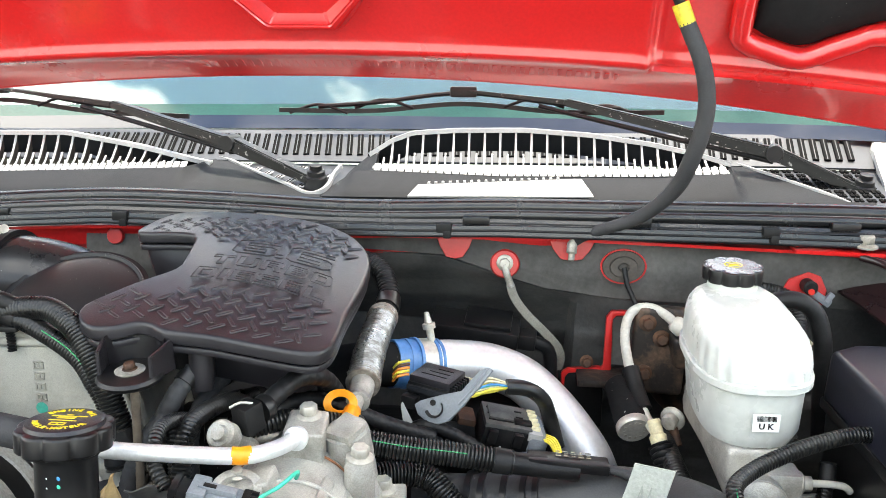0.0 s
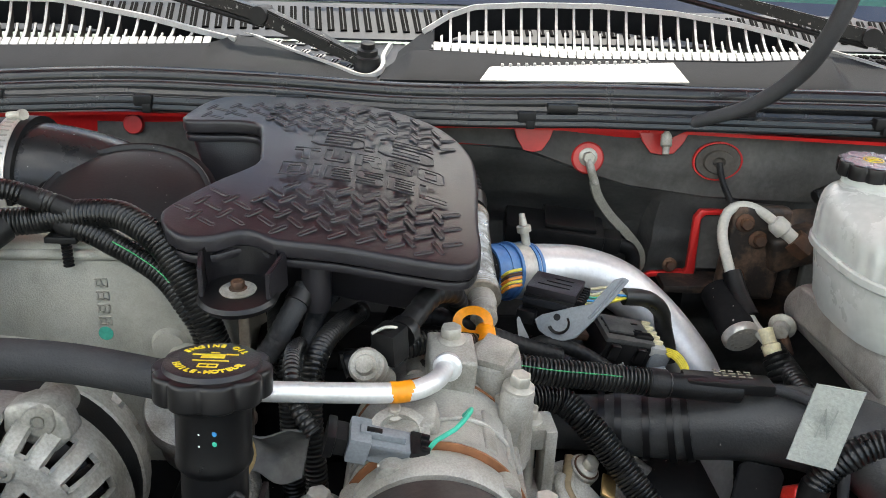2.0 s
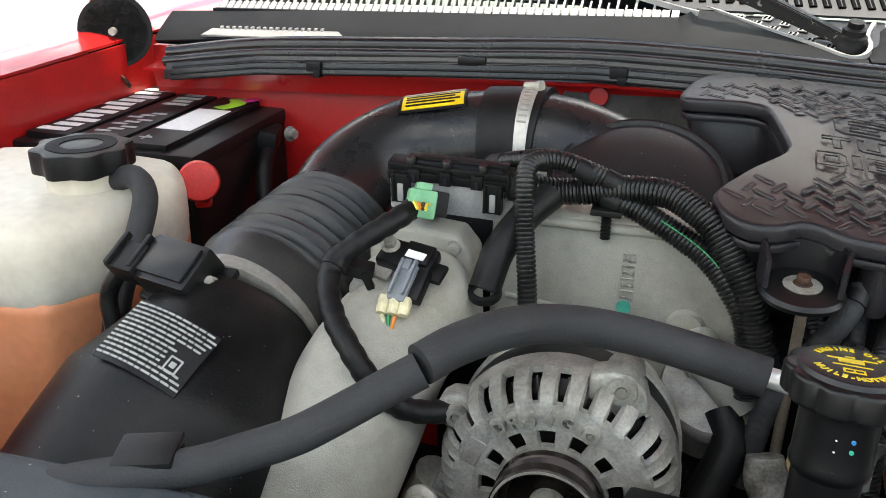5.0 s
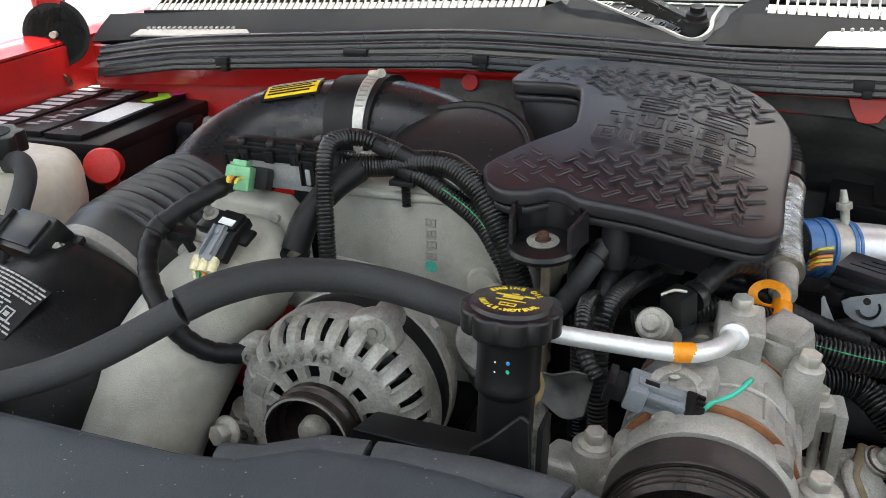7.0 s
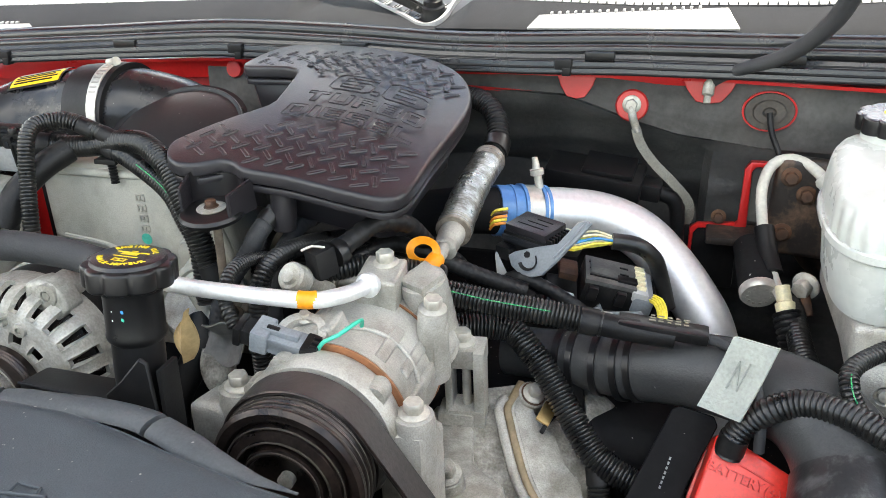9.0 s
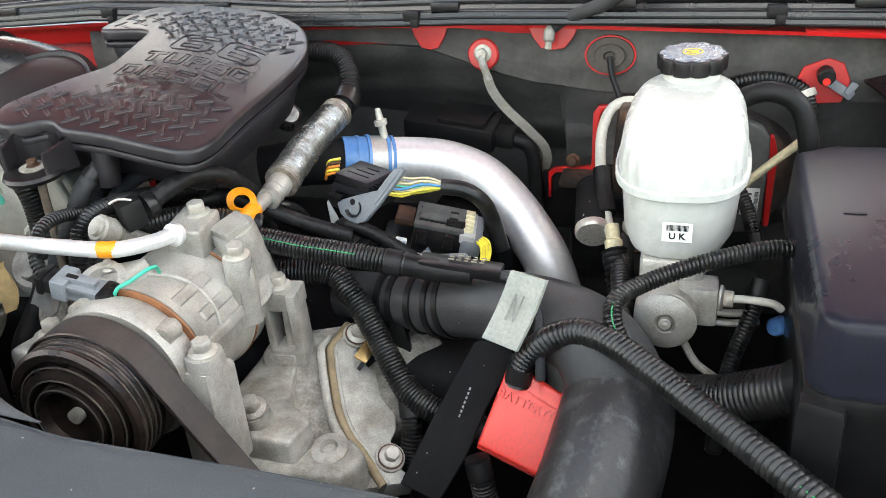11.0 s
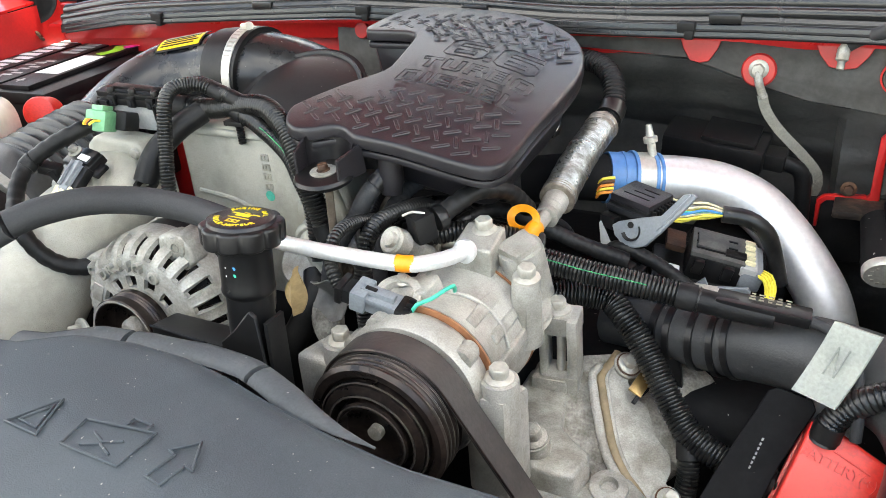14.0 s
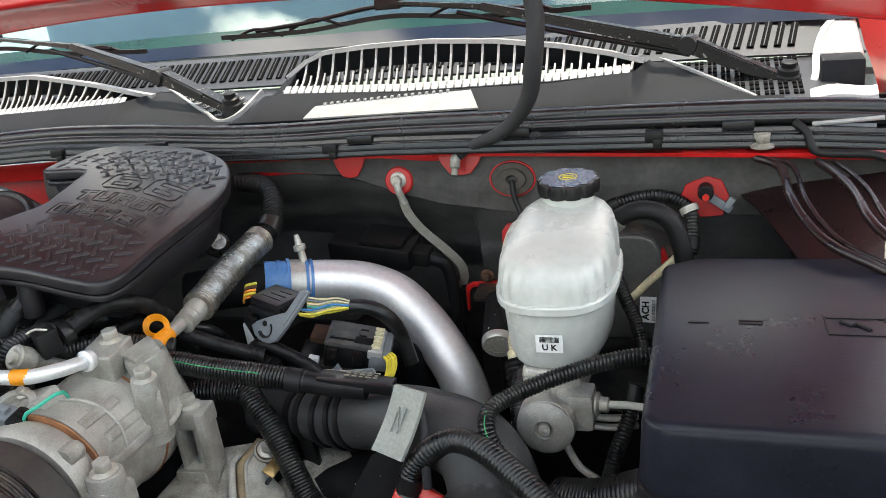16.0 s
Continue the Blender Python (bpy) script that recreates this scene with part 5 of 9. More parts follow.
def bend_label(ob):
    for v in ob.data.vertices:
        p = lm.inverted() @ (v.co + ob.location)
        v.co += lz * (-(p.x ** 2) / 0.19 - (p.y ** 2) / 0.6 + 0.0095)
    return ob


lbl = bend_label(part("label_plate", grid(lambda u, v: lm @ Vector((-0.035 + 0.070 * u, -0.025 + 0.050 * v, 0)), 14, 8, 0.001), BLACK, abox, "black label with grey print"))
rows = []
for k in range(13):
    yy = 0.0225 - k * 0.0036
    x = -0.0335
    random.seed(k)
    while x < (0.030 if k < 5 or k > 9 else 0.012):
        w2 = random.uniform(0.0025, 0.008)
        rows.append((x + w2 / 2, yy, w2, 0.0015))
        x += w2 + 0.0012
rows += [(0.022, -0.003, 0.009, 0.0012), (0.022, -0.013, 0.009, 0.0012), (0.0178, -0.008, 0.0012, 0.010), (0.0262, -0.008, 0.0012, 0.010), (0.022, -0.008, 0.004, 0.004)]
bend_label(bars(rows, lm @ Matrix.Translation((0, 0, 0.0006)), 0.0004, SILVERL, "label_print", lbl))

# battery
bat = thing("battery", (-1.06, 1.01, 1.0), "black car battery with worn printed labels", "battery")
bm = box(0.240, 0.285, 0.205, at(-1.05, 1.01, 1.105, 0, 0, 3), 0.006)
part("case", bm, BLACK, bat)
bm = box(0.245, 0.290, 0.018, at(-1.05, 1.01, 1.203, 0, 0, 3), 0.004)
part("lid", bm, BLACK, bat)
for dx in (-0.066, 0.0, 0.066):
    part("lid_panel", box(0.058, 0.262, 0.008, at(-1.060 + dx, 1.008, 1.2155, 0, 0, 3), 0.002), BLACK, bat)
rows = [(0.004 * (k % 3) - 0.004, -0.11 + k * 0.0215, 0.040 - 0.006 * (k % 2), 0.013) for k in range(11)]
for r0 in rows:
    bars([r0], at(-1.126, 1.006, 1.2197, 0, 0, 3), 0.0005, WHITE, "brand_bar", bat, "plain silver-white printed bar")
for bar in [(0, 0.040 + 0.017 * k, 0.036 - 0.008 * (k % 2), 0.010) for k in range(5)] + [(-0.010 + 0.010 * (k % 3), -0.10 + 0.011 * k, 0.020, 0.006) for k in range(9)]:
    bars([bar], at(-1.060, 1.008, 1.2197, 0, 0, 3), 0.0004, SILVERL, "print_bar", bat)
bars([(0, -0.02, 0.046, 0.10)], at(-0.994, 1.008, 1.2197, 0, 0, 3), 0.0005, WHITE, "sticker", bat, "white paper sticker")
part("leaf_print", tube([(-0.995, 1.045, 1.2205), (-0.985, 1.075, 1.2205), (-1.0, 1.10, 1.2205)], 0.011, 8, flat=0.05), LIME, bat)
part("petal_print", tube([(-0.985, 1.09, 1.221), (-0.975, 1.105, 1.221), (-0.98, 1.12, 1.221)], 0.010, 8, flat=0.05), PINK, bat)
bars([(0, 0, 0.016, 0.003), (0, 0, 0.003, 0.016)], at(-1.0, 0.900, 1.2197, 0, 0, 3), 0.0006, SILVERL, "plus_sign", bat)
bc = thing("battery_cable_clamp", (-0.925, 1.06, 1.19), "black covered battery cable clamp with a bolt", "cable clamp")
part("clamp_body", box(0.03, 0.055, 0.030, at(-0.932, 1.055, 1.185, 0, 10, 20), 0.006), RUBBER, bc)
hex_bolt((-0.905, 1.065, 1.19), (1, -0.3, 0.1), 0.007, bc, CASTD)
part("cable", tube([(-0.925, 1.045, 1.18), (-0.915, 1.01, 1.15), (-0.90, 0.98, 1.08), (-0.89, 0.96, 0.95)], 0.011, 12), RUBBER, bc)

# coolant tank
tank = thing("coolant_tank", (-0.92, 0.74, 1.0), "milky plastic coolant tank with a black cap", "coolant tank")
TP = [(-1.09, 0.60), (-1.0, 0.57), (-0.88, 0.59), (-0.845, 0.66), (-0.846, 0.75), (-0.885, 0.805), (-1.01, 0.81), (-1.09, 0.78)]
part("body", slab(TP, 1.150, 1.238, None, 0.030, 5, 1.0), TANKM, tank)
part("filled_body", slab([(-0.97 + (x + 0.97) * 0.998, 0.69 + (y - 0.69) * 0.998) for x, y in TP], 0.98, 1.172, None, 0.012, 3, 0.97), surf("amber_filled_plastic", (0.62, 0.22, 0.10), 0.4, mix=0.5, scale=9, col2=(0.70, 0.33, 0.17), bump=0.1, bscale=90, sub=0.2, grain=0.06), tank, "lower half showing orange coolant")
part("neck", lathe([(0.034, 0), (0.034, 0.022), (0.030, 0.024)], axes((-0.912, 0.700, 1.234), (0, 0, 1)), 28), TANKM, tank)
m = axes((-0.912, 0.700, 1.252), (0, 0, 1))
lobed = [((0.041 + 0.003 * math.cos(8 * a)) * math.cos(a), (0.041 + 0.003 * math.cos(8 * a)) * math.sin(a)) for a in np.linspace(0, 2 * math.pi, 64, endpoint=False)]
part("cap", slab(lobed, 0, 0.022, m, 0.003, 2), BLACK, tank, "black screw cap")
part("cap_print", ring(0.018, 0.030, 0.022, 0.0228, m, 40), GREYPL, tank)
th = thing("coolant_hose", (-0.84, 0.69, 1.2), "black rubber hose from the coolant tank", "hose")
part("hose", tube([(-0.880, 0.700, 1.245), (-0.855, 0.693, 1.252), (-0.832, 0.675, 1.243), (-0.826, 0.650, 1.215), (-0.832, 0.625, 1.17), (-0.84, 0.60, 1.08)], 0.0105, 14), FOAM, th)
plug = thing("red_terminal_cap", (-0.90, 0.86, 1.19), "bright red plastic terminal cap beside the coolant tank", "terminal cap")
part("cap", lathe([(0.0, -0.03), (0.021, -0.03), (0.022, 0.012), (0.020, 0.016), (0.012, 0.0165), (0.0, 0.0165)], axes((-0.897, 0.845, 1.196), (0.55, -0.75, 0.25)), 28), REDPL, plug)
part("tab", box(0.018, 0.014, 0.03, at(-0.905, 0.862, 1.175, 0, 0, 30), 0.004), REDPL, plug)

# ---------------------------------------------------------------- engine front
man = thing("intake_manifold_casting", (-0.45, 0.80, 1.0), "pale sand-cast aluminium manifold with a casting number", "engine casting")
MP = [(-0.550, 0.98), (-0.550, 1.238), (-0.540, 1.246), (-0.40, 1.246), (-0.372, 1.232), (-0.338, 1.190), (-0.320, 1.10), (-0.33, 0.98)]
m = axes((0, 0.760, 0), (0, -1, 0.0))
m = Matrix(((1, 0, 0, 0), (0, 0, 1, 0.86), (0, 1, 0, 0), (0, 0, 0, 1)))
part("body", slab([(x, z) for x, z in MP], -0.11, 0.0, m, 0.008, 3), CASTW, man)
part("boss", lathe([(0.0, 0), (0.016, 0), (0.013, 0.006), (0.0, 0.007)], axes((-0.385, 0.7505, 1.160), (0, -1, 0)), 24), CASTW, man)
part("boss", lathe([(0.0, 0), (0.010, 0), (0.008, 0.006), (0.0, 0.007)], axes((-0.352, 0.7505, 1.205), (0, -1, 0)), 20), CASTW, man)
part("edge_bead", tube([(-0.535, 0.751, 1.236), (-0.45, 0.750, 1.237), (-0.405, 0.750, 1.236), (-0.378, 0.750, 1.224), (-0.352, 0.750, 1.192), (-0.336, 0.750, 1.14)], 0.0045, 10), CASTW, man)
part("cast_rib", tube([(-0.535, 0.7505, 1.165), (-0.49, 0.7500, 1.160), (-0.46, 0.7505, 1.150)], 0.0030, 8), CASTW, man)
fl = Matrix(((0, -1, 0, -0.4345), (0, 0, -1, 0.7502), (1, 0, 0, 1.197), (0, 0, 0, 1)))
for k in range(4):
    bars([(k * 0.011 - 0.016, s_ * 0.0042, 0.0070, 0.0016) for s_ in (-1, 0, 1)] + [(k * 0.011 - 0.016 + e_ * 0.0030, 0.0, 0.0014, 0.0098) for e_ in (-1, 1)], fl, 0.0016, CASTW, "casting_mark", man)
part("paint_dab", lathe([(0.0, 0), (0.006, 0), (0.0, 0.001)], axes((-0.4355, 0.7494, 1.170), (0, -1, 0)), 14), surf("teal_paint_dab", (0.05, 0.36, 0.26), 0.5), man)
part("top_deck", box(0.20, 0.12, 0.02, at(-0.45, 0.83, 1.236), 0.006), CASTW, man)

stat = thing("thermostat_housing", (-0.59, 0.66, 1.0), "cast aluminium coolant outlet with a wide pipe", "engine casting")
SP = [(-0.640, 1.13), (-0.640, 1.226), (-0.625, 1.238), (-0.565, 1.234), (-0.552, 1.218), (-0.548, 1.13)]
m = Matrix(((1, 0, 0, 0), (0, 0, 1, 0.735), (0, 1, 0, 0), (0, 0, 0, 1)))
part("plate", slab(SP, -0.035, 0.0, m, 0.006, 3), CASTW, stat)
part("dome", lathe([(0.048, -0.03), (0.050, 0.0), (0.046, 0.018), (0.032, 0.032), (0.0, 0.037)], axes((-0.592, 0.672, 1.186), (0, -0.35, 0.9)), 36), CASTW, stat)
part("pipe", tube([(-0.590, 0.680, 1.170), (-0.600, 0.632, 1.160), (-0.610, 0.585, 1.125), (-0.622, 0.54, 1.07), (-0.632, 0.51, 1.0), (-0.64, 0.49, 0.9)], lambda s, w: 0.048 + 0.006 * min(1, s / 0.1), 40), CASTW, stat)
part("pipe_seam", tube([(-0.6, 0.591, 1.190), (-0.618, 0.54, 1.136), (-0.636, 0.50, 1.074)], 0.0035, 8), CAST, stat)
part("boss", lathe([(0.0, 0), (0.006, 0), (0.005, 0.003), (0.0, 0.0035)], axes((-0.566, 0.699, 1.224), (0, -1, 0)), 18), CAST, stat)

# harness box with a green plug
TRAYG = surf("light_grey_tray", (0.34, 0.345, 0.345), 0.55, mix=0.6, scale=40, col2=(0.42, 0.42, 0.41), bump=0.2, bscale=400)
hb = thing("harness_connector_box", (-0.58, 0.715, 1.26), "black and grey harness box with a pale green plug", "connector")
hm = at(-0.580, 0.737, 1.263, 8, 2, 4)
part("tray", box(0.104, 0.016, 0.036, hm @ Matrix.Translation((0, 0.002, -0.008)), 0.003), TRAYG, hb, "grey plastic tray")
part("lid", box(0.106, 0.018, 0.007, hm @ Matrix.Translation((0, 0.002, 0.0135)), 0.0015), BLACK, hb)
part("lid_step", box(0.082, 0.009, 0.005, hm @ Matrix.Translation((0.004, 0.0055, 0.0185)), 0.0015), DUSTBLK, hb)
part("lid_rail", box(0.070, 0.003, 0.003, hm @ Matrix.Translation((0.006, -0.002, 0.0175)), 0.0008), GREYPL, hb)
part("end_lug", box(0.022, 0.020, 0.016, hm @ Matrix.Translation((0.062, 0.006, 0.004)), 0.003), RUBBER, hb)
part("lid_skirt", box(0.106, 0.004, 0.008, hm @ Matrix.Translation((0, -0.0065, 0.007)), 0.001), BLACK, hb)
for k in range(3):
    part("lid_clip", box(0.010, 0.006, 0.012, hm @ Matrix.Translation((-0.030 + k * 0.026, -0.0090, 0.009)), 0.0015), BLACK, hb)
    part("clip_gap", box(0.004, 0.003, 0.007, hm @ Matrix.Translation((-0.030 + k * 0.026, -0.0115, 0.008)), 0.0005), GREYPL, hb)
for dx in (-0.040, 0.036):
    part("latch", box(0.016, 0.006, 0.026, hm @ Matrix.Translation((dx, -0.0120, -0.002)), 0.002), BLACK, hb)
    part("latch_slot", box(0.005, 0.003, 0.016, hm @ Matrix.Translation((dx, -0.0145, -0.005)), 0.001), SILVERL, hb)
    for sx in (-0.0062, 0.0062):
        part("latch_arm", box(0.0026, 0.004, 0.024, hm @ Matrix.Translation((dx + sx, -0.0148, -0.002)), 0.0008), DUSTBLK, hb)
for dx in (-0.034, -0.004, 0.026):
    part("lid_knob", lathe([(0.0, 0.006), (0.003, 0.006), (0.0042, 0.004), (0.0042, 0.0)], hm @ at(dx, -0.004, 0.0165), 12), GLOSSBLK, hb)
gm = at(-0.590, 0.688, 1.262, -20, 10, 20)
part("green_plug", box(0.022, 0.030, 0.022, gm, 0.003), GREEN, hb, "pale green plug")
part("green_latch", box(0.012, 0.024, 0.006, gm @ Matrix.Translation((0, 0, 0.013)), 0.001), GREEN, hb)
part("plug_socket", box(0.020, 0.034, 0.020, gm @ Matrix.Translation((0.012, 0.026, 0.002)), 0.002), BLACK, hb)
for k, mt in enumerate((YWIRE, OWIRE, RUST, YWIRE)):
    part("wire", tube([gm @ Vector((-0.006 + 0.004 * k, -0.012, 0)), gm @ Vector((-0.006 + 0.003 * k, -0.022, 0.0)), gm @ Vector((-0.004 + 0.002 * k, -0.030, -0.004))], 0.0014, 6), mt, hb)
LEAD = [(-0.594, 0.676, 1.261), (-0.598, 0.662, 1.259), (-0.614, 0.640, 1.250), (-0.631, 0.622, 1.236), (-0.630, 0.604, 1.224), (-0.617, 0.584, 1.211), (-0.602, 0.570, 1.202), (-0.585, 0.562, 1.185), (-0.570, 0.566, 1.165), (-0.553, 0.576, 1.153), (-0.53, 0.59, 1.150), (-0.505, 0.60, 1.155)]
part("lead", corr(LEAD, 0.0086, 0.013, 0.0008, 14), RUBBER, hb, "taped black lead")
part("tape_band", tube([(-0.628, 0.6255, 1.239), (-0.631, 0.622, 1.236), (-0.632, 0.616, 1.232)], 0.0096, 12), BLACK, hb)
lc = thing("lead_clip", (-0.618, 0.632, 1.222), "small black clip holding the taped lead, with a rusty boss", "clip")
part("body", box(0.022, 0.014, 0.010, at(-0.619, 0.634, 1.226, 10, 15, 20), 0.002), BLACK, lc)
part("prong", box(0.006, 0.006, 0.016, at(-0.612, 0.632, 1.219, 10, -20, 20), 0.001), BLACK, lc)
part("boss", lathe([(0.0, 0.0), (0.008, 0.0), (0.009, -0.006), (0.009, -0.03)], axes((-0.622, 0.640, 1.208), (0.1, -0.6, 0.7)), 16), CASTD, lc, "dull metal boss")

# pressure sensor with a cream plug
ps = thing("pressure_sensor", (-0.58, 0.64, 1.22), "black sensor with a grey and cream plug on the coolant outlet", "sensor")
sm = at(-0.585, 0.650, 1.232, 25, 5, -8)
part("body", box(0.052, 0.028, 0.012, sm, 0.0025), GLOSSBLK, ps)
part("body_step", box(0.026, 0.022, 0.005, sm @ Matrix.Translation((0.010, 0.002, 0.008)), 0.0015), GLOSSBLK, ps)
part("side_ear", box(0.014, 0.020, 0.006, sm @ Matrix.Translation((0.030, -0.004, -0.004)), 0.002), BLACK, ps)
part("flange", box(0.022, 0.014, 0.004, sm @ Matrix.Translation((-0.020, -0.018, -0.006)), 0.001), CASTD, ps)
part("label", box(0.018, 0.008, 0.0008, sm @ Matrix.Translation((0.010, -0.002, 0.0108)), 0.0), WHITE, ps)
hex_bolt(sm @ Vector((-0.019, 0.004, 0.005)), sm.to_3x3() @ Vector((0, 0, 1)), 0.006, ps, CASTD)
part("plug", box(0.018, 0.036, 0.013, at(-0.579, 0.622, 1.220, 38, 0, -8), 0.002), GREYC, ps, "grey plug with latch")
for dx in (-0.006, 0.006):
    part("latch_rail", box(0.0026, 0.034, 0.006, at(-0.579 + dx, 0.6205, 1.2285, 38, 0, -8), 0.0008), GREYC, ps)
part("plug_cover", box(0.012, 0.030, 0.012, at(-0.566, 0.624, 1.219, 38, 0, -8), 0.002), BLACK, ps)
part("plug_latch", box(0.007, 0.010, 0.005, at(-0.579, 0.632, 1.2345, 38, 0, -8), 0.001), GREYC, ps)
for k in range(3):
    part("wire_seal", lathe([(0.0, -0.008), (0.0052, -0.008), (0.0056, -0.002), (0.0050, 0.0), (0.0056, 0.003), (0.0046, 0.008), (0.0, 0.008)], axes((-0.591 + 0.0095 * k, 0.604 + 0.0006 * k, 1.2075), (0.05, -0.78, -0.62)), 14), CREAM, ps, "cream wire seal")
for k, mt in enumerate((CREAM, GREENS, OWIRE)):
    part("wire", tube([(-0.590 + 0.006 * k, 0.598, 1.202), (-0.585 + 0.003 * k, 0.592, 1.192), (-0.580, 0.590, 1.178)], 0.0018, 6), mt, ps)
part("lead", tube([(-0.580, 0.591, 1.182), (-0.572, 0.592, 1.16), (-0.565, 0.60, 1.12)], 0.0065, 10), LOOM, ps)
ps.scale = (0.84, 0.84, 0.84)
ps.location = (-0.583, 0.644, 1.221)

# stub hose in front of the manifold
sh = thing("vent_hose", (-0.53, 0.68, 1.2), "short black rubber vent hose with an open end", "hose")
part("hose", tube([(-0.500, 0.742, 1.262), (-0.515, 0.718, 1.250), (-0.528, 0.692, 1.230), (-0.534, 0.675, 1.204)], 0.0125, 16), RUBBER, sh)
part("mouth", ring(0.009, 0.0132, -0.002, 0.004, axes((-0.534, 0.6755, 1.203), (0, 0.4, -1)), 24), RUBBER, sh)

# foam-sleeved line, aluminium line, compressor
line = thing("ac_suction_line", (-0.45, 0.6, 1.1), "foam-sleeved aluminium refrigerant line with an orange tape band", "pipe")
FO = [(-0.74, 0.405, 1.168), (-0.68, 0.418, 1.186), (-0.635, 0.437, 1.191), (-0.612, 0.455, 1.194), (-0.586, 0.467, 1.203), (-0.564, 0.487, 1.212), (-0.547, 0.500, 1.221), (-0.528, 0.513, 1.231), (-0.511, 0.536, 1.236), (-0.484, 0.568, 1.236), (-0.452, 0.598, 1.227), (-0.415, 0.611, 1.219), (-0.377, 0.610, 1.214), (-0.333, 0.607, 1.2065)]
part("foam_sleeve", tube([(x, y, z - 0.0035) for x, y, z in FO[:8]], 0.0112, 20), FOAM, line)
part("foam_sleeve", tube(FO[7:], 0.0128, 20), FOAM, line)
clip = thing("line_clip", (-0.68, 0.456, 1.18), "black plastic clip over the foam-sleeved line", "clip")
part("cap", box(0.036, 0.026, 0.005, at(-0.660, 0.432, 1.1955, 8, -6, 14), 0.002), BLACK, clip)
part("side", box(0.036, 0.004, 0.030, at(-0.663, 0.444, 1.180, 8, -6, 14), 0.001), BLACK, clip)
AL = [(-0.345, 0.608, 1.208), (-0.30, 0.607, 1.203), (-0.24, 0.612, 1.199), (-0.195, 0.620, 1.1955), (-0.178, 0.632, 1.194), (-0.168, 0.652, 1.191), (-0.165, 0.672, 1.188)]
part("bare_tube", tube(AL, 0.0068, 18), ALU, line)
part("tape_band", tube([(-0.2025, 0.6185, 1.1962), (-0.196, 0.6198, 1.1956), (-0.1885, 0.6235, 1.1952)], 0.0072, 18), ORANGE, line, "orange tape band")

# alternator
alt = thing("alternator", (-0.459, 0.62, 1.0), "grey cast aluminium alternator with radial vents and black pulley", "alternator")
ALTC = surf("alternator_casting", (0.37, 0.36, 0.325), 0.5, metal=0.25, mix=0.85, scale=24, col2=(0.19, 0.178, 0.15), bump=0.5, bscale=450, grain=0.14)
AM = axes((-0.456, 0.567, 1.114), (0.03, -1, 0.06))
R = 0.083


def turned(rings, count, per, gap, lo, hi, lift=0.0):
    """A turned shell through (radius, height) rings, with count openings between the rings lo and hi; gap: the cells of each pitch that are open."""
    bm = bmesh.new()
    n = count * per
    vs = []
    for q, (r, h) in enumerate(rings):
        row = []
        for k in range(n):
            c = k % per
            up = lift if q in (lo, hi) and gap[0] <= c <= gap[1] else 0.0
            up = max(up, lift * 0.8 if lo < q < hi and c in gap else 0.0)
            a = 2 * math.pi * (k + (0.35 if q in (lo, hi) and c == gap[0] else -0.35 if q in (lo, hi) and c == gap[1] else 0)) / n
            row.append(bm.verts.new(AM @ Vector(((r + up * 0.4) * math.cos(a), (r + up * 0.4) * math.sin(a), h + up))))
        vs.append(row)
    fs = []
    for q in range(len(rings) - 1):
        for k in range(n):
            if lo <= q < hi and gap[0] <= k % per < gap[1]:
                continue
            fs.append(bm.faces.new((vs[q][k], vs[q + 1][k], vs[q + 1][(k + 1) % n], vs[q][(k + 1) % n])))
    bm.normal_update()
    bmesh.ops.solidify(bm, geom=fs, thickness=0.0045)
    return bm


SHOULDER = [(0.0535, 0.0), (0.060, -0.0004), (0.0645, -0.0010), (0.0672, -0.0018), (0.0690, -0.0026), (0.0725, -0.0052), (0.0760, -0.0090), (0.0786, -0.0135), (0.0802, -0.0180), (0.0812, -0.0215), (0.0822, -0.0260), (0.0830, -0.0330), (0.0830, -0.0460), (0.0800, -0.0480)]
altf = part("front_case", turned(SHOULDER, 26, 10, (2, 7), 3, 10, 0.0012), ALTC, alt, sharp=50)
part("hub_case", turned([(0.0280, 0.0012), (0.0340, 0.0012), (0.0375, 0.0008), (0.0430, 0.0004), (0.0490, 0.0), (0.0515, 0.0), (0.0537, 0.0)], 13, 10, (2, 8), 2, 4, 0.0008), ALTC, alt, sharp=50)
# near-black disc: the shade inside the case is put into its colour
part("inner_dark", lathe([(0.0, -0.020), (0.064, -0.020), (0.074, -0.026), (0.074, -0.04), (0, -0.04)], AM, 40), surf("shaded_winding", (0.016, 0.011, 0.009), 0.5, metal=0.3, mix=0.8, scale=60, col2=(0.006, 0.006, 0.006)), alt, "windings behind the vents, shade put into their near-black colour")
for k in range(66):
    m = AM @ Matrix.Rotation(2 * math.pi * k / 66, 4, 'Z')
    part("winding", box(0.018, 0.0016, 0.004, m @ Matrix.Translation((0.0680, 0, -0.0215)) @ Matrix.Rotation(radians(24), 4, 'Y'), 0.0), PULLEY, alt)
part("stator", lathe([(R * 0.93, -0.075), (R * 0.975, -0.072), (R * 0.975, -0.044), (R * 0.93, -0.042)], AM, 48), BLACK, alt, "black laminated stator band")
part("rear_case", turned([(0.0805, -0.0700), (0.0825, -0.0715), (0.0828, -0.0780), (0.0822, -0.0840), (0.0805, -0.0920), (0.0780, -0.0990), (0.0740, -0.1060), (0.0660, -0.1130), (0.0400, -0.1180)], 22, 10, (2, 7), 3, 6, 0.0010), ALTC, alt, sharp=50)
# black disc stands in for the shade behind the rear vents
part("rear_dark", lathe([(0.0, -0.080), (0.074, -0.080), (0.070, -0.100), (0.0, -0.108)], AM, 36), BLACK, alt)
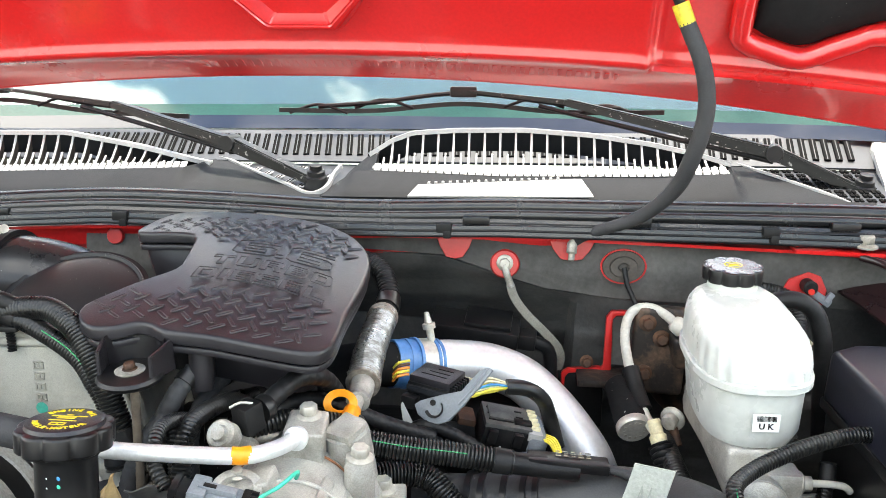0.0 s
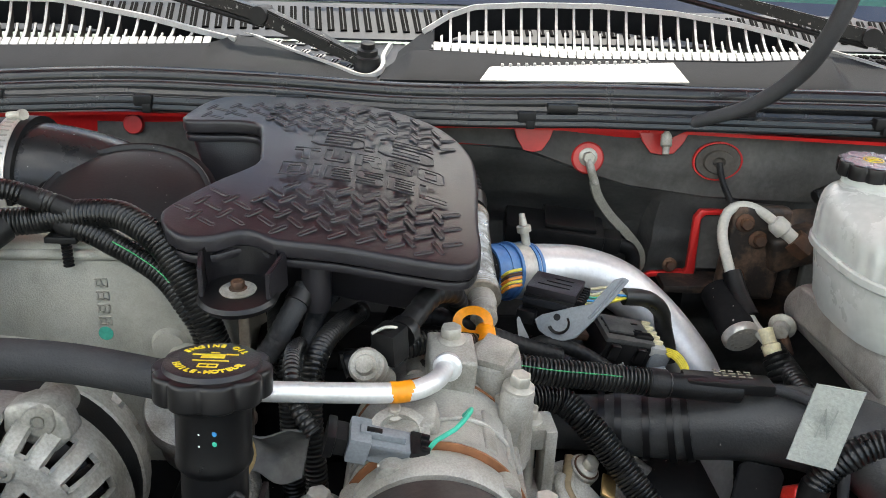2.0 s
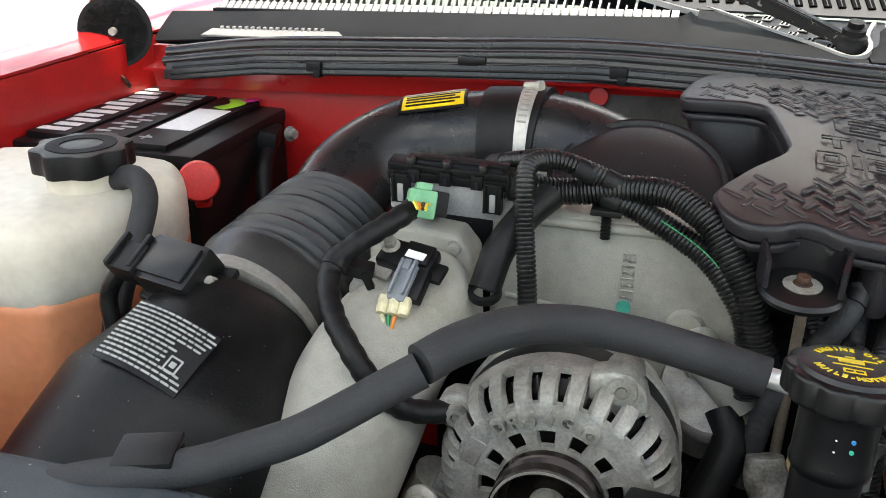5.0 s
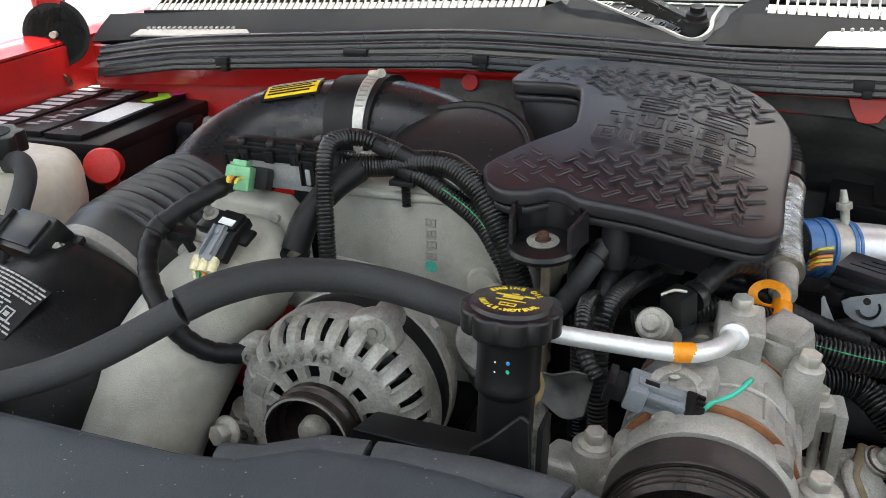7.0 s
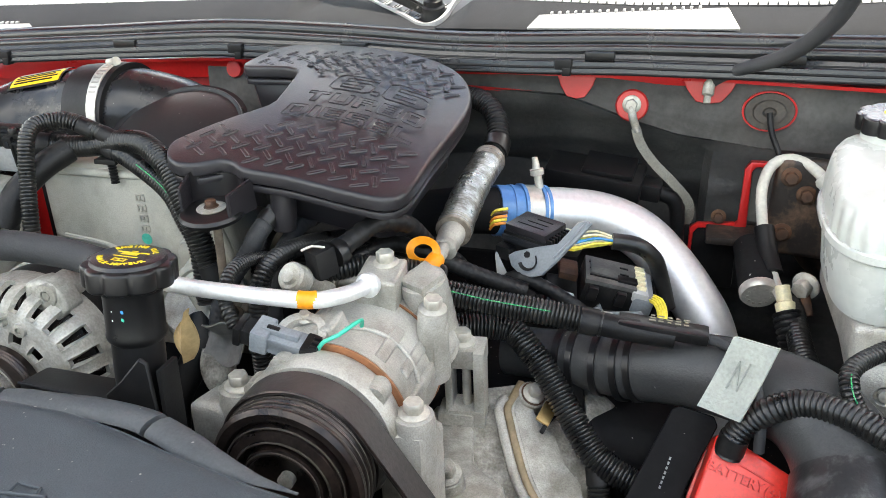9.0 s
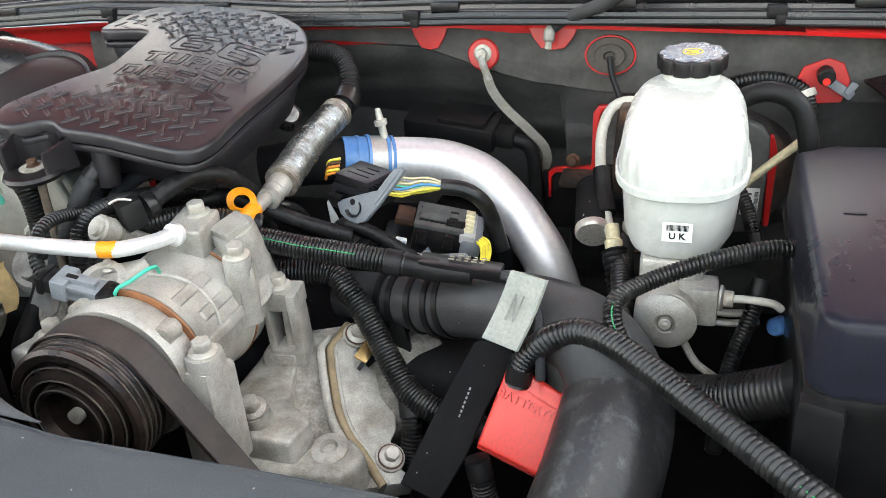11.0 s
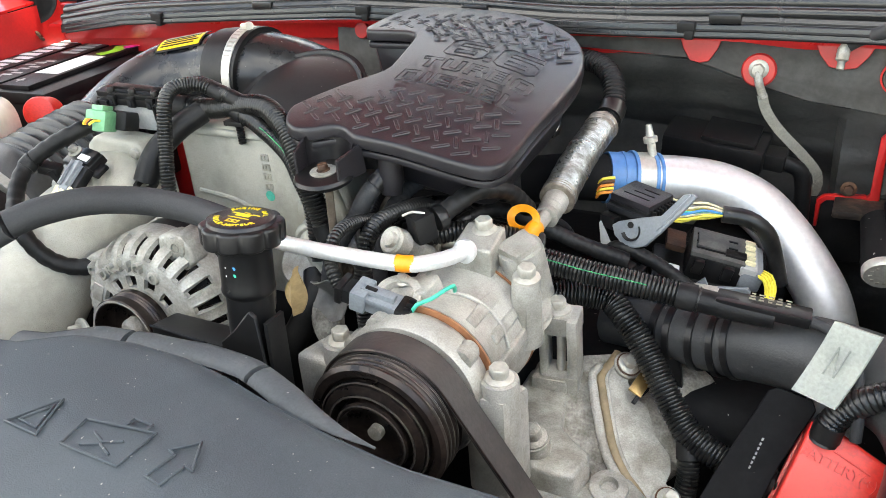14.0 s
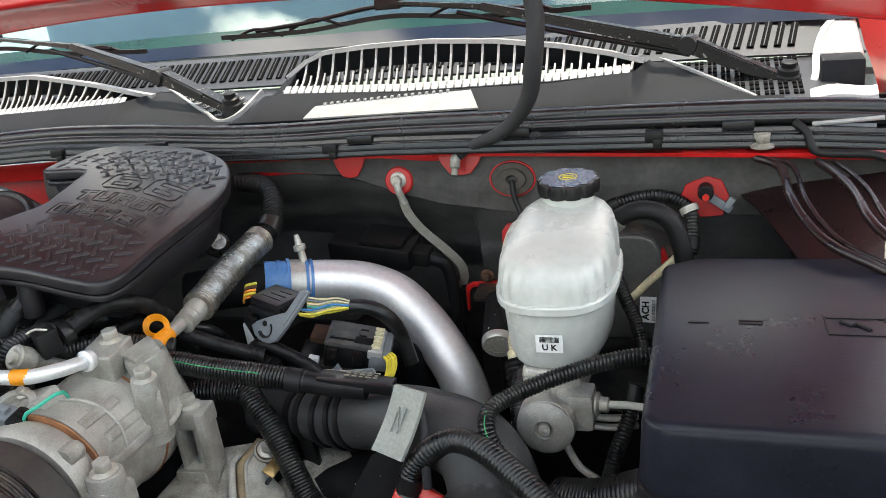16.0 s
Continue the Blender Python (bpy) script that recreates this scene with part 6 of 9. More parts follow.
altp = part("pulley", lathe([(0.0, 0.001), (0.0330, 0.001), (0.0368, 0.004), (0.0370, 0.010), (0.0355, 0.0110), (0.0368, 0.0125), (0.0355, 0.0140), (0.0368, 0.0155), (0.0355, 0.0170), (0.0368, 0.0185), (0.0372, 0.0270), (0.0362, 0.0280), (0.0338, 0.0280), (0.0330, 0.0150), (0.0290, 0.0130), (0.0275, 0.0100), (0.0, 0.0100)], AM, 56), PULLEY, alt, "dark grooved pulley")
part("pulley_lip", ring(0.0345, 0.0362, 0.0276, 0.0284, AM, 48), CASTD, altp, "bright pulley lip")
part("shaft_nut", lathe([(0.0, 0.009), (0.0125, 0.009), (0.0120, 0.018), (0.0085, 0.022), (0.0, 0.023)], AM, 24), CASTD, altp)
for deg, rad, h, rr, deep in ((63, 0.0840, -0.0185, 0.0088, 0.034), (152, 0.0800, -0.0140, 0.0062, 0.030), (66, 0.0555, 0.0010, 0.0052, 0.006), (205, 0.0950, -0.018, 0.0100, 0.030)):
    a = radians(deg)
    m = AM @ Matrix.Translation((rad * math.cos(a), rad * math.sin(a), h))
    part("ear", lathe([(rr * 1.5, -deep), (rr * 1.35, -0.003), (rr * 1.1, 0.0015), (rr * 0.55, 0.002), (rr * 0.5, -0.001), (rr * 0.42, -0.001), (rr * 0.36, 0.001), (0, 0.001)], m, 28), ALTC, altf)
for deg, wide in ((63, 0.030), (152, 0.020), (205, 0.030)):
    m = AM @ Matrix.Rotation(radians(deg), 4, 'Z')
    part("ear_web", slab([(0.066, -wide * 0.55), (0.082, -wide * 0.75), (0.092, -wide * 0.42), (0.0965, 0), (0.092, wide * 0.42), (0.082, wide * 0.75), (0.066, wide * 0.55)], -0.040, -0.0185, m, 0.004, 3), ALTC, altf)
m = AM @ Matrix.Rotation(radians(157), 4, 'Z') @ Matrix.Translation((0.0585, 0, 0.0))
part("stamp_pad", box(0.012, 0.020, 0.0016, m, 0.0006, 1), ALTC, altf)
for i, ch in enumerate("DR44G"):
    a = radians(128 - i * 11.2)
    letters("lettering", ch, 0.0138, AM @ Matrix.Rotation(a - math.pi / 2, 4, "Z") @ Matrix.Translation((0, 0.0590, 0.0010)), 0.0044, ALTC, altf, 0.0003)
ab = thing("alternator_bracket", (-0.54, 0.58, 1.0), "cast mount with a hexagon bolt beside the alternator", "bracket")
part("arm", tube([(-0.545, 0.60, 1.085), (-0.56, 0.60, 1.04), (-0.57, 0.60, 0.95)], 0.018, 14), CASTD, ab)
hex_bolt((-0.5445, 0.563, 1.087), (-0.2, -1, 0.25), 0.0095, ab, STEEL)

# oil filler
SANDM = surf("mottled_sand_casting", (0.30, 0.29, 0.255), 0.7, metal=0.05, mix=0.9, scale=60, col2=(0.10, 0.09, 0.075), lo=0.40, hi=0.60, bump=1.0, bscale=400, grain=0.2)
of = thing("oil_filler", (-0.298, 0.553, 1.0), "black oil filler neck with a lobed cap and yellow print", "oil filler")
OM = axes((-0.299, 0.553, 1.236), (0.02, 0.10, 1))
lobes = [((0.0302 + 0.0032 * abs(math.cos(5 * a)) ** 0.6) * math.cos(a), (0.0302 + 0.0032 * abs(math.cos(5 * a)) ** 0.6) * math.sin(a)) for a in np.linspace(0, 2 * math.pi, 100, endpoint=False)]
ocap = part("cap", slab(lobes, -0.003, 0.0135, OM, 0.003, 3), GLOSSBLK, of, "black lobed screw cap")
part("cap_top", lathe([(0.0, 0.0125), (0.0275, 0.0125), (0.0262, 0.0162), (0.0240, 0.0170), (0.0, 0.0172)], OM, 48), COVER, ocap)
part("cap_skirt", lathe([(0.0235, -0.008), (0.0262, -0.002)], OM, 36), BLACK, of)


def arc_text(s, radius, mid, gap, size, flip):
    n = len(s)
    for i, ch in enumerate(s):
        if ch == " ":
            continue
        off = (i - (n - 1) / 2) * gap
        a = radians(mid - off if not flip else mid + off)
        r = a - math.pi / 2 if not flip else a + math.pi / 2
        letters("print_letter", ch, size, OM @ at(radius * math.cos(a), radius * math.sin(a), 0.0173, 0, 0, math.degrees(r)), 0.0002, EDGE, ocap, 0.0002)


arc_text("ENGINE OIL", 0.0185, 90, 13, 0.0054, False)
arc_text("HUILE-MOTEUR", 0.0195, 270, 11.5, 0.0054, True)
bars([(0, 0.003, 0.013, 0.0055), (-0.009, 0.005, 0.006, 0.0016), (0.010, 0.006, 0.007, 0.0015), (0, -0.0035, 0.020, 0.0010), (0.000, 0.008, 0.005, 0.0012)], OM @ Matrix.Translation((0, 0, 0.0172)), 0.0003, EDGE, "oil_can_icon", ocap)
bars([(0, -0.0085, 0.010, 0.0010), (0, -0.0125, 0.010, 0.0010), (-0.005, -0.0105, 0.001, 0.005), (0.005, -0.0105, 0.001, 0.005), (0, -0.0105, 0.001, 0.005)], OM @ Matrix.Translation((0, 0, 0.0172)), 0.0003, EDGE, "book_icon", ocap)
part("neck", lathe([(0.0, -0.21), (0.0185, -0.21), (0.0190, -0.048), (0.0215, -0.045), (0.0220, -0.042), (0.0212, -0.039), (0.0212, -0.012), (0.0222, -0.008)], OM, 36), GLOSSBLK, of)
for dx, dz, mt in ((0.005, -0.0165, BWIRE), (-0.003, -0.017, WHITE), (0.005, -0.0225, TEALW), (-0.003, -0.024, WHITE)):
    part("paint_dot", lathe([(0, 0), (0.0016, 0), (0, 0.0005)], axes(OM @ Vector((dx, 0, dz)) + Vector((0, -0.0207, 0)), (0, -1, 0)), 10), mt, of)
br = thing("filler_bracket", (-0.28, 0.56, 1.05), "black folded steel bracket at the oil filler", "bracket")
part("side_plate", slab([(-0.318, 0.900), (-0.320, 1.150), (-0.304, 1.164), (-0.284, 1.186), (-0.278, 1.182), (-0.270, 0.900)], 0.0, 0.004, at(0, 0.529, 0, 90, 0, 0), 0.0012, 1), BLACK, br)
part("web", box(0.004, 0.022, 0.28, at(-0.2765, 0.539, 1.036, 0, 2, 0), 0.001), BLACK, br)
part("front_tray", slab([(-0.412, 0.536), (-0.345, 0.532), (-0.306, 0.532), (-0.306, 0.560), (-0.405, 0.562)], 1.118, 1.140, None, 0.003, 2), BLACK, br)
part("tray_edge", sweep([Vector((-0.410, 0.5345, 1.1405)), Vector((-0.378, 0.5325, 1.1408)), Vector((-0.345, 0.5305, 1.1405))], lambda s, w: 0.0012, 6), GREYPL, br, "paler grey edge")
# casting in near-black: the gap's shade is put into its colour
bb = thing("timing_cover", (-0.3, 0.66, 0.9), "cast front cover of the engine, shade put into its near-black colour", "engine casting")
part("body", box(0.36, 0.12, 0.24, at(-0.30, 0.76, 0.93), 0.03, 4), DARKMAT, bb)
for x, z in ((-0.40, 1.00), (-0.33, 1.02), (-0.27, 1.02), (-0.20, 1.00)):
    hex_bolt((x, 0.700, z), (0, -1, 0), 0.007, bb, CASTD)
wo = thing("water_outlet", (-0.357, 0.71, 1.1), "dirty cast aluminium outlet flange behind the oil filler", "engine casting")
part("flange", lathe([(0.0, 0.004), (0.020, 0.004), (0.024, 0.001), (0.040, 0.0), (0.042, -0.004), (0.042, -0.012), (0.036, -0.016), (0.036, -0.05)], axes((-0.357, 0.716, 1.128), (0.05, -0.45, 0.9)), 40), CASTD, wo)
hex_bolt((-0.318, 0.702, 1.122), (0.05, -0.45, 0.9), 0.0072, wo, RUSTY, "bolt")
part("neck", tube([(-0.350, 0.700, 1.118), (-0.342, 0.682, 1.102), (-0.350, 0.668, 1.080), (-0.362, 0.655, 1.050), (-0.368, 0.65, 1.0)], 0.014, 18), RUBBER, wo, "black hose below the flange")
part("foot", tube([(-0.318, 0.668, 1.108), (-0.314, 0.660, 1.090), (-0.304, 0.650, 1.070), (-0.298, 0.645, 1.03)], lambda s, w: 0.013 + 0.003 * math.sin(s * 90), 18), SANDM, wo, "mottled pale casting")
lf = thing("dry_leaf", (-0.302, 0.600, 1.13), "dry tan leaf caught beside the oil filler", "leaf")
part("blade", grid(lambda u, v: Vector((-0.302 + 0.024 * (v - 0.5) * math.sin(math.pi * min(1.0, 0.12 + u)) + 0.008 * u * u, 0.600 + 0.010 * abs(v - 0.5) + 0.002 * math.sin(v * 9), 1.136 + 0.048 * u)), 10, 8, 0.0006), surf("dry_leaf_tan", (0.40, 0.28, 0.13), 0.7, mix=0.5, scale=80), lf)

# compressor
com = thing("ac_compressor", (-0.172, 0.62, 1.0), "cast aluminium air-conditioning compressor with a grooved pulley", "compressor")
CM = axes((-0.172, 0.500, 1.108), (0, -1, 0))
# highlights on the pulley's edges are painted as thin paler rings
LIPW = surf("groove_highlight", (0.11, 0.095, 0.085), 0.4, metal=0.5, mix=0.6, scale=40, col2=(0.055, 0.045, 0.04), bump=0.2)
GASK = surf("rust_brown_gasket", (0.30, 0.12, 0.05), 0.6, mix=0.6, scale=60, col2=(0.18, 0.075, 0.035), bump=0.2)


def cyl(prof, name, mt, label="", seg=48):
    """A turned form on the compressor's axis: (radius, distance behind the nose)."""
    return part(name, lathe([(r, -d) for r, d in prof[::-1]], CM, seg), mt, com, label)


cyl([(0.0, 0.235), (0.050, 0.235), (0.059, 0.228), (0.061, 0.205), (0.0630, 0.203), (0.0630, 0.185), (0.0, 0.185)], "rear_head", CAST)
cyl([(0.0600, 0.1855), (0.0636, 0.1853), (0.0641, 0.1843), (0.0636, 0.1833), (0.0600, 0.1831)], "gasket_ring", GASK, "rust-brown gasket line")
cyl([(0.0, 0.183), (0.0630, 0.182), (0.0635, 0.176), (0.0612, 0.172), (0.0605, 0.13), (0.0612, 0.112), (0.0630, 0.108), (0.0635, 0.1015), (0.0, 0.1005)], "body", CAST)
cyl([(0.0580, 0.1002), (0.0639, 0.1000), (0.0643, 0.0990), (0.0639, 0.0980), (0.0580, 0.0978)], "gasket_ring", GASK)
cyl([(0.0, 0.098), (0.0590, 0.097), (0.0615, 0.092), (0.0635, 0.086), (0.0640, 0.074), (0.061, 0.068), (0.0, 0.066)], "front_head", CAST)
cyl([(0.0, 0.066), (0.056, 0.066), (0.0585, 0.062), (0.0585, 0.045), (0.056, 0.043), (0.0585, 0.040), (0.056, 0.037), (0.0585, 0.034), (0.056, 0.031), (0.0585, 0.028), (0.056, 0.025), (0.0585, 0.022), (0.0590, 0.018), (0.056, 0.015),
     (0.050, 0.016), (0.048, 0.022), (0.045, 0.022), (0.044, 0.012), (0.038, 0.010), (0.036, 0.020), (0.0, 0.024)], "pulley", PULLEY, "worn dark grooved pulley", 64)
for d in (0.0205, 0.0265, 0.0325, 0.0385):
    part("groove_lip", ring(0.0578, 0.0590, -d - 0.0005, -d + 0.0005, CM, 64), LIPW, com, "thin ring with the groove's highlight in its colour")
for r, d in ((0.0462, 0.0135), (0.0370, 0.0095), (0.0295, 0.0078)):
    part("highlight_lip", ring(r - 0.0005, r + 0.0005, -d - 0.0006, -d + 0.0006, CM, 56), LIPW, com)
part("coil_ear", ring(0.0135, 0.0200, -0.006, 0.004, axes((-0.196, 0.606, 1.172), (0.1, -0.35, 0.9)), 36), CAST, com)
part("coil_floor", lathe([(0.0, -0.004), (0.014, -0.004), (0.014, -0.008), (0.0, -0.008)], axes((-0.196, 0.606, 1.172), (0.1, -0.35, 0.9)), 24), CASTD, com)
hex_bolt((-0.200, 0.622, 1.178), (0.1, -0.35, 0.9), 0.0045, com, STEEL)
cyl([(0.0, 0.022), (0.032, 0.022), (0.031, 0.010), (0.027, 0.008), (0.025, 0.016), (0.014, 0.020), (0.0, 0.020)], "clutch_plate", PULLEY)
cyl([(0.0, 0.02), (0.006, 0.02), (0.006, 0.014), (0.0, 0.013)], "clutch_bolt", CASTD)
# ribs over the body
for a, d0, d1, hgt in ((10, 0.10, 0.176, 0.0045), (30, 0.12, 0.176, 0.0030), (52, 0.11, 0.160, 0.0024), (120, 0.10, 0.176, 0.003), (160, 0.10, 0.176, 0.004)):
    m = CM @ Matrix.Rotation(radians(a), 4, 'Z')
    part("casting_rib", box(hgt * 2, 0.011, d1 - d0, m @ Matrix.Translation((0.0600, 0, -(d0 + d1) / 2)), 0.003, 3), CAST, com)
for a in (40, 118, 152):
    m = CM @ Matrix.Rotation(radians(a), 4, 'Z')
    part("head_lug", lathe([(0.0, -0.010), (0.008, -0.010), (0.010, -0.006), (0.010, 0.010), (0.0, 0.012)], m @ Matrix.Translation((0.0585, 0, -0.084)), 16), CASTD, com)
for a in (30, 66, 104, 142):
    m = CM @ Matrix.Rotation(radians(a), 4, 'Z')
    part("rear_lug", lathe([(0.0, -0.016), (0.007, -0.016), (0.008, -0.010), (0.008, 0.012), (0.0, 0.014)], m @ Matrix.Translation((0.0575, 0, -0.206)), 16), CAST, com)
part("body_ridge", sweep([CM @ Vector((0.0618 * math.cos(a), 0.0618 * math.sin(a), -0.128 - 0.012 * math.sin(a * 2))) for a in np.linspace(0.2, 2.9, 40)], lambda s, w: 0.0018, 8), CAST, com)
part("head_pad", slab([(-0.022, -0.012), (0.018, -0.016), (0.024, 0.010), (-0.016, 0.016)], -0.014, 0.004, at(-0.192, 0.622, 1.172, 6, -16, 10), 0.004, 3), CAST, com)
# bolt towers
for bx, by, bz, rr, deep in ((-0.100, 0.587, 1.128, 0.016, 0.13), (-0.247, 0.589, 1.128, 0.017, 0.06)):
    part("bolt_tower", lathe([(rr * 1.1, -deep), (rr, -0.004), (rr * 0.95, 0.0), (0.0, 0.0)], axes((bx, by, bz), (0, 0, 1)), 24), CAST, com)
    hex_bolt((bx, by, bz), (0.02, -0.05, 1), 0.0082, com)
part("mount_web", slab([(-0.125, 0.570), (-0.090, 0.570), (-0.080, 0.60), (-0.125, 0.605)], 1.02, 1.118, None, 0.006, 2), CAST, com)
part("mount_web", slab([(-0.29, 0.575), (-0.225, 0.572), (-0.21, 0.60), (-0.28, 0.61)], 1.055, 1.115, None, 0.008, 3), CAST, com)
for nm, sx, sz, dx, dz in (("mount_block", 0.040, 0.020, 0.0, 0.062), ("mount_block", 0.034, 0.020, 0.003, 0.0), ("mount_post", 0.010, 0.082, 0.015, 0.031), ("mount_post", 0.007, 0.082, -0.013, 0.031)):
    part(nm, box(sx, 0.026, sz, at(-0.096 + dx, 0.710, 1.048 + dz, 4, 0, 6), 0.003), CAST, com)
part("mount_stud", lathe([(0.0042, 0), (0.0042, 0.062)], axes((-0.094, 0.710, 1.05), (0, 0, 1)), 10), STEEL, com)
hex_bolt((-0.097, 0.710, 1.120), (0.02, -0.05, 1), 0.0082, com)
part("mount_arm", box(0.05, 0.022, 0.016, at(-0.125, 0.706, 1.108, 0, 0, 6), 0.004), CAST, com)
# manifold block with two line fittings
part("fitting_block", slab([(-0.0175, -0.019), (0.0175, -0.019), (0.0175, 0.022), (-0.0175, 0.022)], -0.040, 0.010, at(-0.1605, 0.689, 1.184, 7, 3, 4), 0.0035, 3), CAST, com)
part("tube_collar", lathe([(0.0095, -0.004), (0.0105, 0.0), (0.0105, 0.003), (0.0080, 0.005)], axes((-0.1635, 0.6680, 1.189), (-0.1, -1, 0.1)), 24), ALU, com)
bm = lathe([(0.0, -0.075), (0.0200, -0.075), (0.0205, -0.010), (0.0195, -0.004), (0.0, -0.003)], axes((-0.128, 0.700, 1.186), (-0.10, -0.25, 1)), 32)
part("fitting_body", bm, CAST, com)
part("body_cap", slab([(-0.015, -0.014), (0.013, -0.016), (0.017, 0.010), (-0.010, 0.018)], -0.006, 0.004, axes((-0.128, 0.700, 1.184), (-0.10, -0.25, 1)), 0.002, 2), CAST, com)
part("body_web", slab([(-0.128, 0.684), (-0.108, 0.664), (-0.098, 0.676), (-0.112, 0.705)], 1.105, 1.158, None, 0.003, 2), CAST, com)
part("bolt_sleeve", lathe([(0.0175, -0.066), (0.0165, -0.052), (0.0125, -0.048), (0.0125, -0.002), (0.0115, 0.0), (0.0, 0.0)], axes((-0.111, 0.674, 1.169), (0.1, -0.1, 1)), 26), CAST, com)
part("foot_flange", lathe([(0.0, -0.004), (0.031, -0.004), (0.032, 0.0), (0.029, 0.004), (0.0, 0.005)], axes((-0.127, 0.690, 1.128), (0.25, -0.45, 1)), 36), CAST, com)
hex_bolt((-0.1605, 0.701, 1.193), (0, -0.05, 1), 0.0082, com)
hex_bolt((-0.111, 0.674, 1.169), (0.1, -0.1, 1), 0.0082, com)
# clutch plug
pm = at(-0.208, 0.594, 1.172, 8, 14, 4)
part("clutch_plug", box(0.038, 0.019, 0.014, pm, 0.002), GREYC, com, "grey plastic clutch plug")
part("plug_shoulder", box(0.014, 0.024, 0.019, pm @ Matrix.Translation((-0.014, 0, 0.001)), 0.002), GREYC, com)
part("plug_latch", box(0.030, 0.008, 0.005, pm @ Matrix.Translation((0.0, 0.0, 0.0095)), 0.001), GREYC, com)
part("latch_slot", box(0.010, 0.004, 0.002, pm @ Matrix.Translation((-0.006, -0.001, 0.0118)), 0.0005), BLACK, com)
for dy in (-0.0085, 0.0085):
    part("plug_rib", box(0.034, 0.002, 0.010, pm @ Matrix.Translation((0.002, dy, 0.002)), 0.0006), GREYC, com)
part("plug_end", box(0.013, 0.022, 0.018, pm @ Matrix.Translation((0.025, 0, -0.001)), 0.002), BLACK, com)
for dy in (-0.006, 0.0, 0.006):
    part("end_clip", box(0.006, 0.003, 0.020, pm @ Matrix.Translation((0.028, dy, 0.0)), 0.0008), GLOSSBLK, com)
part("plug_tail", box(0.012, 0.018, 0.014, pm @ Matrix.Translation((-0.027, 0, 0)), 0.002), BLACK, com)
part("tail_cap", box(0.006, 0.022, 0.017, pm @ Matrix.Translation((-0.032, 0, 0)), 0.0015), GLOSSBLK, com)
part("plug_wire", tube([pm @ Vector((0.030, -0.002, 0.002)), (-0.172, 0.594, 1.176), (-0.160, 0.598, 1.182), (-0.152, 0.606, 1.187), (-0.149, 0.616, 1.186), (-0.153, 0.624, 1.176)], 0.0017, 8), TEALW, com, "teal wire")
part("plug_clip", tube([(-0.205, 0.585, 1.165), (-0.200, 0.578, 1.158), (-0.196, 0.573, 1.148)], 0.005, 8, flat=0.4), CAST, com)
part("sleeve_lead", corr([(-0.250, 0.600, 1.176), (-0.262, 0.610, 1.190), (-0.268, 0.63, 1.205), (-0.272, 0.67, 1.20), (-0.275, 0.74, 1.17)], 0.0060, 0.004, 0.001), LOOM, com)

belt = thing("drive_belt", (-0.08, 0.55, 1.0), "black ribbed drive belt round the compressor pulley", "belt")
arc = []
for a in np.linspace(200, 32, 40):
    arc.append(Vector((-0.172 + 0.0605 * math.cos(radians(a)), 0.548, 1.108 + 0.0605 * math.sin(radians(a)))))
end = Vector((0.02, 0.548, 0.925))
arc += [arc[-1].lerp(end, k / 10) for k in range(1, 11)]
bmb = bmesh.new()
rings = []
for i, p in enumerate(arc):
    t = (arc[min(i + 1, len(arc) - 1)] - arc[max(i - 1, 0)]).normalized()
    n = Vector((0, 1, 0)).cross(t).normalized()
    rings.append([bmb.verts.new(p + Vector((0, s * 0.0125, 0)) + n * q) for s, q in ((-1, -0.002), (1, -0.002), (1, 0.002), (-1, 0.002))])
for a, b in zip(rings, rings[1:]):
    for k in range(4):
        bmb.faces.new((a[k], a[(k + 1) % 4], b[(k + 1) % 4], b[k]))
part("band", bmb, BELT, belt)
for sd in (-1, 1):
    edge = []
    for i, p in enumerate(arc):
        t = (arc[min(i + 1, len(arc) - 1)] - arc[max(i - 1, 0)]).normalized()
        edge.append(p + Vector((0, sd * 0.0122, 0)) - Vector((0, 1, 0)).cross(t).normalized() * 0.0006)
    part("frayed_edge", sweep(edge, lambda s, w: 0.0014, 6), PULLEY, belt, "frayed brown belt edge")

# accessory bracket and valve cover
ac = thing("accessory_bracket", (-0.06, 0.65, 0.95), "dirty cast aluminium bracket with bolts", "bracket")
part("plate", slab([(-0.13, -0.06), (-0.045, -0.062), (-0.040, -0.03), (-0.073, -0.008), (-0.084, 0.035), (-0.086, 0.060), (-0.128, 0.062)], -0.16, 0.0, at(0, 0.66, 1.040, 3), 0.006, 3), CASTD, ac)
part("column", box(0.034, 0.026, 0.16, at(-0.1025, 0.712, 0.975, 4, 0, 4), 0.004), CASTD, ac)
part("cast_disc", lathe([(0.0, 0.0), (0.010, 0.0), (0.011, -0.002), (0.011, -0.006)], axes((-0.104, 0.697, 1.036), (0.1, -0.6, 0.8)), 24), CASTD, ac)
part("arm", slab([(-0.10, 0.585), (0.0, 0.595), (0.012, 0.625), (-0.01, 0.645), (-0.10, 0.63)], 0.975, 1.012, None, 0.008, 3), CASTD, ac)
part("boss", lathe([(0.018, -0.05), (0.016, 0.0), (0.008, 0.002), (0.007, -0.004), (0.0, -0.004)], axes((-0.022, 0.622, 1.016), (0.05, -0.25, 1)), 24), CASTD, ac)
part("boss", lathe([(0.015, -0.05), (0.013, 0.0), (0.0, 0.0)], axes((-0.085, 0.615, 1.052), (0, -0.3, 1)), 24), CASTD, ac)
hex_bolt((-0.085, 0.615, 1.053), (0, -0.3, 1), 0.0085, ac, CASTD)
vc = thing("valve_cover", (0.0, 0.72, 0.9), "grimy cast aluminium valve cover", "valve cover")


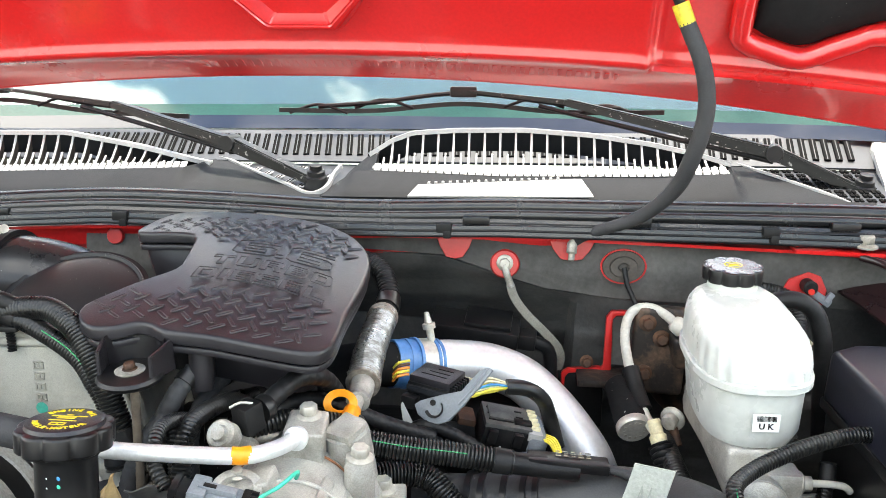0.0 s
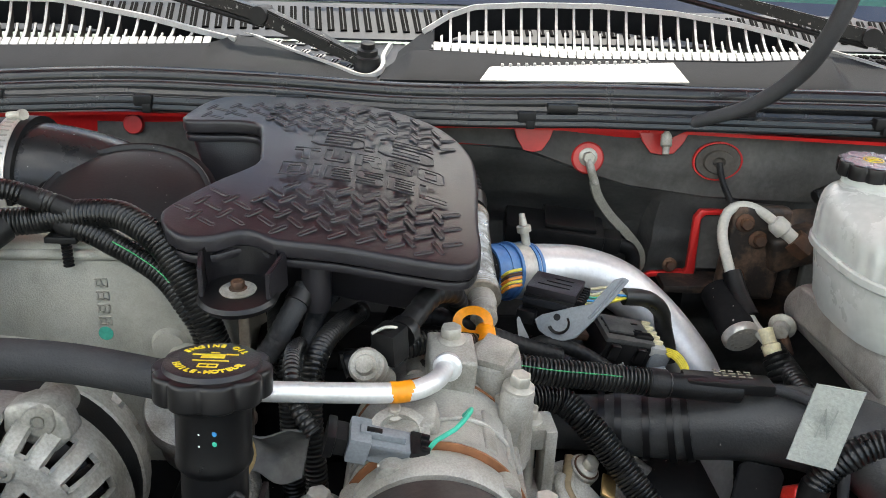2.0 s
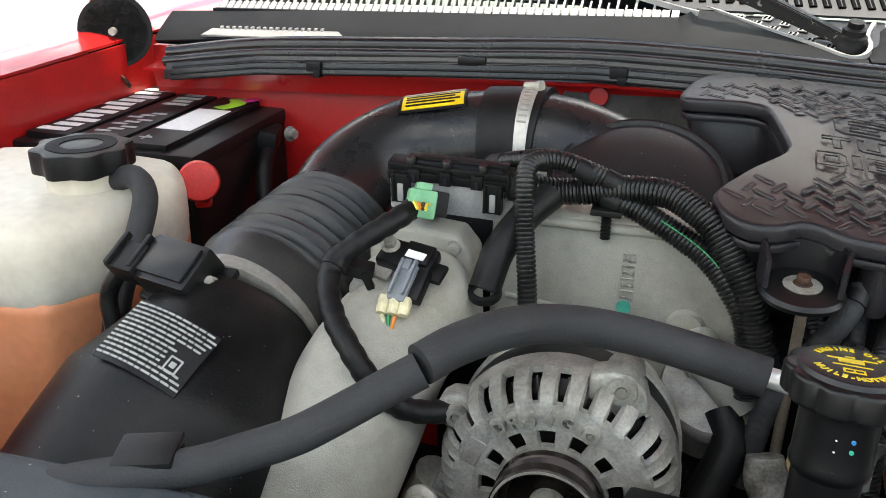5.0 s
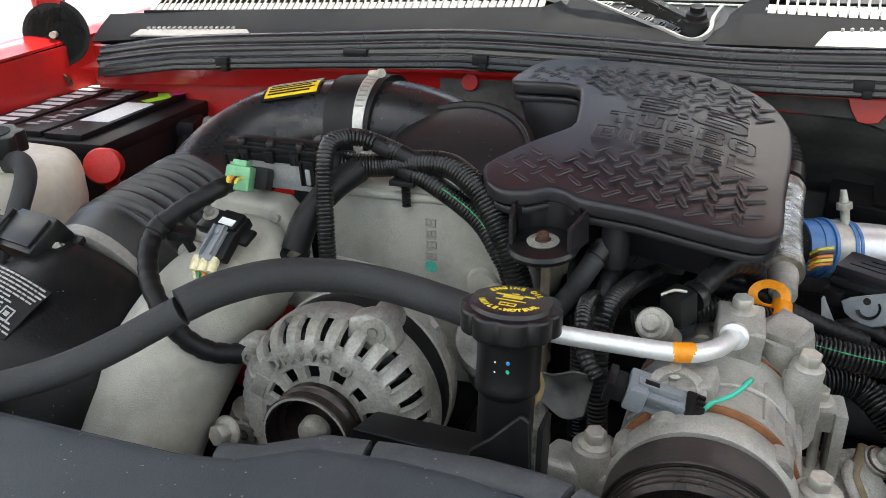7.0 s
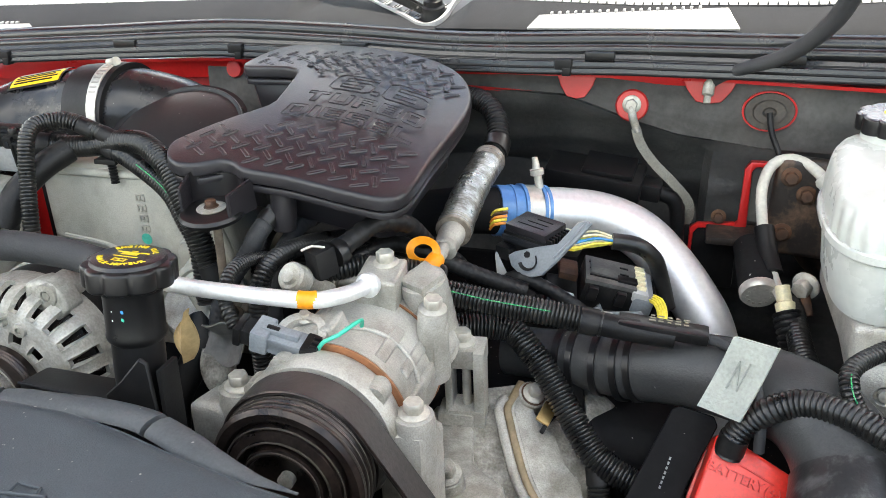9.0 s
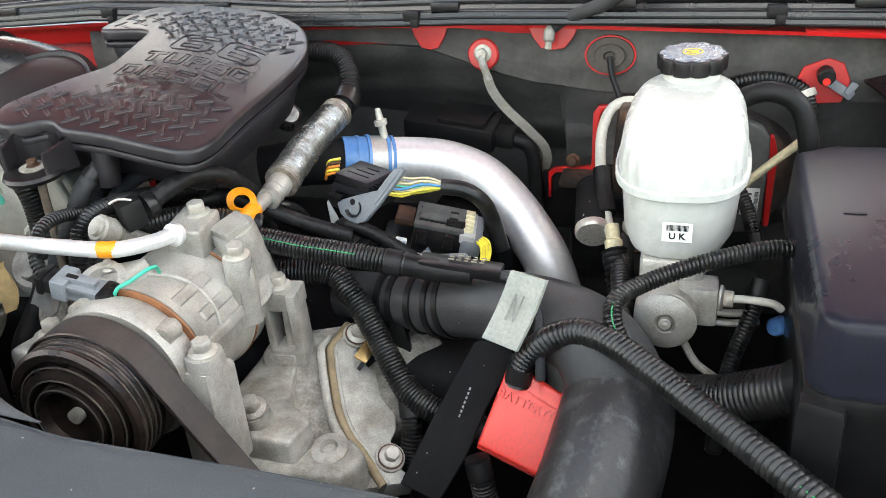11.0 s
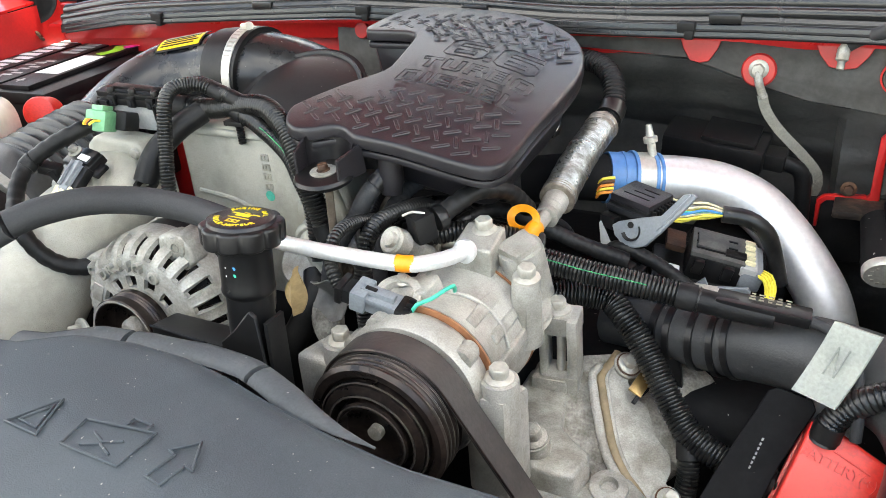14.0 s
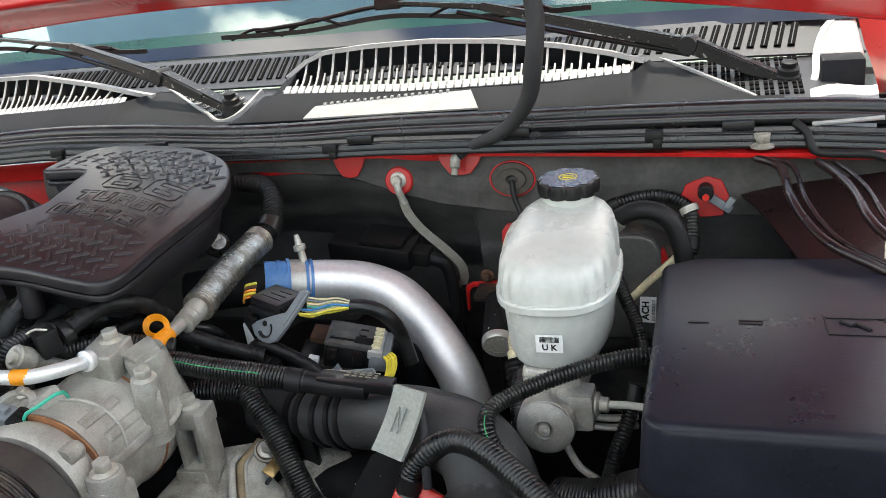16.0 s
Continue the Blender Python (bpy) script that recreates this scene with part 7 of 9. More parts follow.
VX = Vector((0.40, -0.76, -0.50)).normalized()
VN = Vector((0.40, -0.30, 0.86))
VN = (VN - VX * VN.dot(VX)).normalized()
VM = Matrix((VX, VN.cross(VX), VN)).transposed().to_4x4()
VM.translation = (-0.024, 0.697, 1.025)
SANDY = surf("sandy_cast_wall", (0.30, 0.285, 0.25), 0.75, metal=0.05, mix=0.9, scale=70, col2=(0.15, 0.137, 0.11), lo=0.38, hi=0.62, bump=1.0, bscale=420, grain=0.22)
AGED = surf("aged_tan_sealant", (0.25, 0.19, 0.11), 0.6, mix=0.7, scale=50, col2=(0.15, 0.11, 0.06), bump=0.3)
SEAM = [(-0.070, 0.000), (-0.058, -0.010), (-0.045, -0.0210), (-0.029, -0.0224), (-0.007, -0.0226), (0.0245, -0.0212), (0.0475, -0.0145), (0.062, -0.006), (0.095, 0.008)]
SEAM = [(p.x, p.y) for p in spline([(x, y, 0) for x, y in SEAM], 0.004)]
right_edge = [(0.095, 0.040), (0.080, 0.026), (0.066, 0.033), (0.055, 0.0215), (0.0446, 0.0285), (0.031, 0.0310), (0.012, 0.0205), (-0.013, 0.0190), (-0.022, 0.0120), (-0.030, 0.0080), (-0.040, 0.0040), (-0.047, 0.0100), (-0.056, 0.0170), (-0.070, 0.0160)]
part("cover", slab([(x, y + 0.004) for x, y in SEAM] + right_edge, -0.035, 0.0, VM, 0.0025, 2), CASTD, vc)
part("sandy_wall", slab([(x, y - 0.004) for x, y in SEAM] + [(0.095, -0.085), (-0.02, -0.080), (-0.07, -0.045)], -0.045, -0.003, VM @ Matrix.Rotation(radians(10), 4, 'X'), 0.003, 2), SANDY, vc, "rough sandy casting wall")
part("pale_ridge", sweep([VM @ Vector((x, y - 0.0085, 0.0005)) for x, y in SEAM[4:-3]], lambda s, w: 0.0042, 10, 0.7), CASTD, vc)
part("gasket_line", sweep([VM @ Vector((x, y, -0.001)) for x, y in SEAM], lambda s, w: 0.0042, 10, 0.55), AGED, vc, "aged tan sealant seam")
part("inner_ridge", sweep([VM @ Vector((x, y + 0.0055, 0.0)) for x, y in SEAM[3:]], lambda s, w: 0.0020, 8, 0.7), CASTD, vc)
for x, y, mt in ((-0.055, 0.0060, STEEL), (0.0710, 0.0180, STEEL)):
    q = VM @ Vector((x, y, 0.0))
    part("boss", lathe([(0.0150, -0.03), (0.0135, 0.003), (0.0115, 0.004), (0, 0.004)], axes(q, VN), 22), CASTD, vc)
    hex_bolt(q + VN * 0.004, VN, 0.0072, vc, mt)
    part("rust_washer", ring(0.0095, 0.0118, 0.0035, 0.0048, axes(q, VN), 24), RUST, vc, "rust-stained washer")
part("rust_clip", box(0.022, 0.013, 0.003, axes(VM @ Vector((-0.031, 0.0095, 0.012)), VN) @ Matrix.Rotation(0.5, 4, 'Z'), 0.001), BRASS, vc, "rusty brass clip")
part("clip_edge", box(0.026, 0.004, 0.004, axes(VM @ Vector((-0.024, 0.0090, 0.010)), VN) @ Matrix.Rotation(0.5, 4, 'Z'), 0.001), BLACK, vc)
low = VM @ Vector((-0.015, 0.058, -0.03))
part("rear_casting", box(0.10, 0.07, 0.05, axes(low, VN) @ Matrix.Rotation(0.3, 4, 'Z'), 0.010, 3), SANDY, vc)
hex_bolt((0.027, 0.790, 1.010), (0.2, -0.4, 0.9), 0.0085, vc, STEEL)
# lumps added to fill gaps, with shade put into their near-black colour
blk = thing("engine_block", (-0.2, 0.9, 0.8), "engine block and filler lumps between the manifolds, shade put into their colour", "engine block")
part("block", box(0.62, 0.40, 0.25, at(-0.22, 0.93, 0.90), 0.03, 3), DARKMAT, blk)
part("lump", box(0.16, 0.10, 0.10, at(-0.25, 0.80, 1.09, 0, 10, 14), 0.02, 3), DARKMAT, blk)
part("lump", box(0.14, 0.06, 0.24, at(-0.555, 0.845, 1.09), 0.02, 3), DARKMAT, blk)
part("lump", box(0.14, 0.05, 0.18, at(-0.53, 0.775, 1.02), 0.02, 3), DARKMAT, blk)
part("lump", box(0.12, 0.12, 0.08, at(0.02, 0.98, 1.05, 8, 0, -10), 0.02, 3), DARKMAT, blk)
md = thing("glow_plug_module", (-0.02, 1.06, 1.15), "flat black plastic module in front of the firewall", "module")
part("case", box(0.115, 0.05, 0.030, at(-0.030, 1.065, 1.155, 12, 6, -3), 0.004), BLACK, md)
part("lid", box(0.060, 0.046, 0.006, at(-0.012, 1.062, 1.172, 12, 6, -3), 0.002), GLOSSBLK, md)
part("plug", box(0.026, 0.024, 0.022, at(0.036, 1.060, 1.146, 12, 6, -3), 0.004), BLACK, md)
part("lead", tube([(0.045, 1.060, 1.143), (0.065, 1.065, 1.130), (0.070, 1.07, 1.09), (0.07, 1.07, 1.02)], 0.009, 12), RUBBER, md)

# sensor and small looms behind the compressor
fs_ = thing("fuel_sensor", (-0.22, 0.645, 1.19), "dull aluminium sensor with a black plug", "sensor")
part("wheel", lathe([(0.0, -0.012), (0.011, -0.012), (0.0125, -0.008), (0.0125, 0.004), (0.0105, 0.006), (0.0075, 0.0055), (0.006, 0.009), (0, 0.009)], axes((-0.219, 0.646, 1.200), (-0.2, -0.75, 0.6)), 26), CASTD, fs_)
part("stem", lathe([(0.0085, -0.05), (0.0085, -0.008)], axes((-0.219, 0.646, 1.200), (-0.2, -0.75, 0.6)), 16), CASTD, fs_)
part("plug", box(0.020, 0.026, 0.020, axes((-0.2045, 0.669, 1.206), (0.5, 0.8, 0.12)), 0.003), BLACK, fs_)
part("plug_collar", lathe([(0.0, -0.004), (0.0115, -0.004), (0.0120, 0.003), (0.0100, 0.006)], axes((-0.195, 0.684, 1.2085), (0.5, 0.8, 0.2)), 18), GLOSSBLK, fs_)
part("spring_clip", tube([(-0.217, 0.660, 1.218), (-0.208, 0.662, 1.222), (-0.200, 0.668, 1.219)], 0.0012, 6), STEEL, fs_)
part("braided_hose", corr([(-0.196, 0.683, 1.209), (-0.186, 0.700, 1.216), (-0.174, 0.722, 1.221), (-0.158, 0.75, 1.21), (-0.15, 0.78, 1.18)], 0.0088, 0.010, 0.0007, 14), RUBBER, fs_, "braided black hose")


def loom(name, pts, r, label, stripe=None, pitch=0.0035, cat="wiring loom", group="wiring looms"):
    """A corrugated sleeve; stripe: part of its length that carries a green line."""
    t = thing(name, pts[0], label, cat, group)
    part("sleeve", corr(pts, r, pitch, r * 0.14), LOOM, t)
    ends = even(spline(pts, 0.004), 0.003)
    for k in (1, len(ends) - 7):
        part("tape_wrap", sweep(ends[k:k + 6], lambda s, w: r * 1.05, 14), RUBBER, t)
    if stripe:
        p = spline(pts, 0.006)
        p = p[int(len(p) * stripe[0]):int(len(p) * stripe[1])]
        part("stripe", sweep([q + Vector((0, -r * 0.80, r * 0.60)) for q in p], lambda s, w: 0.0006, 6), GREENS, t, "green tracer stripe")
    return t


L1 = "black corrugated wiring loom"
loom("wiring_loom", [(-0.535, 0.735, 1.268), (-0.505, 0.745, 1.264), (-0.478, 0.750, 1.265), (-0.445, 0.745, 1.272), (-0.412, 0.737, 1.275), (-0.390, 0.728, 1.268), (-0.373, 0.719, 1.257), (-0.356, 0.708, 1.236), (-0.342, 0.700, 1.210), (-0.325, 0.695, 1.16)], 0.0112, L1 + " curving off the harness box")
loom("wiring_loom", [(-0.460, 0.748, 1.266), (-0.424, 0.737, 1.256), (-0.379, 0.721, 1.236), (-0.355, 0.706, 1.214), (-0.342, 0.700, 1.19), (-0.335, 0.69, 1.14)], 0.0095, L1 + " with a green stripe beside the manifold", (0.25, 0.55))
loom("wiring_loom", [(-0.560, 0.780, 1.270), (-0.530, 0.762, 1.282), (-0.500, 0.748, 1.290), (-0.470, 0.744, 1.284), (-0.440, 0.744, 1.272)], 0.0078, L1 + " passing under the intake elbow")
loom("wiring_loom", [(-0.465, 0.744, 1.280), (-0.490, 0.740, 1.291), (-0.507, 0.731, 1.293), (-0.5145, 0.717, 1.290), (-0.513, 0.704, 1.277), (-0.508, 0.690, 1.245), (-0.501, 0.675, 1.208), (-0.498, 0.668, 1.17)], 0.0078, L1 + " hanging before the manifold")
tie = thing("loom_clip", (-0.443, 0.735, 1.25), "black loom clip on a ribbed stud", "clip")
part("band", box(0.024, 0.016, 0.005, at(-0.455, 0.742, 1.254), 0.001), BLACK, tie)
part("stud", corr([(-0.455, 0.743, 1.254), (-0.455, 0.744, 1.244), (-0.455, 0.744, 1.230)], 0.0042, 0.003, 0.0012), BLACK, tie)

GL = [(-0.180, 0.700, 1.165), (-0.125, 0.724, 1.160), (-0.075, 0.729, 1.152), (-0.028, 0.733, 1.146), (0.02, 0.738, 1.138)]
loom("wiring_loom", GL, 0.0115, L1 + " with a green stripe beside the compressor", (0.25, 0.82))
AGEDP = surf("faded_tan_print", (0.22, 0.20, 0.15), 0.6, mix=0.5, scale=80)
stick = thing("taped_harness", (0.05, 0.74, 1.13), "black taped harness lying along the charge pipe", "harness")
part("tape", tube([(0.015, 0.737, 1.139), (0.045, 0.739, 1.135), (0.080, 0.741, 1.132)], 0.0105, 14), BLACK, stick)
part("trough", box(0.075, 0.020, 0.010, at(0.070, 0.742, 1.138, 0, 5, 2), 0.002), GLOSSBLK, stick)
for k in range(3):
    bars([(-0.014 + 0.007 * q, 0, 0.0052 - 0.001 * ((q + k) % 3), 0.0018) for q in range(5)], at(0.075, 0.743 + 0.0042 * k, 1.1436, 0, 5, 2), 0.0004, AGEDP, "faded_print", stick)
part("lead", tube([(0.085, 0.742, 1.134), (0.115, 0.737, 1.134), (0.140, 0.718, 1.127), (0.150, 0.69, 1.10), (0.152, 0.683, 1.07)], 0.0045, 10), FOAM, stick)
loom("wiring_loom", [(-0.13, 0.735, 1.118), (-0.070, 0.757, 1.112), (-0.045, 0.748, 1.098), (-0.022, 0.735, 1.075), (0.000, 0.718, 1.050), (0.025, 0.700, 1.026), (0.06, 0.69, 1.012), (0.10, 0.69, 1.0)], 0.0125, L1 + " running down over the valve cover")
loom("wiring_loom", [(0.025, 0.700, 1.020), (0.030, 0.685, 0.995), (0.030, 0.675, 0.965), (0.04, 0.67, 0.92)], 0.010, L1 + " dropping beside the valve cover")
loom("wiring_loom", [(-0.240, 0.690, 1.176), (-0.205, 0.696, 1.185), (-0.175, 0.712, 1.186), (-0.12, 0.74, 1.168)], 0.0095, L1 + " behind the compressor")
loom("wiring_loom", [(-0.30, 0.86, 1.19), (-0.30, 0.78, 1.195), (-0.293, 0.725, 1.185), (-0.283, 0.70, 1.15), (-0.28, 0.69, 1.07), (-0.28, 0.69, 0.98)], 0.0085, L1 + " under the resonator")
loom("wiring_loom", [(-0.235, 0.80, 1.17), (-0.245, 0.72, 1.195), (-0.256, 0.672, 1.195), (-0.259, 0.652, 1.165), (-0.255, 0.64, 1.11), (-0.25, 0.64, 1.0)], 0.0085, L1 + " by the clutch plug")
flap = thing("heat_shield_flap", (-0.235, 0.62, 1.12), "crumpled grey shield flap beside the compressor", "shield")
part("sheet", grid(lambda u, v: Vector((-0.301 + 0.040 * u + 0.008 * v, 0.624 + 0.010 * math.sin(v * 4) - 0.012 * u, 1.126 + 0.034 * v + 0.012 * v * u + 0.010 * abs(u - 0.45) + 0.003 * math.sin(u * 7 + v * 4))), 10, 10, 0.0015), surf("dusty_grey_shield", (0.10, 0.098, 0.092), 0.7, mix=0.7, scale=40, col2=(0.17, 0.165, 0.155), bump=0.5, bscale=200), flap)

# small plugs and leads in the gap under the resonator
random.seed(11)
for k, (x, y, z, rz, sx) in enumerate(((-0.262, 0.755, 1.150, 20, 0.030), (-0.200, 0.780, 1.172, -25, 0.026), (-0.168, 0.800, 1.160, 40, 0.024), (-0.222, 0.735, 1.128, 10, 0.028), (-0.060, 0.800, 1.118, -15, 0.030))):
    g = thing("engine_plug", (x, y, z), "small black wiring plug with a short taped lead", "connector", "small wiring plugs")
    m = at(x, y, z, random.uniform(-20, 30), random.uniform(-20, 20), rz)
    part("body", box(sx, 0.018, 0.016, m, 0.003), BLACK, g)
    part("latch", box(sx * 0.5, 0.010, 0.005, m @ Matrix.Translation((0, 0, 0.010)), 0.001), GLOSSBLK, g)
    part("collar", box(0.006, 0.020, 0.018, m @ Matrix.Translation((sx * 0.4, 0, 0)), 0.001), DUSTBLK, g)
    e = m @ Vector((sx / 2, 0, 0))
    part("lead", tube([m @ Vector((sx * 0.3, 0, 0)), e + Vector((0.012, 0.006, -0.004)), e + Vector((0.026, 0.022, -0.018)), e + Vector((0.030, 0.045, -0.05))], 0.0052, 10), LOOM, g)
for k, (pts, r, what) in enumerate((([(-0.270, 0.720, 1.226), (-0.280, 0.702, 1.210), (-0.291, 0.698, 1.190), (-0.308, 0.690, 1.165), (-0.322, 0.685, 1.13), (-0.33, 0.68, 1.07)], 0.0088, "braided grey hose dropping behind the oil filler"), ([(-0.250, 0.775, 1.205), (-0.262, 0.745, 1.200), (-0.268, 0.715, 1.185), (-0.266, 0.69, 1.160), (-0.26, 0.68, 1.10)], 0.0075, "thin braided hose beside the stud"), ([(-0.215, 0.76, 1.165), (-0.180, 0.775, 1.178), (-0.145, 0.775, 1.170), (-0.105, 0.785, 1.150), (-0.06, 0.80, 1.13)], 0.0080, "black hose crossing behind the compressor"), ([(-0.100, 0.83, 1.10), (-0.075, 0.815, 1.135), (-0.040, 0.812, 1.128), (0.0, 0.815, 1.10), (0.03, 0.82, 1.06)], 0.0070, "black lead looping over the valve cover"))):
    hz = thing("engine_hose", pts[0], what, "hose")
    part("sleeve", corr(pts, r, 0.006, 0.0005, 12), FOAM if k < 2 else RUBBER, hz)
    ends = even(spline(pts, 0.004), 0.003)
    part("end_band", sweep(ends[2:6], lambda s, w: r * 1.12, 14), GLOSSBLK, hz)
wp = thing("coolant_fitting", (-0.36, 0.735, 1.15), "pale cast coolant fitting below the manifold", "fitting")
part("elbow", tube([(-0.372, 0.748, 1.150), (-0.368, 0.728, 1.146), (-0.352, 0.712, 1.138), (-0.335, 0.705, 1.120)], 0.0150, 20), CASTW, wp)
part("collar", lathe([(0.0170, -0.005), (0.0185, -0.003), (0.0185, 0.003), (0.0170, 0.005)], axes((-0.366, 0.724, 1.1455), (0.5, -0.8, -0.3)), 24), CASTW, wp)
fit_ = thing("fuel_fitting", (-0.245, 0.76, 1.13), "dull steel pipe fitting under the resonator", "fitting")
part("pipe", tube([(-0.270, 0.79, 1.10), (-0.255, 0.77, 1.128), (-0.232, 0.755, 1.142), (-0.205, 0.755, 1.146), (-0.18, 0.77, 1.14)], 0.0055, 10), STEEL, fit_)
hex_bolt((-0.232, 0.752, 1.143), (-0.9, -0.2, 0.3), 0.0085, fit_, STEEL, "nut")

# foil-wrapped refrigerant hose
fh = thing("ac_discharge_hose", (-0.135, 0.85, 1.15), "foil-wrapped refrigerant hose with an orange tag", "hose")
part("foil_sleeve", sweep(even(spline([(-0.131, 0.805, 1.183), (-0.134, 0.86, 1.192), (-0.134, 0.91, 1.200), (-0.133, 0.952, 1.205)], 0.004), 0.0006), lambda s, w: 0.0166 + 0.0009 * math.sin(s * 1900) + 0.0009 * noise.noise(Vector((s * 60, 0, 0))), 24), FOIL, fh)
part("foil_cuff", sweep(even(spline([(-0.1337, 0.940, 1.204), (-0.1333, 0.948, 1.2047), (-0.133, 0.955, 1.2055)], 0.004), 0.0015), lambda s, w: 0.0176 + 0.0016 * noise.noise(Vector((s * 300, 2, 0))), 22), surf("burnt_tan_wrap", (0.34, 0.30, 0.25), 0.45, metal=0.5, mix=0.8, scale=70, col2=(0.13, 0.10, 0.08), bump=0.9, bscale=260), fh, "ragged tan end of the foil wrap")
part("foil_collar", sweep(even(spline([(-0.131, 0.804, 1.1828), (-0.1312, 0.810, 1.1838), (-0.1315, 0.817, 1.185)], 0.003), 0.001), lambda s, w: 0.0172 + 0.0012 * noise.noise(Vector((s * 500, 5, 0))), 22), bpy.data.materials["burnt_tan_wrap"], fh)
part("crimp", lathe([(0.0085, -0.03), (0.0115, -0.028), (0.0115, -0.022), (0.0100, -0.020), (0.0120, -0.014), (0.0105, -0.010), (0.0128, -0.004), (0.0120, 0.006)], axes((-0.131, 0.800, 1.182), (-0.02, 0.98, 0.16)), 24), CAST, fh)
part("metal_end", tube([(-0.131, 0.790, 1.181), (-0.131, 0.750, 1.179), (-0.130, 0.715, 1.178), (-0.129, 0.695, 1.176)], 0.0072, 18), CAST, fh)
part("tag_band", tube([(-0.131, 0.748, 1.1788), (-0.131, 0.735, 1.1785), (-0.1305, 0.722, 1.1783)], 0.0082, 18), ORANGE, fh, "orange tag band")
loop = [Vector((-0.1415 + 0.0125 * math.cos(a), 0.745 + 0.004 * math.sin(a), 1.1875 + 0.0090 * math.sin(a))) for a in np.linspace(-0.9, 5.2, 30)]
part("tag_loop", ribbon(loop, 0.0075, 0.0007, up=(0, 1, 0)), ORANGE, fh)
part("upper_hose", corr([(-0.1335, 0.948, 1.2045), (-0.133, 0.965, 1.2065), (-0.130, 0.985, 1.215), (-0.140, 1.015, 1.238), (-0.165, 1.04, 1.25), (-0.21, 1.06, 1.25)], 0.013, 0.005, 0.0012), RUBBER, fh)
part("upper_band", tube([(-0.1315, 0.972, 1.2095), (-0.1305, 0.980, 1.213), (-0.131, 0.988, 1.2175)], 0.0150, 18), LOOM, fh)

# charge pipe with blue couplers
cp = thing("charge_pipe", (0.03, 0.95, 1.05), "brushed aluminium charge pipe with blue silicone coupler", "pipe")
CP = [(-0.089, 0.945, 1.152), (-0.052, 0.960, 1.149), (-0.010, 0.971, 1.142), (0.030, 0.970, 1.127), (0.064, 0.958, 1.101), (0.093, 0.943, 1.070), (0.114, 0.930, 1.038), (0.13, 0.92, 0.98), (0.14, 0.91, 0.90)]
part("bend", tube(CP, 0.0270, 44), PIPE, cp)


def cpl(x):
    return Vector((x, 0.924 + (x + 0.120) * 0.62, 1.1590 - (x + 0.120) * 0.19))


part("coupler", tube([cpl(-0.120), cpl(-0.110), cpl(-0.092), cpl(-0.074)], 0.0280, 40), BLUE, cp, "blue silicone coupler")
d = Vector((0.82, 0.51, -0.16)).normalized()
for x, rr in ((-0.106, 0.0292), (-0.0965, 0.0306), (-0.0785, 0.0304), (-0.0735, 0.0296)):
    c0 = cpl(x)
    part("coupler_rib", tube([c0 - d * 0.0018, c0, c0 + d * 0.0018], rr, 40, 0.003), BLUE, cp)
c0 = cpl(-0.0875)
part("clamp_band", tube([c0 - d * 0.0095, c0, c0 + d * 0.0095], 0.0292, 40, 0.003), BRIGHT, cp, "steel T-bolt clamp")
part("clamp_bolt", lathe([(0.0045, -0.010), (0.0045, 0.006), (0.0075, 0.007), (0.0075, 0.013), (0.0045, 0.014), (0.003, 0.026), (0.0, 0.027)], axes((-0.0770, 0.950, 1.187), (-0.20, 0.1, 1)), 14), STEEL, cp)
tb = thing("turbo_inlet", (-0.15, 0.9, 1.17), "dark cast pipe end behind the blue coupler", "pipe")
part("pipe", tube([(-0.116, 0.926, 1.158), (-0.15, 0.905, 1.164), (-0.20, 0.89, 1.16)], 0.0255, 28), DARKMAT, tb)
fc = thing("foil_cap", (-0.22, 0.97, 1.2), "crumpled foil-wrapped plug under the resonator", "cap")
part("foil", lathe([(0.012, -0.02), (0.014, -0.01), (0.0125, 0.0), (0.015, 0.006), (0.010, 0.014), (0, 0.015)], axes((-0.200, 0.965, 1.195), (0.5, -0.6, 0.5)), 14), FOIL, fc)

# connectors on the valve cover
cA = thing("engine_harness_connector", (-0.06, 0.85, 1.17), "black harness connector with a grey locking lever and coloured wires", "connector")
am = at(-0.060, 0.847, 1.164, 2, 3, -24)
part("housing", box(0.050, 0.040, 0.026, am @ Matrix.Translation((0, 0, -0.003)), 0.003), BLACK, cA)
part("cover_cap", box(0.047, 0.037, 0.009, am @ Matrix.Translation((0, 0, 0.0125)), 0.002), COVER, cA, "slightly glossy brown-black cap")
for k in range(3):
    part("cap_groove", box(0.030 - 0.006 * k, 0.0014, 0.001, am @ Matrix.Translation((0.003 * k, -0.008 + k * 0.008, 0.0172)), 0.0003), BLACK, cA)
for k in range(7):
    part("comb_tooth", box(0.006, 0.0022, 0.010, am @ Matrix.Translation((0.0262, -0.015 + k * 0.005, 0.007)), 0.0006), DUSTBLK, cA)
part("front_lip", box(0.046, 0.004, 0.006, am @ Matrix.Translation((-0.001, -0.0215, 0.004)), 0.001), GREYPL, cA)
part("corner_boss", box(0.018, 0.012, 0.014, am @ Matrix.Translation((-0.018, -0.024, -0.010)), 0.003), BLACK, cA)
LEV = [(-0.0182, -0.0041), (-0.0131, -0.0130), (-0.0023, -0.0190), (0.0103, -0.0195), (0.0210, -0.0149), (0.0280, -0.0057), (0.0340, 0.0022), (0.0406, 0.0128), (0.0487, 0.0236), (0.0601, 0.0423), (0.0546, 0.0443), (0.0472, 0.0413), (0.0392, 0.0301), (0.0307, 0.0176), (0.0111, 0.0106), (-0.0118, 0.0012)]
lvm = axes((-0.0633, 0.817, 1.1592), (-0.30, -0.88, 0.35))
lev = part("lever", slab(LEV, -0.004, 0.001, lvm, 0.0007, 1), GREYC, cA, "grey plastic locking lever")
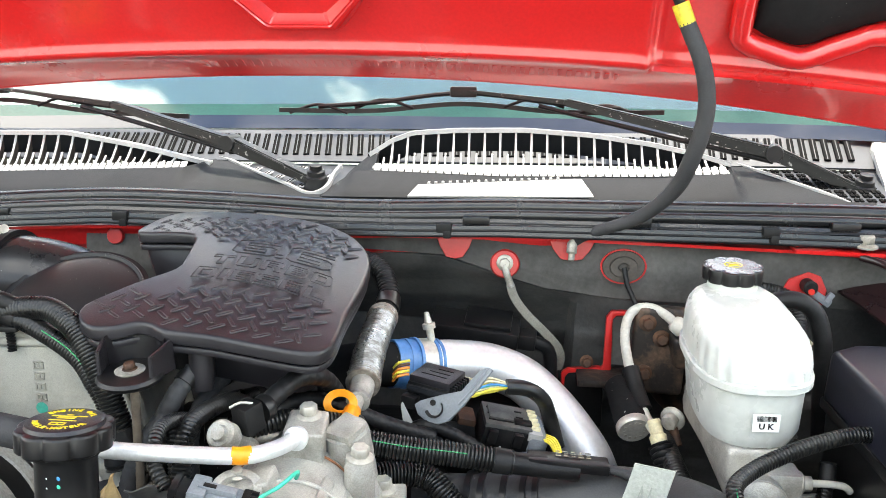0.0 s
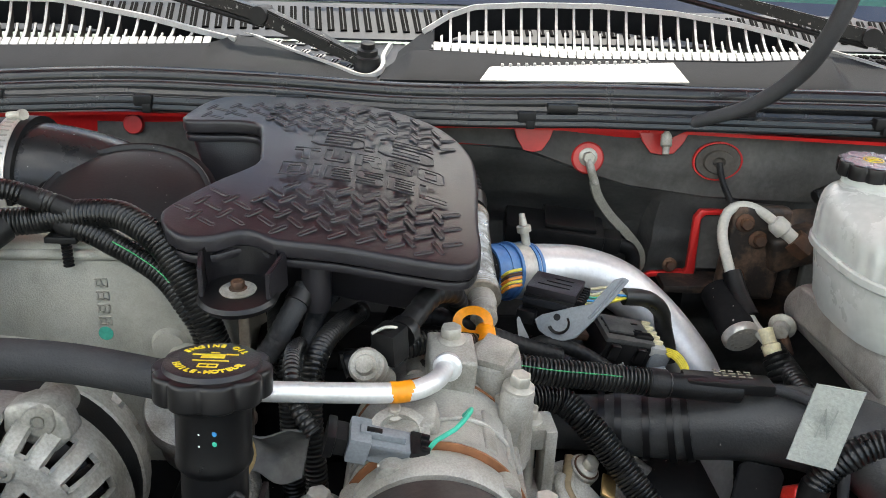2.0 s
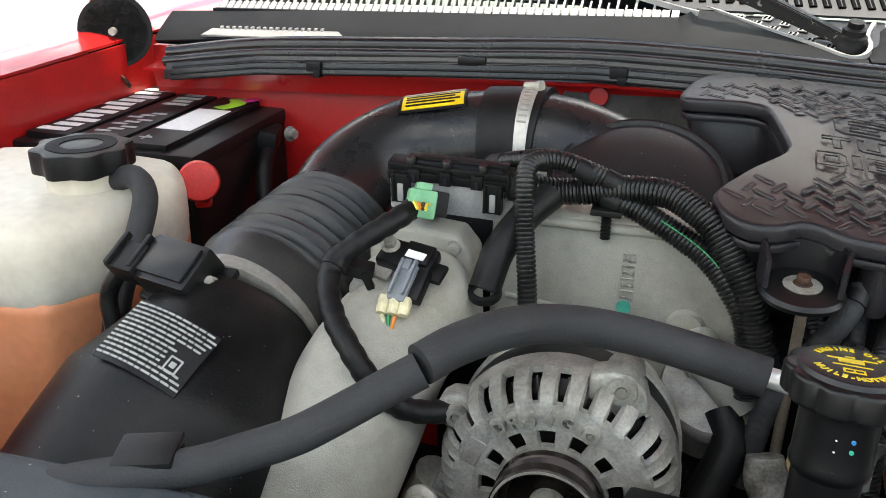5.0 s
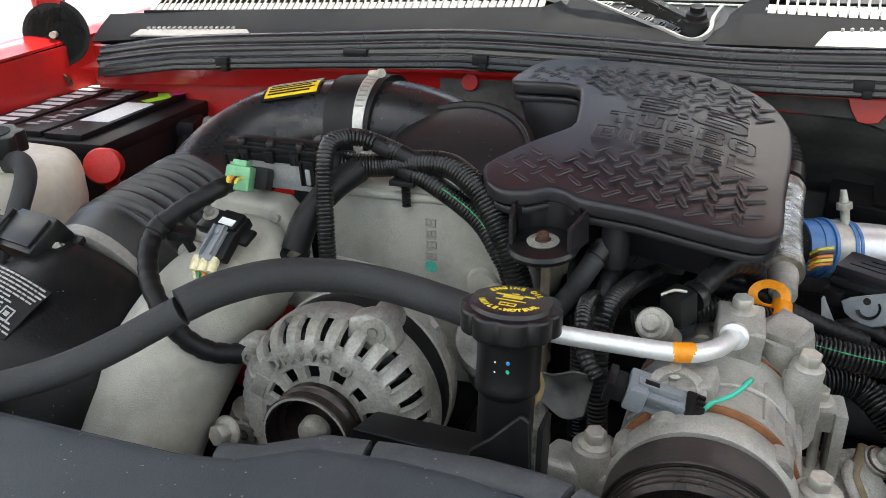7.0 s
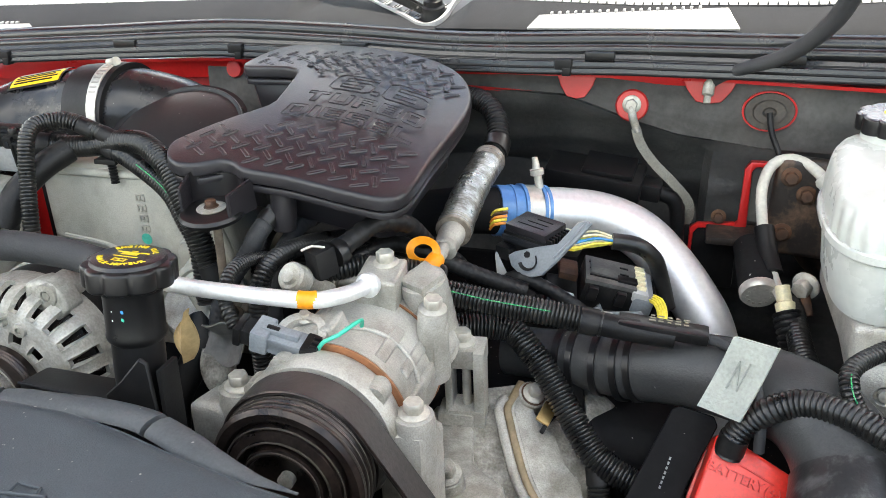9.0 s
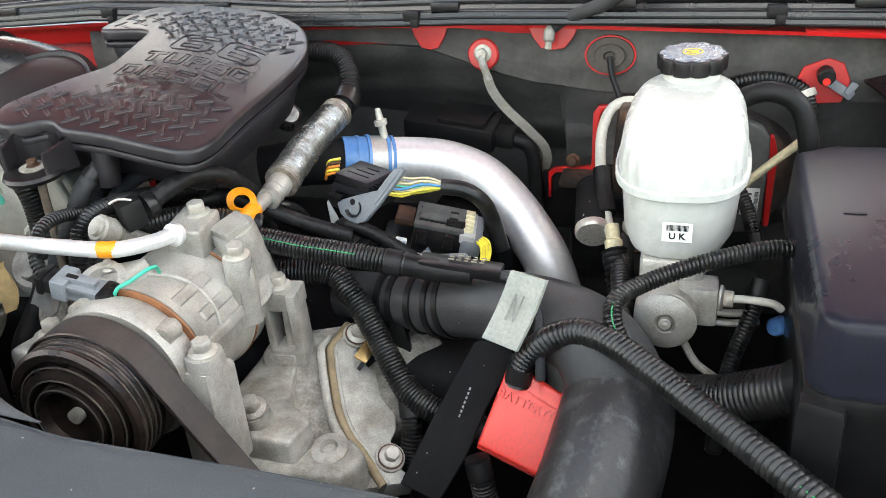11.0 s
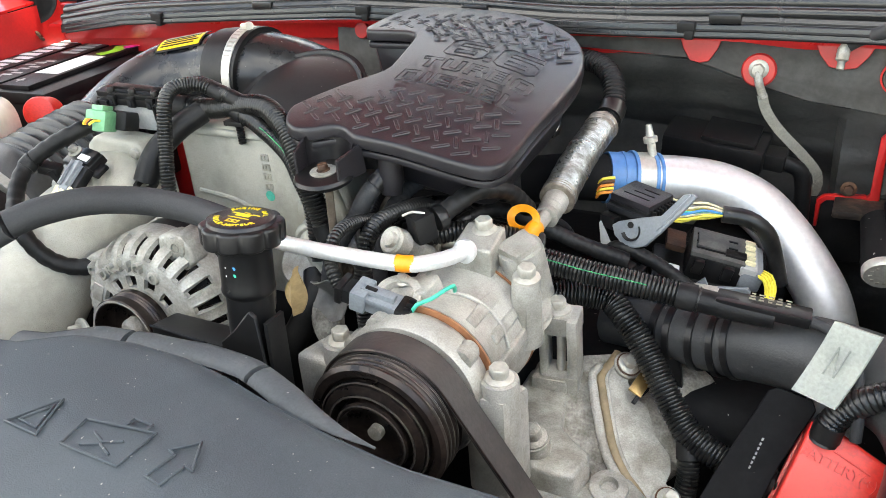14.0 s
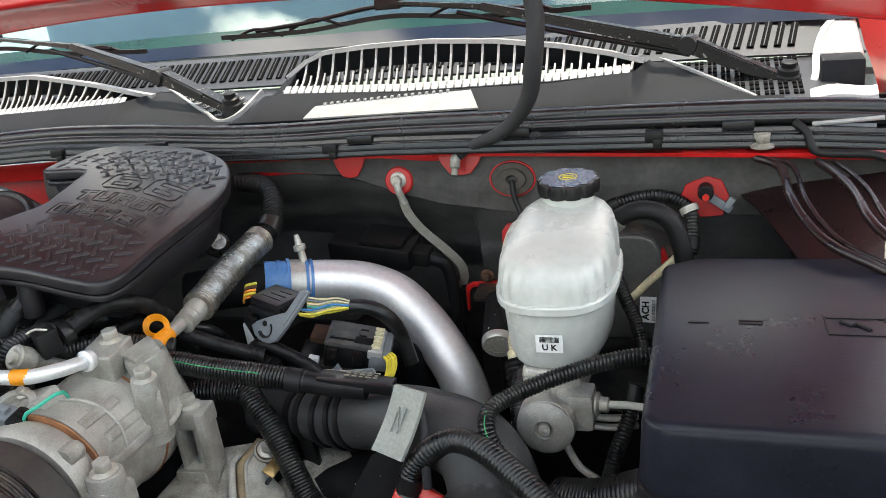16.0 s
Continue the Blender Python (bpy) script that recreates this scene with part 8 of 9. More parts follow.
hook = [Vector((0.0045 + 0.0085 * math.cos(a), -0.004 + 0.0085 * math.sin(a), 0.0012)) for a in np.linspace(-2.7, 0.7, 18)]
part("lever_slot", sweep([lvm @ p for p in hook], lambda s, w: 0.0030, 8, 0.25), BLACK, lev)
part("lever_hole", lathe([(0.0, 0.0013), (0.0032, 0.0013), (0.0032, 0.0), (0.0, 0.0)], lvm @ Matrix.Translation((0.0020, 0.001, 0.0004)), 14), BLACK, lev)
part("lever_rib", sweep([lvm @ Vector(p) for p in ((0.030, 0.004, 0.001), (0.040, 0.018, 0.001), (0.055, 0.042, 0.001))], lambda s, w: 0.0013, 6), GREYC, lev)
part("paper_scrap", grid(lambda u, v: Vector((-0.096 + 0.016 * u * (0.3 + 0.7 * v) + 0.004 * v, 0.828 - 0.004 * v, 1.152 - 0.030 * v + 0.003 * math.sin(u * 5))), 6, 6, 0.0006), SILVERL, cA, "torn white paper label")
for k in range(14):
    mt = (YWIRE, BWIRE, YWIRE, CREAM, TEALW, YWIRE, OWIRE, CREAM, BWIRE, YWIRE, GREYC, BWIRE, YWIRE, CREAM)[k]
    o = Vector((0, -0.016 + 0.0024 * k, 0.005 * math.sin(k * 2.1)))
    part("wire", tube([Vector((-0.040, 0.853, 1.165)) + o, Vector((-0.022, 0.862, 1.158)) + o, Vector((-0.004, 0.871, 1.158 + 0.003 * math.sin(k))) + o * 0.7, Vector((0.015, 0.876, 1.156)) + o * 0.25], 0.0013, 6), mt, cA)
for k in range(5):
    o = Vector((0, 0.002 * k, 0.003 * k - 0.004))
    part("wire", tube([Vector((-0.090, 0.852, 1.180)) + o, Vector((-0.102, 0.850, 1.178)) + o, Vector((-0.108, 0.856, 1.170)) + o], 0.0015, 6), (OWIRE, YWIRE, OWIRE, RUST, YWIRE)[k], cA)
part("lead", tube([(0.012, 0.875, 1.156), (0.035, 0.880, 1.152), (0.052, 0.885, 1.138), (0.060, 0.893, 1.115), (0.07, 0.89, 1.08)], 0.0085, 12), LOOM, cA)

TRAYD = surf("grey_module_plastic", (0.050, 0.050, 0.048), 0.5, mix=0.7, scale=40, col2=(0.12, 0.118, 0.11), bump=0.25, bscale=400)
cB = thing("injector_module", (0.01, 0.87, 1.1), "black plastic module with a clear label plate and yellow wires", "connector")
bmx = at(0.012, 0.868, 1.108, 10, 14, 12)
part("housing", box(0.060, 0.046, 0.030, bmx, 0.004), BLACK, cB)
part("lid", box(0.052, 0.042, 0.006, bmx @ Matrix.Translation((-0.004, 0, 0.016)), 0.0015), TRAYD, cB, "mottled grey lid")
part("lid_frame", box(0.030, 0.024, 0.003, bmx @ Matrix.Translation((-0.010, 0.002, 0.0195)), 0.001), TRAYD, cB)
part("lid_tongue", box(0.020, 0.010, 0.004, bmx @ Matrix.Translation((0.012, -0.010, 0.0195)), 0.001), BLACK, cB)
part("lower_lever", slab([(-0.004, 1.089), (-0.001, 1.099), (0.007, 1.107), (0.011, 1.098), (0.047, 1.103), (0.05, 1.098), (0.04, 1.085), (0.021, 1.08), (0.004, 1.082)], 0.0, 0.004, at(0, 0.835, 0, 90, 0, 0), 0.0006, 1), GREYC, cB, "grey plastic lever")
part("terminal_plate", box(0.016, 0.044, 0.010, bmx @ Matrix.Translation((0.026, -0.002, 0.012)), 0.002), SILVERL, cB, "yellowed terminal plate")
for k in range(5):
    part("terminal", box(0.010, 0.003, 0.006, bmx @ Matrix.Translation((0.026, -0.016 + k * 0.008, 0.018)), 0.0008), CREAM, cB)
for k in range(3):
    part("lid_groove", box(0.040, 0.0022, 0.0016, bmx @ Matrix.Translation((-0.006, -0.012 + k * 0.011, 0.0192)), 0.0004), BLACK, cB)
for k in (-1, 1):
    part("lid_clip", box(0.010, 0.006, 0.016, bmx @ Matrix.Translation((-0.020 + 0.014 * (k + 1), -0.0245, 0.006)), 0.0015), GLOSSBLK, cB)
part("clear_shell", box(0.022, 0.050, 0.020, bmx @ Matrix.Translation((0.031, 0.0, 0.002)), 0.004), GREYC, cB, "smoky grey shell round the terminals")
part("base", box(0.085, 0.06, 0.03, at(-0.012, 0.868, 1.085, 6, 10, 12), 0.005), BLACK, cB)
part("rust_plate", box(0.020, 0.030, 0.008, at(-0.032, 0.880, 1.118, 6, 14, 12), 0.002), RUST, cB)
part("white_clip", box(0.012, 0.008, 0.012, at(-0.026, 0.842, 1.104, 6, 14, 12), 0.002), WHITE, cB, "white plastic clip")
part("steel_tab", box(0.036, 0.012, 0.004, at(0.006, 0.825, 1.098, 20, 8, 14), 0.002), CAST, cB)
for k in range(4):
    o = Vector((0.002 * k, 0.003 * k, 0))
    part("wire", tube([Vector((0.045, 0.860, 1.104)) + o, Vector((0.058, 0.848, 1.106)) + o, Vector((0.064, 0.83, 1.10)) + o, Vector((0.062, 0.81, 1.09)) + o], 0.0018, 6), YWIRE, cB)

# lower charge pipe across the front
lp = thing("intercooler_pipe", (0.1, 0.74, 1.0), "black plastic intercooler pipe bending to the front", "pipe")
LP = [(-0.075, 0.795, 1.066), (-0.02, 0.785, 1.072), (0.035, 0.773, 1.079), (0.09, 0.757, 1.092), (0.143, 0.740, 1.096), (0.190, 0.714, 1.092), (0.216, 0.672, 1.072), (0.213, 0.62, 1.044), (0.200, 0.575, 1.006), (0.192, 0.54, 0.956), (0.18, 0.51, 0.87)]


def lp_r(s, w):
    return lerp_rows([(0, 0.024), (0.06, 0.025), (0.08, 0.028), (0.12, 0.031), (0.2, 0.034), (0.27, 0.037), (0.33, 0.041), (0.6, 0.043)], s)


LPP = even(spline(LP, 0.004), 0.004)
cut = min(k for k, p in enumerate(LPP) if p.y < 0.668)
part("bend", sweep(LPP[:cut + 2], lp_r, 40), surf("scuffed_black_pipe", (0.030, 0.031, 0.032), 0.44, mix=0.7, scale=9, col2=(0.058, 0.059, 0.058), lo=0.42, hi=0.68, bump=0.3, bscale=500, spec=0.4, speck=0.79), lp)
part("hose", sweep(LPP[cut:], lambda s, w: 0.0445 + 0.0015 * min(1.0, s / 0.03), 44), surf("scuffed_glossy_rubber", (0.020, 0.020, 0.0205), 0.36, mix=0.8, scale=60, col2=(0.10, 0.10, 0.10), lo=0.50, hi=0.70, bump=0.3, bscale=300, spec=0.45, stretch=(1.0, 1.0, 0.35)), lp, "scuffed black rubber hose")
for f0, dr in ((0.055, 0.0035), (0.068, 0.003), (0.092, 0.003), (0.115, 0.003), (0.128, 0.002)):
    p = even(spline(LP, 0.004), 0.002)
    k = int(f0 / 0.002)
    part("band", sweep(p[k:k + 4], lambda s, w: lp_r(f0, 1) + dr, 36), GLOSSBLK, lp)
part("bracket", box(0.016, 0.008, 0.09, at(0.0, 0.762, 1.02, 0, -8, 0), 0.002), GLOSSBLK, lp)
tag = thing("foam_tag", (0.13, 0.69, 1.12), "pale grey-green foam strip stuck on the pipe", "tag")
TG = [Vector((0.126, 0.708, 1.158)), Vector((0.158, 0.694, 1.159)), Vector((0.135, 0.676, 1.100)), Vector((0.103, 0.688, 1.102))]
nrm = (TG[1] - TG[0]).cross(TG[3] - TG[0]).normalized()
bm = bmesh.new()
grid(lambda u, v: TG[0].lerp(TG[1], u).lerp(TG[3].lerp(TG[2], u), v) + nrm * (0.003 * math.sin(v * 3)), 6, 8, 0.004, bm)
part("strip", bm, TAGM, tag)
mid = (TG[0] + TG[1] + TG[2] + TG[3]) / 4
tmx = Matrix(((*((TG[1] - TG[0]).normalized()), 0), (*((TG[0] - TG[3]).normalized()), 0), (*nrm, 0), (0, 0, 0, 1)))
tmx = Matrix(((TG[1] - TG[0]).normalized(), (TG[0] - TG[3]).normalized(), nrm)).transposed().to_4x4()
tmx.translation = mid
for k, (ox, oy) in enumerate(((-0.004, 0), (0.004, 0), (0.0, 0))):
    part("stamp_line", box(0.0010, 0.024, 0.0012, tmx @ Matrix.Translation((ox, 0.002, -0.0035 if nrm.y > 0 else 0.0035)) @ Matrix.Rotation(0.35 if k == 2 else 0, 4, 'Z'), 0), surf("pencil_line", (0.22, 0.235, 0.21), 0.8) if k == 0 else bpy.data.materials["pencil_line"], tag)

# battery junction
STAMPM = surf("dim_stamped_print", (0.24, 0.24, 0.23), 0.6, mix=0.5, scale=80)
jb = thing("battery_junction_box", (0.14, 0.66, 1.0), "red plastic battery terminal box on a black plate", "junction box")
jx = Vector((0.053, -0.009, -0.018)).normalized()
jy = Vector((0.022, 0.050, 0.055))
jy = (jy - jx * jy.dot(jx)).normalized()
jm = Matrix((jx, jy, jx.cross(jy))).transposed().to_4x4()
jm.translation = (0.132, 0.666, 1.032)
jcov = part("cover", slab([(-0.021, -0.030), (0.044, -0.028), (0.041, 0.036), (0.037, 0.041), (-0.024, 0.047), (-0.028, 0.042)], -0.034, 0.0, jm, 0.004, 3), REDPL, jb, "red plastic cover")
part("cover_flange", slab([(-0.024, -0.034), (0.047, -0.032), (0.045, 0.034), (-0.030, 0.040)], -0.040, -0.030, jm, 0.002, 2), REDPL, jb)
part("lid_border", slab([(-0.017, 0.030), (0.027, 0.027), (0.027, 0.0285), (-0.017, 0.0315)], -0.001, 0.0012, jm, 0.0003, 1), REDPL, jcov)
letters("lettering", "BATTERY(+)", 0.0108, jm @ at(0.0055, 0.020, 0.0012, 0, 0, 3), 0.0018, REDPL, jcov, 0.0002, 1.05)
part("plate", slab([(-0.067, 0.047), (-0.062, 0.053), (-0.034, 0.058), (-0.028, 0.052), (-0.030, 0.0), (-0.027, -0.045), (-0.030, -0.090), (-0.068, -0.092), (-0.069, -0.030)], -0.024, -0.020, jm, 0.001, 1), DARKMAT, jb, "black mounting plate")
bars([(0, k * 0.0042 - 0.016, 0.0016, 0.0026) for k in range(7)], jm @ at(-0.050, 0.0, -0.0196, 0, 0, 6), 0.0003, STAMPM, "stamped_mark", jb)
loom("battery_cable", [(0.130, 0.690, 1.058), (0.136, 0.692, 1.080), (0.155, 0.690, 1.104), (0.180, 0.688, 1.117), (0.208, 0.672, 1.122), (0.240, 0.645, 1.120), (0.275, 0.610, 1.118), (0.315, 0.572, 1.115), (0.36, 0.53, 1.11), (0.42, 0.49, 1.10)], 0.0112, "thick black corrugated battery cable", (0.72, 0.98), 0.0046, "cable")
loom("wiring_loom", [(0.10, 0.655, 1.0), (0.105, 0.65, 0.98), (0.11, 0.65, 0.94)], 0.011, L1 + " below the terminal box")
loom("wiring_loom", [(0.226, 0.672, 1.104), (0.216, 0.680, 1.120), (0.209, 0.690, 1.134), (0.212, 0.706, 1.142), (0.235, 0.728, 1.147), (0.265, 0.742, 1.155), (0.298, 0.752, 1.163), (0.335, 0.76, 1.168), (0.38, 0.77, 1.16)], 0.0076, L1 + " bending round the intercooler pipe", (0.10, 0.24))

# ---------------------------------------------------------------- brake side
mc = thing("brake_master_cylinder", (0.25, 0.83, 1.05), "cast aluminium brake master cylinder with brake lines", "master cylinder")
part("barrel", tube([(0.247, 0.748, 1.098), (0.249, 0.80, 1.098), (0.250, 0.90, 1.10), (0.25, 0.99, 1.10)], 0.026, 32), CAST, mc)
part("nose", lathe([(0.0, 0.010), (0.005, 0.010), (0.006, 0.006), (0.009, 0.010), (0.021, 0.009), (0.0265, 0.004), (0.0275, -0.016), (0.026, -0.02)], axes((0.247, 0.752, 1.098), (0, -1, 0.05)), 36), CAST, mc)
part("nose_hole", lathe([(0.0, 0.0122), (0.0018, 0.0116), (0.0048, 0.0102), (0.0055, 0.0108), (0.0050, 0.0112)], axes((0.247, 0.752, 1.098), (0, -1, 0.05)), 18), STEEL, mc)
part("port_block", box(0.034, 0.030, 0.036, at(0.272, 0.775, 1.106), 0.004), CAST, mc)
part("upper_casting", slab([(0.222, 0.775), (0.275, 0.775), (0.285, 0.95), (0.215, 0.95)], 1.10, 1.142, None, 0.008, 3), CAST, mc)
hex_bolt((0.290, 0.776, 1.109), (1, -0.1, 0), 0.0078, mc)
part("brake_line", tube([(0.298, 0.776, 1.109), (0.318, 0.778, 1.108), (0.334, 0.780, 1.105), (0.341, 0.784, 1.098)], 0.0036, 10), PALE, mc, "pale brake line")
for k, z in enumerate((1.088, 1.078)):
    part("brake_line", tube([(0.275, 0.79, z), (0.300, 0.79, z - 0.002), (0.325, 0.80, z - 0.004)], 0.0035, 8), STEEL, mc)
part("brake_line", tube([(0.262, 0.765, 1.07), (0.275, 0.76, 1.05), (0.295, 0.765, 1.03), (0.30, 0.78, 1.0)], 0.0035, 8), STEEL, mc)
part("sleeve_hose", corr([(0.192, 0.94, 1.075), (0.20, 0.86, 1.06), (0.215, 0.80, 1.04)], 0.012, 0.0046, 0.0014), LOOM, mc)

rs = thing("brake_fluid_reservoir", (0.252, 0.86, 1.14), "white translucent brake fluid reservoir with a small label", "reservoir")


def oval(cx, cy, rx, ry, n=36, p=2.8):
    out = []
    for a in np.linspace(0, 2 * math.pi, n, endpoint=False):
        c, s = math.cos(a), math.sin(a)
        out.append((cx + rx * math.copysign(abs(c) ** (2 / p), c), cy + ry * math.copysign(abs(s) ** (2 / p), s)))
    return out


def loft(rows, n=40, p=2.8):
    """A closed body through level ovals: (z, cx, cy, rx, ry, tilt of z with y)."""
    bm = bmesh.new()
    rg = []
    for z, cx_, cy_, rx, ry, tl in rows:
        rg.append([bm.verts.new((x, y, z + tl * (y - 0.86))) for x, y in oval(cx_, cy_, rx, ry, n, p)])
    for a, b in zip(rg, rg[1:]):
        for k in range(n):
            bm.faces.new((a[k], a[(k + 1) % n], b[(k + 1) % n], b[k]))
    bm.faces.new(rg[0][::-1])
    bm.faces.new(rg[-1])
    return bm


part("lower_shell", loft([(1.138, 0.250, 0.85, 0.030, 0.055, 0.0), (1.143, 0.250, 0.85, 0.043, 0.073, 0.0), (1.155, 0.251, 0.852, 0.0485, 0.080, 0.0), (1.190, 0.251, 0.856, 0.0515, 0.0845, 0.02), (1.203, 0.251, 0.856, 0.0525, 0.0855, 0.03)]), RESERV, rs)
part("seam_flange", loft([(1.202, 0.251, 0.856, 0.0565, 0.0895, 0.03), (1.2035, 0.251, 0.856, 0.058, 0.091, 0.03), (1.2095, 0.251, 0.856, 0.058, 0.091, 0.03), (1.211, 0.251, 0.856, 0.0565, 0.0895, 0.03)]), RESERV, rs)


def fluted(rows, n=176, p=3.2, count=22):
    """A closed body through level ovals whose walls carry soft upright flutes: (z, cx, cy, rx, ry, tilt, depth)."""
    bm = bmesh.new()
    rg = []
    for z, cx_, cy_, rx, ry, tl, amp in rows:
        loop_ = []
        for a in np.linspace(0, 2 * math.pi, n, endpoint=False):
            c, s_ = math.cos(a), math.sin(a)
            f = 1 + amp * math.cos(count * a)
            y = cy_ + ry * f * math.copysign(abs(s_) ** (2 / p), s_)
            loop_.append(bm.verts.new((cx_ + rx * f * math.copysign(abs(c) ** (2 / p), c), y, z + tl * (y - 0.86))))
        rg.append(loop_)
    for a, b in zip(rg, rg[1:]):
        for k in range(n):
            bm.faces.new((a[k], a[(k + 1) % n], b[(k + 1) % n], b[k]))
    bm.faces.new(rg[0][::-1])
    bm.faces.new(rg[-1])
    return bm


part("upper_shell", fluted([(1.210, 0.251, 0.856, 0.0535, 0.0865, 0.03, 0.014), (1.222, 0.251, 0.856, 0.0535, 0.0865, 0.04, 0.014), (1.233, 0.251, 0.857, 0.0528, 0.0856, 0.06, 0.012), (1.241, 0.251, 0.858, 0.0515, 0.0840, 0.08, 0.009), (1.2465, 0.251, 0.860, 0.0490, 0.0812, 0.10, 0.005), (1.2500, 0.251, 0.862, 0.0455, 0.0770, 0.115, 0.002), (1.2525, 0.251, 0.865, 0.0405, 0.0705, 0.125, 0.0), (1.2545, 0.251, 0.868, 0.0330, 0.0600, 0.125, 0.0), (1.2560, 0.251, 0.873, 0.0240, 0.0450, 0.12, 0.0), (1.2570, 0.251, 0.885, 0.0120, 0.0200, 0.10, 0.0)]), RESERV, rs, sharp=60)
part("neck", lathe([(0.027, -0.012), (0.025, 0.012)], axes((0.252, 0.920, 1.262), (0, 0, 1)), 28), RESERV, rs)
km = axes((0.252, 0.922, 1.268), (0, -0.06, 1))
lob = [((0.0280 + 0.0040 * abs(math.cos(5 * a)) ** 0.6) * math.cos(a), (0.0280 + 0.0040 * abs(math.cos(5 * a)) ** 0.6) * math.sin(a)) for a in np.linspace(0, 2 * math.pi, 100, endpoint=False)]
rcap = part("cap", slab(lob, 0.001, 0.016, km, 0.0025, 2), GLOSSBLK, rs, "glossy black lobed cap")
part("cap_top", slab([(x * 0.93, y * 0.93) for x, y in lob], 0.0150, 0.0168, km, 0.0008, 1), surf("polished_cap_face", (0.20, 0.215, 0.25), 0.26, metal=0.6, mix=0.5, scale=40, col2=(0.13, 0.14, 0.165), bump=0.25, bscale=300), rcap)
part("cap_print", ring(0.0084, 0.0094, 0.0169, 0.0172, km, 30), EDGE, rcap)
bars([(0, 0.002, 0.011, 0.0022), (0, -0.003, 0.011, 0.0022)], km @ Matrix.Translation((0, 0, 0.0169)), 0.0004, EDGE, "cap_print", rcap)
rlab = part("label", box(0.0245, 0.001, 0.0178, at(0.2520, 0.7668, 1.1730, 4, 0, 0), 0), WHITE, rs, "small white bar-code label")
random.seed(4)
um = Matrix.Translation((0.2520, 0.7662, 1.1730)) @ Matrix.Rotation(radians(94), 4, 'X')
bars([(-0.0085 + 0.00095 * k, 0.0045, random.choice((0.0004, 0.0006, 0.0008)), 0.0055) for k in range(19)], um, 0.0003, BLACK, "bar_code", rlab)
letters("lettering", "U K", 0.0082, um @ Matrix.Translation((0, -0.0036, 0.0002)), 0.0002, BLACK, rlab, 0.0002)
part("foot_clip", box(0.022, 0.012, 0.016, at(0.250, 0.79, 1.138), 0.003), RESERV, rs)
for dx in (-0.011, 0.011):
    part("foot_clip", box(0.004, 0.014, 0.012, at(0.250 + dx, 0.786, 1.137), 0.001), RESERV, rs)

GRIME = surf("oily_brown_grime", (0.022, 0.018, 0.016), 0.5, mix=0.9, scale=26, col2=(0.14, 0.085, 0.055), lo=0.46, hi=0.66, bump=0.6, bscale=200, spec=0.4)
bo = thing("brake_booster", (0.25, 1.05, 1.05), "round black steel brake booster with brown grime", "brake booster")
part("shell", lathe([(0.0, 0.045), (0.03, 0.045), (0.040, 0.035), (0.070, 0.020), (0.086, 0.0), (0.09, -0.02), (0.09, -0.06)], axes((0.285, 1.104, 1.10), (0, -1, 0.05)), 48), GRIME, bo)
part("rusty_flange", box(0.070, 0.020, 0.115, at(0.203, 1.052, 1.140, 0, 4, 0), 0.008, 3), GRIME, bo, "rust-stained flange")
for x, z in ((0.186, 1.178), (0.204, 1.158), (0.184, 1.112)):
    hex_bolt((x, 1.042, z), (0, -1, 0.1), 0.0075, bo, RUST)
plate = [(0.262, 1.045), (0.334, 1.045), (0.337, 1.130), (0.336, 1.158), (0.328, 1.172), (0.314, 1.178), (0.285, 1.178), (0.262, 1.172)]
part("front_plate", slab(plate, -0.012, 0.0, Matrix(((1, 0, 0, 0), (0, 0, -1, 1.040), (0, 1, 0, 0), (0, 0, 0, 1))), 0.004, 3), surf("dusty_booster_plate", (0.060, 0.060, 0.056), 0.6, mix=0.7, scale=18, col2=(0.095, 0.094, 0.086), bump=0.4, bscale=300), bo, "dusty grey upright plate")
part("edge_flange", slab([(0.337, 1.052), (0.344, 1.052), (0.346, 1.140), (0.340, 1.160), (0.336, 1.160)], -0.010, 0.0, Matrix(((1, 0, 0, 0), (0, 0, -1, 1.046), (0, 1, 0, 0), (0, 0, 0, 1))), 0.001, 1), RED_BAY, bo, "red painted flange")
al = thing("tag_label", (0.320, 1.038, 1.085), "white tag with upright black lettering on the booster plate", "label")
lm2 = Matrix.Translation((0.3205, 1.0375, 1.086)) @ Matrix.Rotation(radians(90), 4, 'X') @ Matrix.Rotation(radians(88), 4, 'Z')
part("card", box(0.033, 0.019, 0.001, lm2, 0), WHITE, al)
letters("lettering", "ACH", 0.0115, lm2 @ Matrix.Translation((-0.001, 0.0025, 0.0006)), 0.0002, BLACK, al, 0.0004)
bars([(-0.013 + 0.0014 * k, -0.0065, 0.0005 + 0.0003 * (k % 3 == 0), 0.0042) for k in range(19)], lm2 @ Matrix.Translation((0, 0, 0.0006)), 0.0003, BLACK, "bar_code", al)

# lines and hoses on the right of the firewall
sb = thing("heater_pipe", (0.165, 1.0, 1.1), "bent pale aluminium pipe with a black sleeve", "pipe")
part("pipe", tube([(0.222, 1.030, 1.178), (0.205, 1.045, 1.190), (0.185, 1.050, 1.196), (0.166, 1.045, 1.190), (0.157, 1.030, 1.170), (0.158, 1.005, 1.145), (0.165, 0.975, 1.115), (0.174, 0.945, 1.095), (0.182, 0.922, 1.086)], 0.0060, 14), PALE, sb)
part("fitting", lathe([(0.008, -0.004), (0.011, 0.0), (0.011, 0.012), (0.008, 0.014), (0.008, 0.030), (0.0, 0.030)], axes((0.218, 1.033, 1.181), (0.75, -0.25, -0.6)), 14), PALE, sb)
